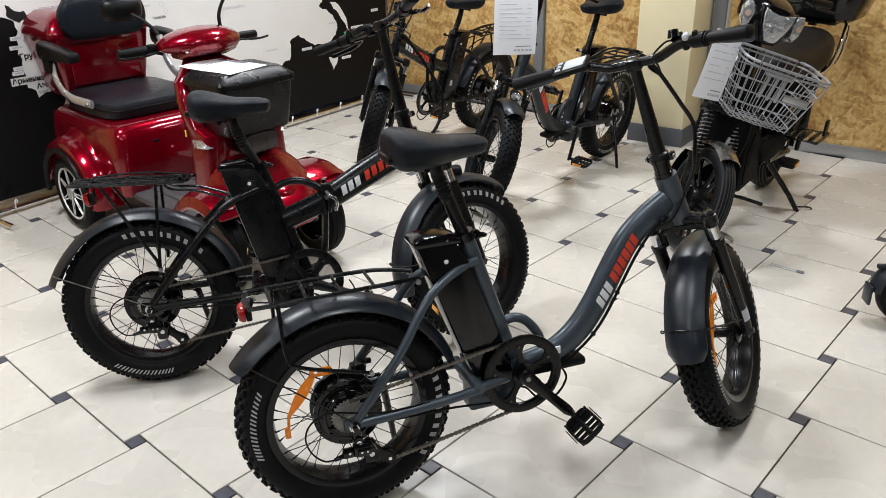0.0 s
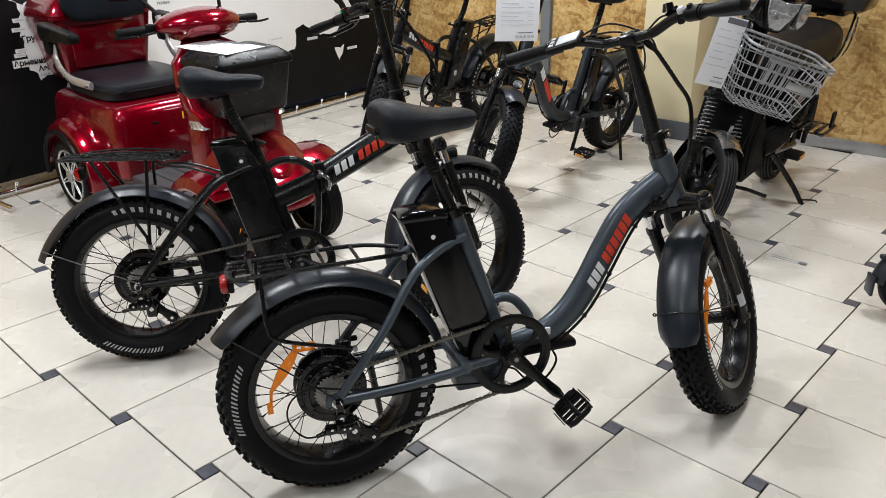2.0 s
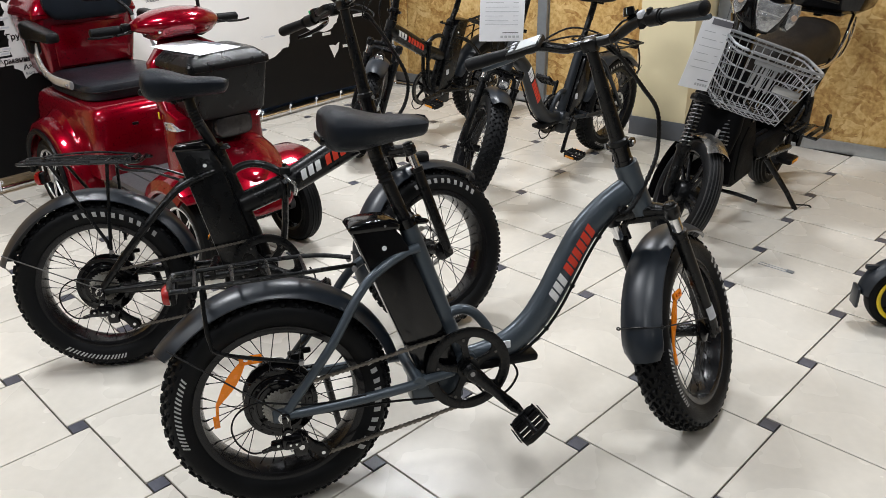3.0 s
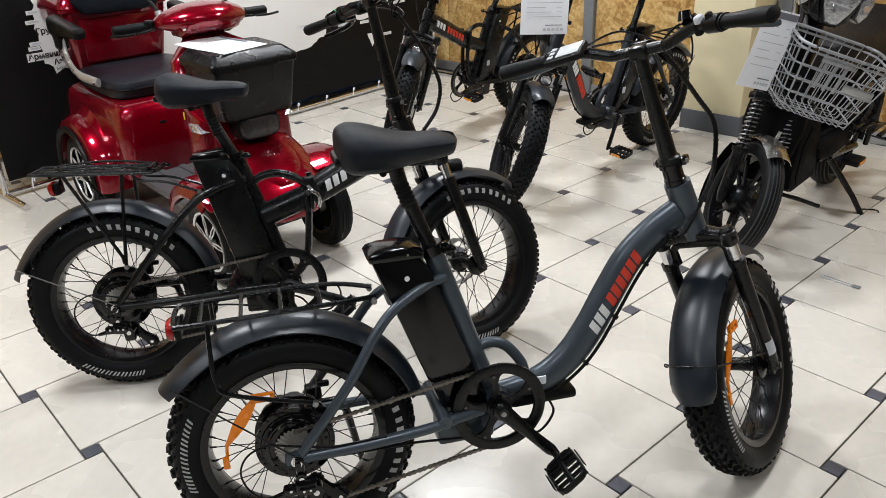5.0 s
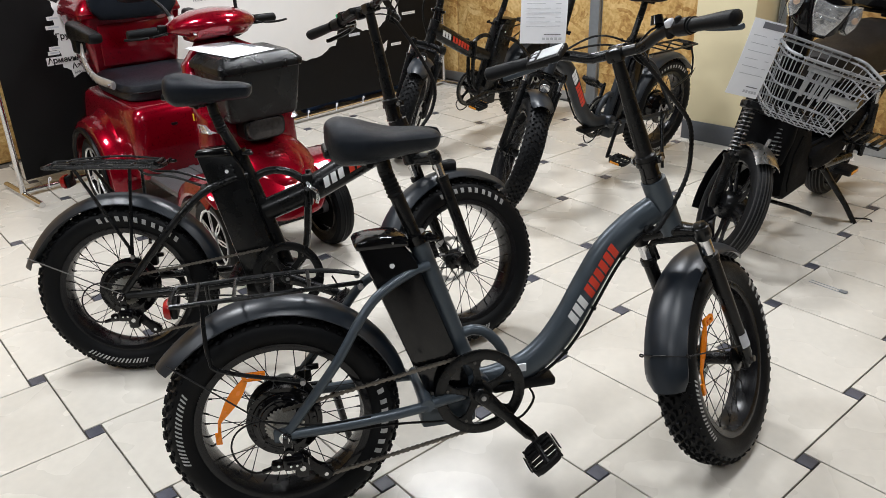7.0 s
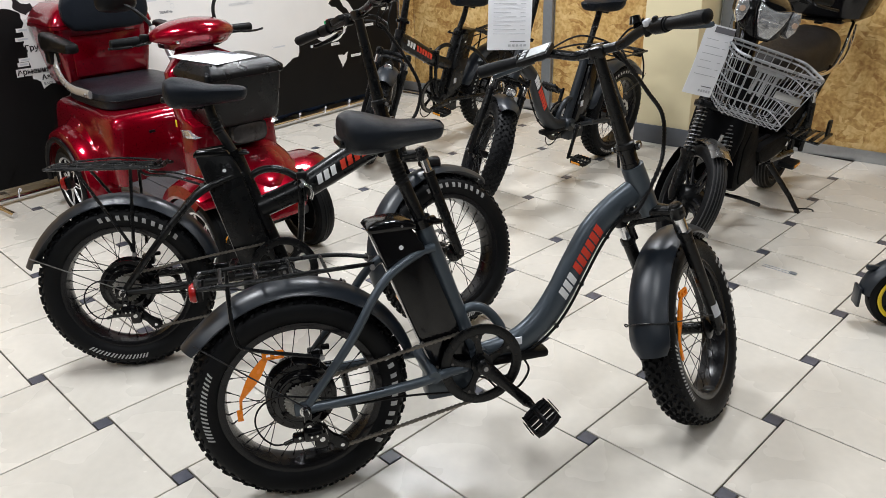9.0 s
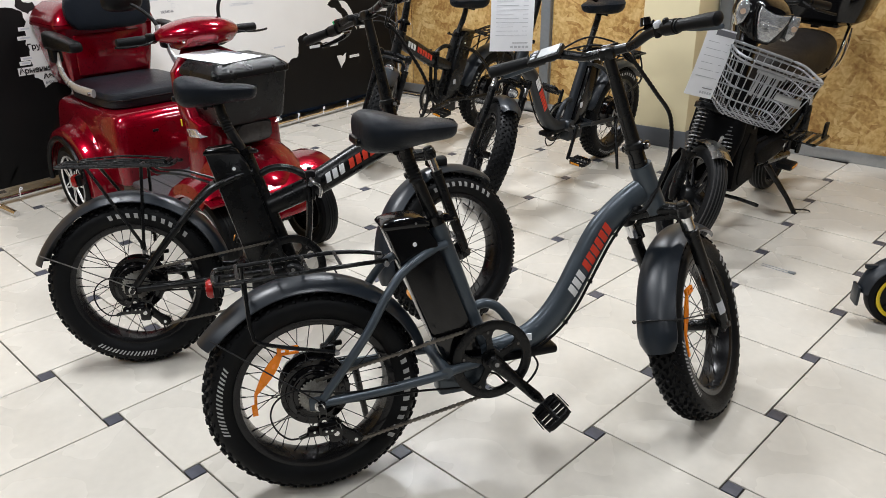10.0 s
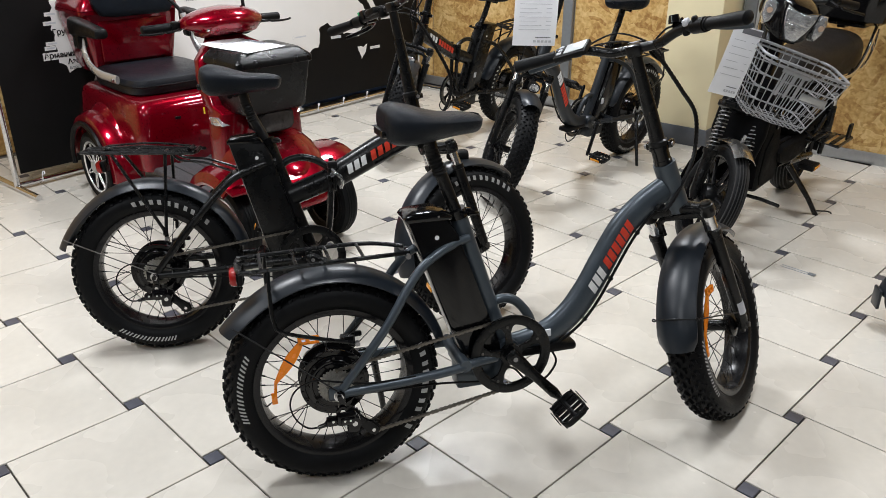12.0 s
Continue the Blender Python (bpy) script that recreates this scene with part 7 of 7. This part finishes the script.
# ---- price papers ----
def price_paper(m, w, h, lines, label, header=False, curl=0.01):
    p = thing("price_paper", m, label, "paper")
    bm = bm_new()
    rows = []
    for i in range(9):
        z = -h * i / 8
        y = -curl * math.sin(math.pi * i / 8) - curl * 0.4 * i / 8
        rows.append([(-w / 2, y, z), (0, y - 0.003, z), (w / 2, y, z), (w / 2, y + 0.001, z), (0, y - 0.002, z), (-w / 2, y + 0.001, z)])
    loft(bm, rows)
    part("page", bm, PAPER, p, smooth=60)

    def bar(x0, x1, z, t, material):
        f = -z / h * 8
        y = -curl * math.sin(math.pi * f / 8) - curl * 0.4 * f / 8 - 0.0045
        part("print_line", box(bm_new(), ((x0 + x1) / 2, y, z), (x1 - x0, 0.0006, t)), material, p)
    if header:
        bar(-w * 0.20, w * 0.47, -h * 0.06, h * 0.080, INK)
    for i in range(lines):
        z = -h * (0.2 + 0.6 * i / lines)
        bar(-w * 0.38, w * (0.02 + 0.12 * ((i * 7) % 3)), z, h * 0.008, PALE_INK)
        bar(w * 0.24, w * 0.36, z, h * 0.008, PALE_INK)
    bar(w * 0.02, w * 0.38, -h * 0.86, h * 0.012, INK)
    for i in range(5):
        bar(w * (-0.02 + 0.09 * i), w * (0.045 + 0.09 * i), -h * 0.925, h * 0.035, PALE_INK)
    return p


price_paper(pose(0.357, 3.71, 1.087, 3, 1, 4), 0.201, 0.287, 9, "white printed price sheet hung on the parked bike")
tag = price_paper(pose(1.118, 3.09, 0.982, 4, 15, 14), 0.130, 0.272, 6, "narrow white price tag hung on the moped handlebar", True, 0.006)
part("string", tube(bm_new(), spline([(0.03, -0.002, -0.004), (0.045, 0.03, 0.06), (0.05, 0.06, 0.13)], 4), 0.001, 4), PLASTIC, tag, "thin black string")


# ---- kick scooter ----
def kick_scooter(m):
    k = thing("kick_scooter", m, "black electric kick scooter with yellow wheel rims", "scooter")
    for x, rear in ((0.0, True), (0.92, False)):
        bm = lathe(bm_new(), [(0.085, 0.022), (0.10, 0.031), (0.116, 0.026), (0.121, 0.010), (0.121, -0.010), (0.116, -0.026), (0.10, -0.031), (0.085, -0.022)], 44)
        w = part("rear_wheel" if rear else "front_wheel", bm, RUBBER, k, "black tyre with a yellow rim ring", pose(x, 0, 0.121))
        for side in (-1, 1):
            part("rim_ring", lathe(bm_new(), [(0.092, side * 0.030), (0.084, side * 0.032), (0.078, side * 0.029), (0.086, side * 0.022)], 44), YELLOW, w, "yellow ring")
        bm = lathe(bm_new(), [(0.080, 0.024), (0.055, 0.030), (0.02, 0.030), (0.008, 0.045), (0.008, -0.045), (0.02, -0.030), (0.055, -0.030), (0.080, -0.024)], 32)
        part("hub", bm, PLASTIC, w, "black wheel hub")
        for i in range(5):
            for side in (-1, 1):
                part("hub_rib", box(bm_new(), (0.05, side * 0.031, 0), (0.05, 0.006, 0.010), 0.002, pose(0, 0, 0, 0, 72 * i, 0)), PLASTIC, w)
        bm = fender_shell(0.150, 0.045, 70 if rear else 60, 176 if rear else 130, pose(x, 0, 0.121))
        f = part("mudguard", bm, FENDER, k, "matt black mudguard")
        if rear:
            part("flap", box(bm_new(), (-0.152, 0, 0.115), (0.012, 0.06, 0.075), 0.005, ID), FENDER, f)
            part("mudguard_hook", box(bm_new(), (-0.115, 0, 0.225), (0.05, 0.02, 0.018), 0.006), FENDER, f)
    bm = bm_new()
    box(bm, (0.43, 0, 0.13), (0.58, 0.155, 0.055), 0.016)
    deck = part("deck", bm, PLASTIC, k, "black standing deck")
    part("grip_mat", box(bm_new(), (0.43, 0, 0.159), (0.50, 0.13, 0.004), 0.0015), RUBBER, deck)
    bm = bm_new()
    for side in (-1, 1):
        tube(bm, [(0.16, side * 0.05, 0.13), (0.0, side * 0.05, 0.121)], 0.014, 8)
        tube(bm, [(0.92, side * 0.05, 0.121), (0.88, side * 0.045, 0.28)], 0.014, 8)
    box(bm, (0.80, 0, 0.20), (0.20, 0.07, 0.06), 0.014, pose(0, 0, 0))
    tube(bm, [(0.89, 0, 0.25), (0.74, 0, 1.08)], 0.024, 14)
    part("stem", bm, BLACK_PAINT, k, "black folding stem")
    bar = part("handlebar", tube(bm_new(), [(0.74, -0.22, 1.09), (0.735, 0, 1.09), (0.74, 0.22, 1.09)], 0.014, 10), BLACK_PAINT, k)
    for side in (-1, 1):
        part("grip", tube(bm_new(), [(0.74, side * 0.13, 1.09), (0.74, side * 0.24, 1.09)], 0.018, 10), RUBBER, bar)
    bm = tube(bm_new(), [(0.30, 0.07, 0.11), (0.27, 0.15, 0.008)], 0.008, 8)
    part("kickstand", bm, BLACK_PAINT, k)
    return k


kick_scooter(pose(1.675, 2.50, 0, 0, 0, -8))


# ---- a clear plastic strip with a grey tip, dropped on the floor ----
strip = thing("plastic_strip", pose(1.475, 2.937, 0, 0, 0, -46), "thin clear plastic strip with a grey tip lying on the tiles", "plastic strip")
for y in (-0.009, 0.009):
    part("band", box(bm_new(), (-0.06, y, 0.0018), (0.12, 0.0022, 0.003), 0.0005), PALE_INK, strip)
part("tip", box(bm_new(), (0.010, 0, 0.004), (0.030, 0.020, 0.007), 0.003), BATTEN, strip, "grey tip")


# ---- floor tiles ----
STEP = 0.4055
LAT = radians(52.285)
ORIGIN = Vector((0.774, 1.629, 0))
A_VEC = Vector((math.cos(LAT), math.sin(LAT), 0)) * STEP
B_VEC = Vector((A_VEC.y, -A_VEC.x, 0))
SMALL = 0.0495
BIG = math.sqrt(STEP ** 2 - SMALL ** 2)
SKEW = math.atan2(SMALL, BIG)
TILE_TURN = LAT - math.pi / 2 - SKEW


def tile_mesh(size, material):
    g = size - 0.005
    b = bm_new()
    box(b, (0, 0, -0.004), (g, g, 0.008), 0.0012, segs=1)
    return finish(b, material, 0)


big_mesh, small_mesh = tile_mesh(BIG, CREAM_TILE), tile_mesh(SMALL, DARK_TILE)
rot = Matrix.Rotation(TILE_TURN, 4, "Z")
inside = ROOM.inverted()
near, far_big, far_small = [], [], []
for i in range(-26, 27):
    for j in range(-26, 27):
        c = ORIGIN + A_VEC * i + B_VEC * j
        for kind_mesh, off in ((small_mesh, Vector((0, 0, 0))), (big_mesh, rot @ Vector(((SMALL + BIG) / 2, (SMALL - BIG) / 2, 0)))):
            p = c + off
            q = inside @ p
            if not (LEFT + 0.2 < q.x < SIDE - 0.2 and FRONT + 0.2 < q.y < BACK - 0.15):
                continue
            if -2.6 < p.x < 2.8 and 1.1 < p.y < 5.4:
                near.append((kind_mesh, p))
            elif kind_mesh is big_mesh:
                far_big.append(p)
            else:
                far_small.append(p)
for mesh_used, p in near:
    name = "tile" if mesh_used is big_mesh else "insert"
    part(name, mesh_used, None, floor, "", floor.matrix_basis.inverted() @ Matrix.Translation(p) @ rot)
for spots, size, material, name in ((far_big, BIG, CREAM_TILE, "tiles"), (far_small, SMALL, DARK_TILE, "inserts")):
    verts, faces = [], []
    h = (size - 0.005) / 2
    for p in spots:
        k = len(verts)
        for z in (-0.008, 0.0):
            for sx, sy in ((-h, -h), (h, -h), (h, h), (-h, h)):
                verts.append(p + rot @ Vector((sx, sy, 0)) + Vector((0, 0, z)))
        faces += [(k + 4, k + 5, k + 6, k + 7)] + [(k + e, k + (e + 1) % 4, k + 4 + (e + 1) % 4, k + 4 + e) for e in range(4)]
    me = bpy.data.meshes.new(name)
    me.from_pydata(verts, [], faces)
    me.materials.append(material)
    ob = part(name, me, None, floor, "", floor.matrix_basis.inverted())
    ob["kind"] = "stuff"
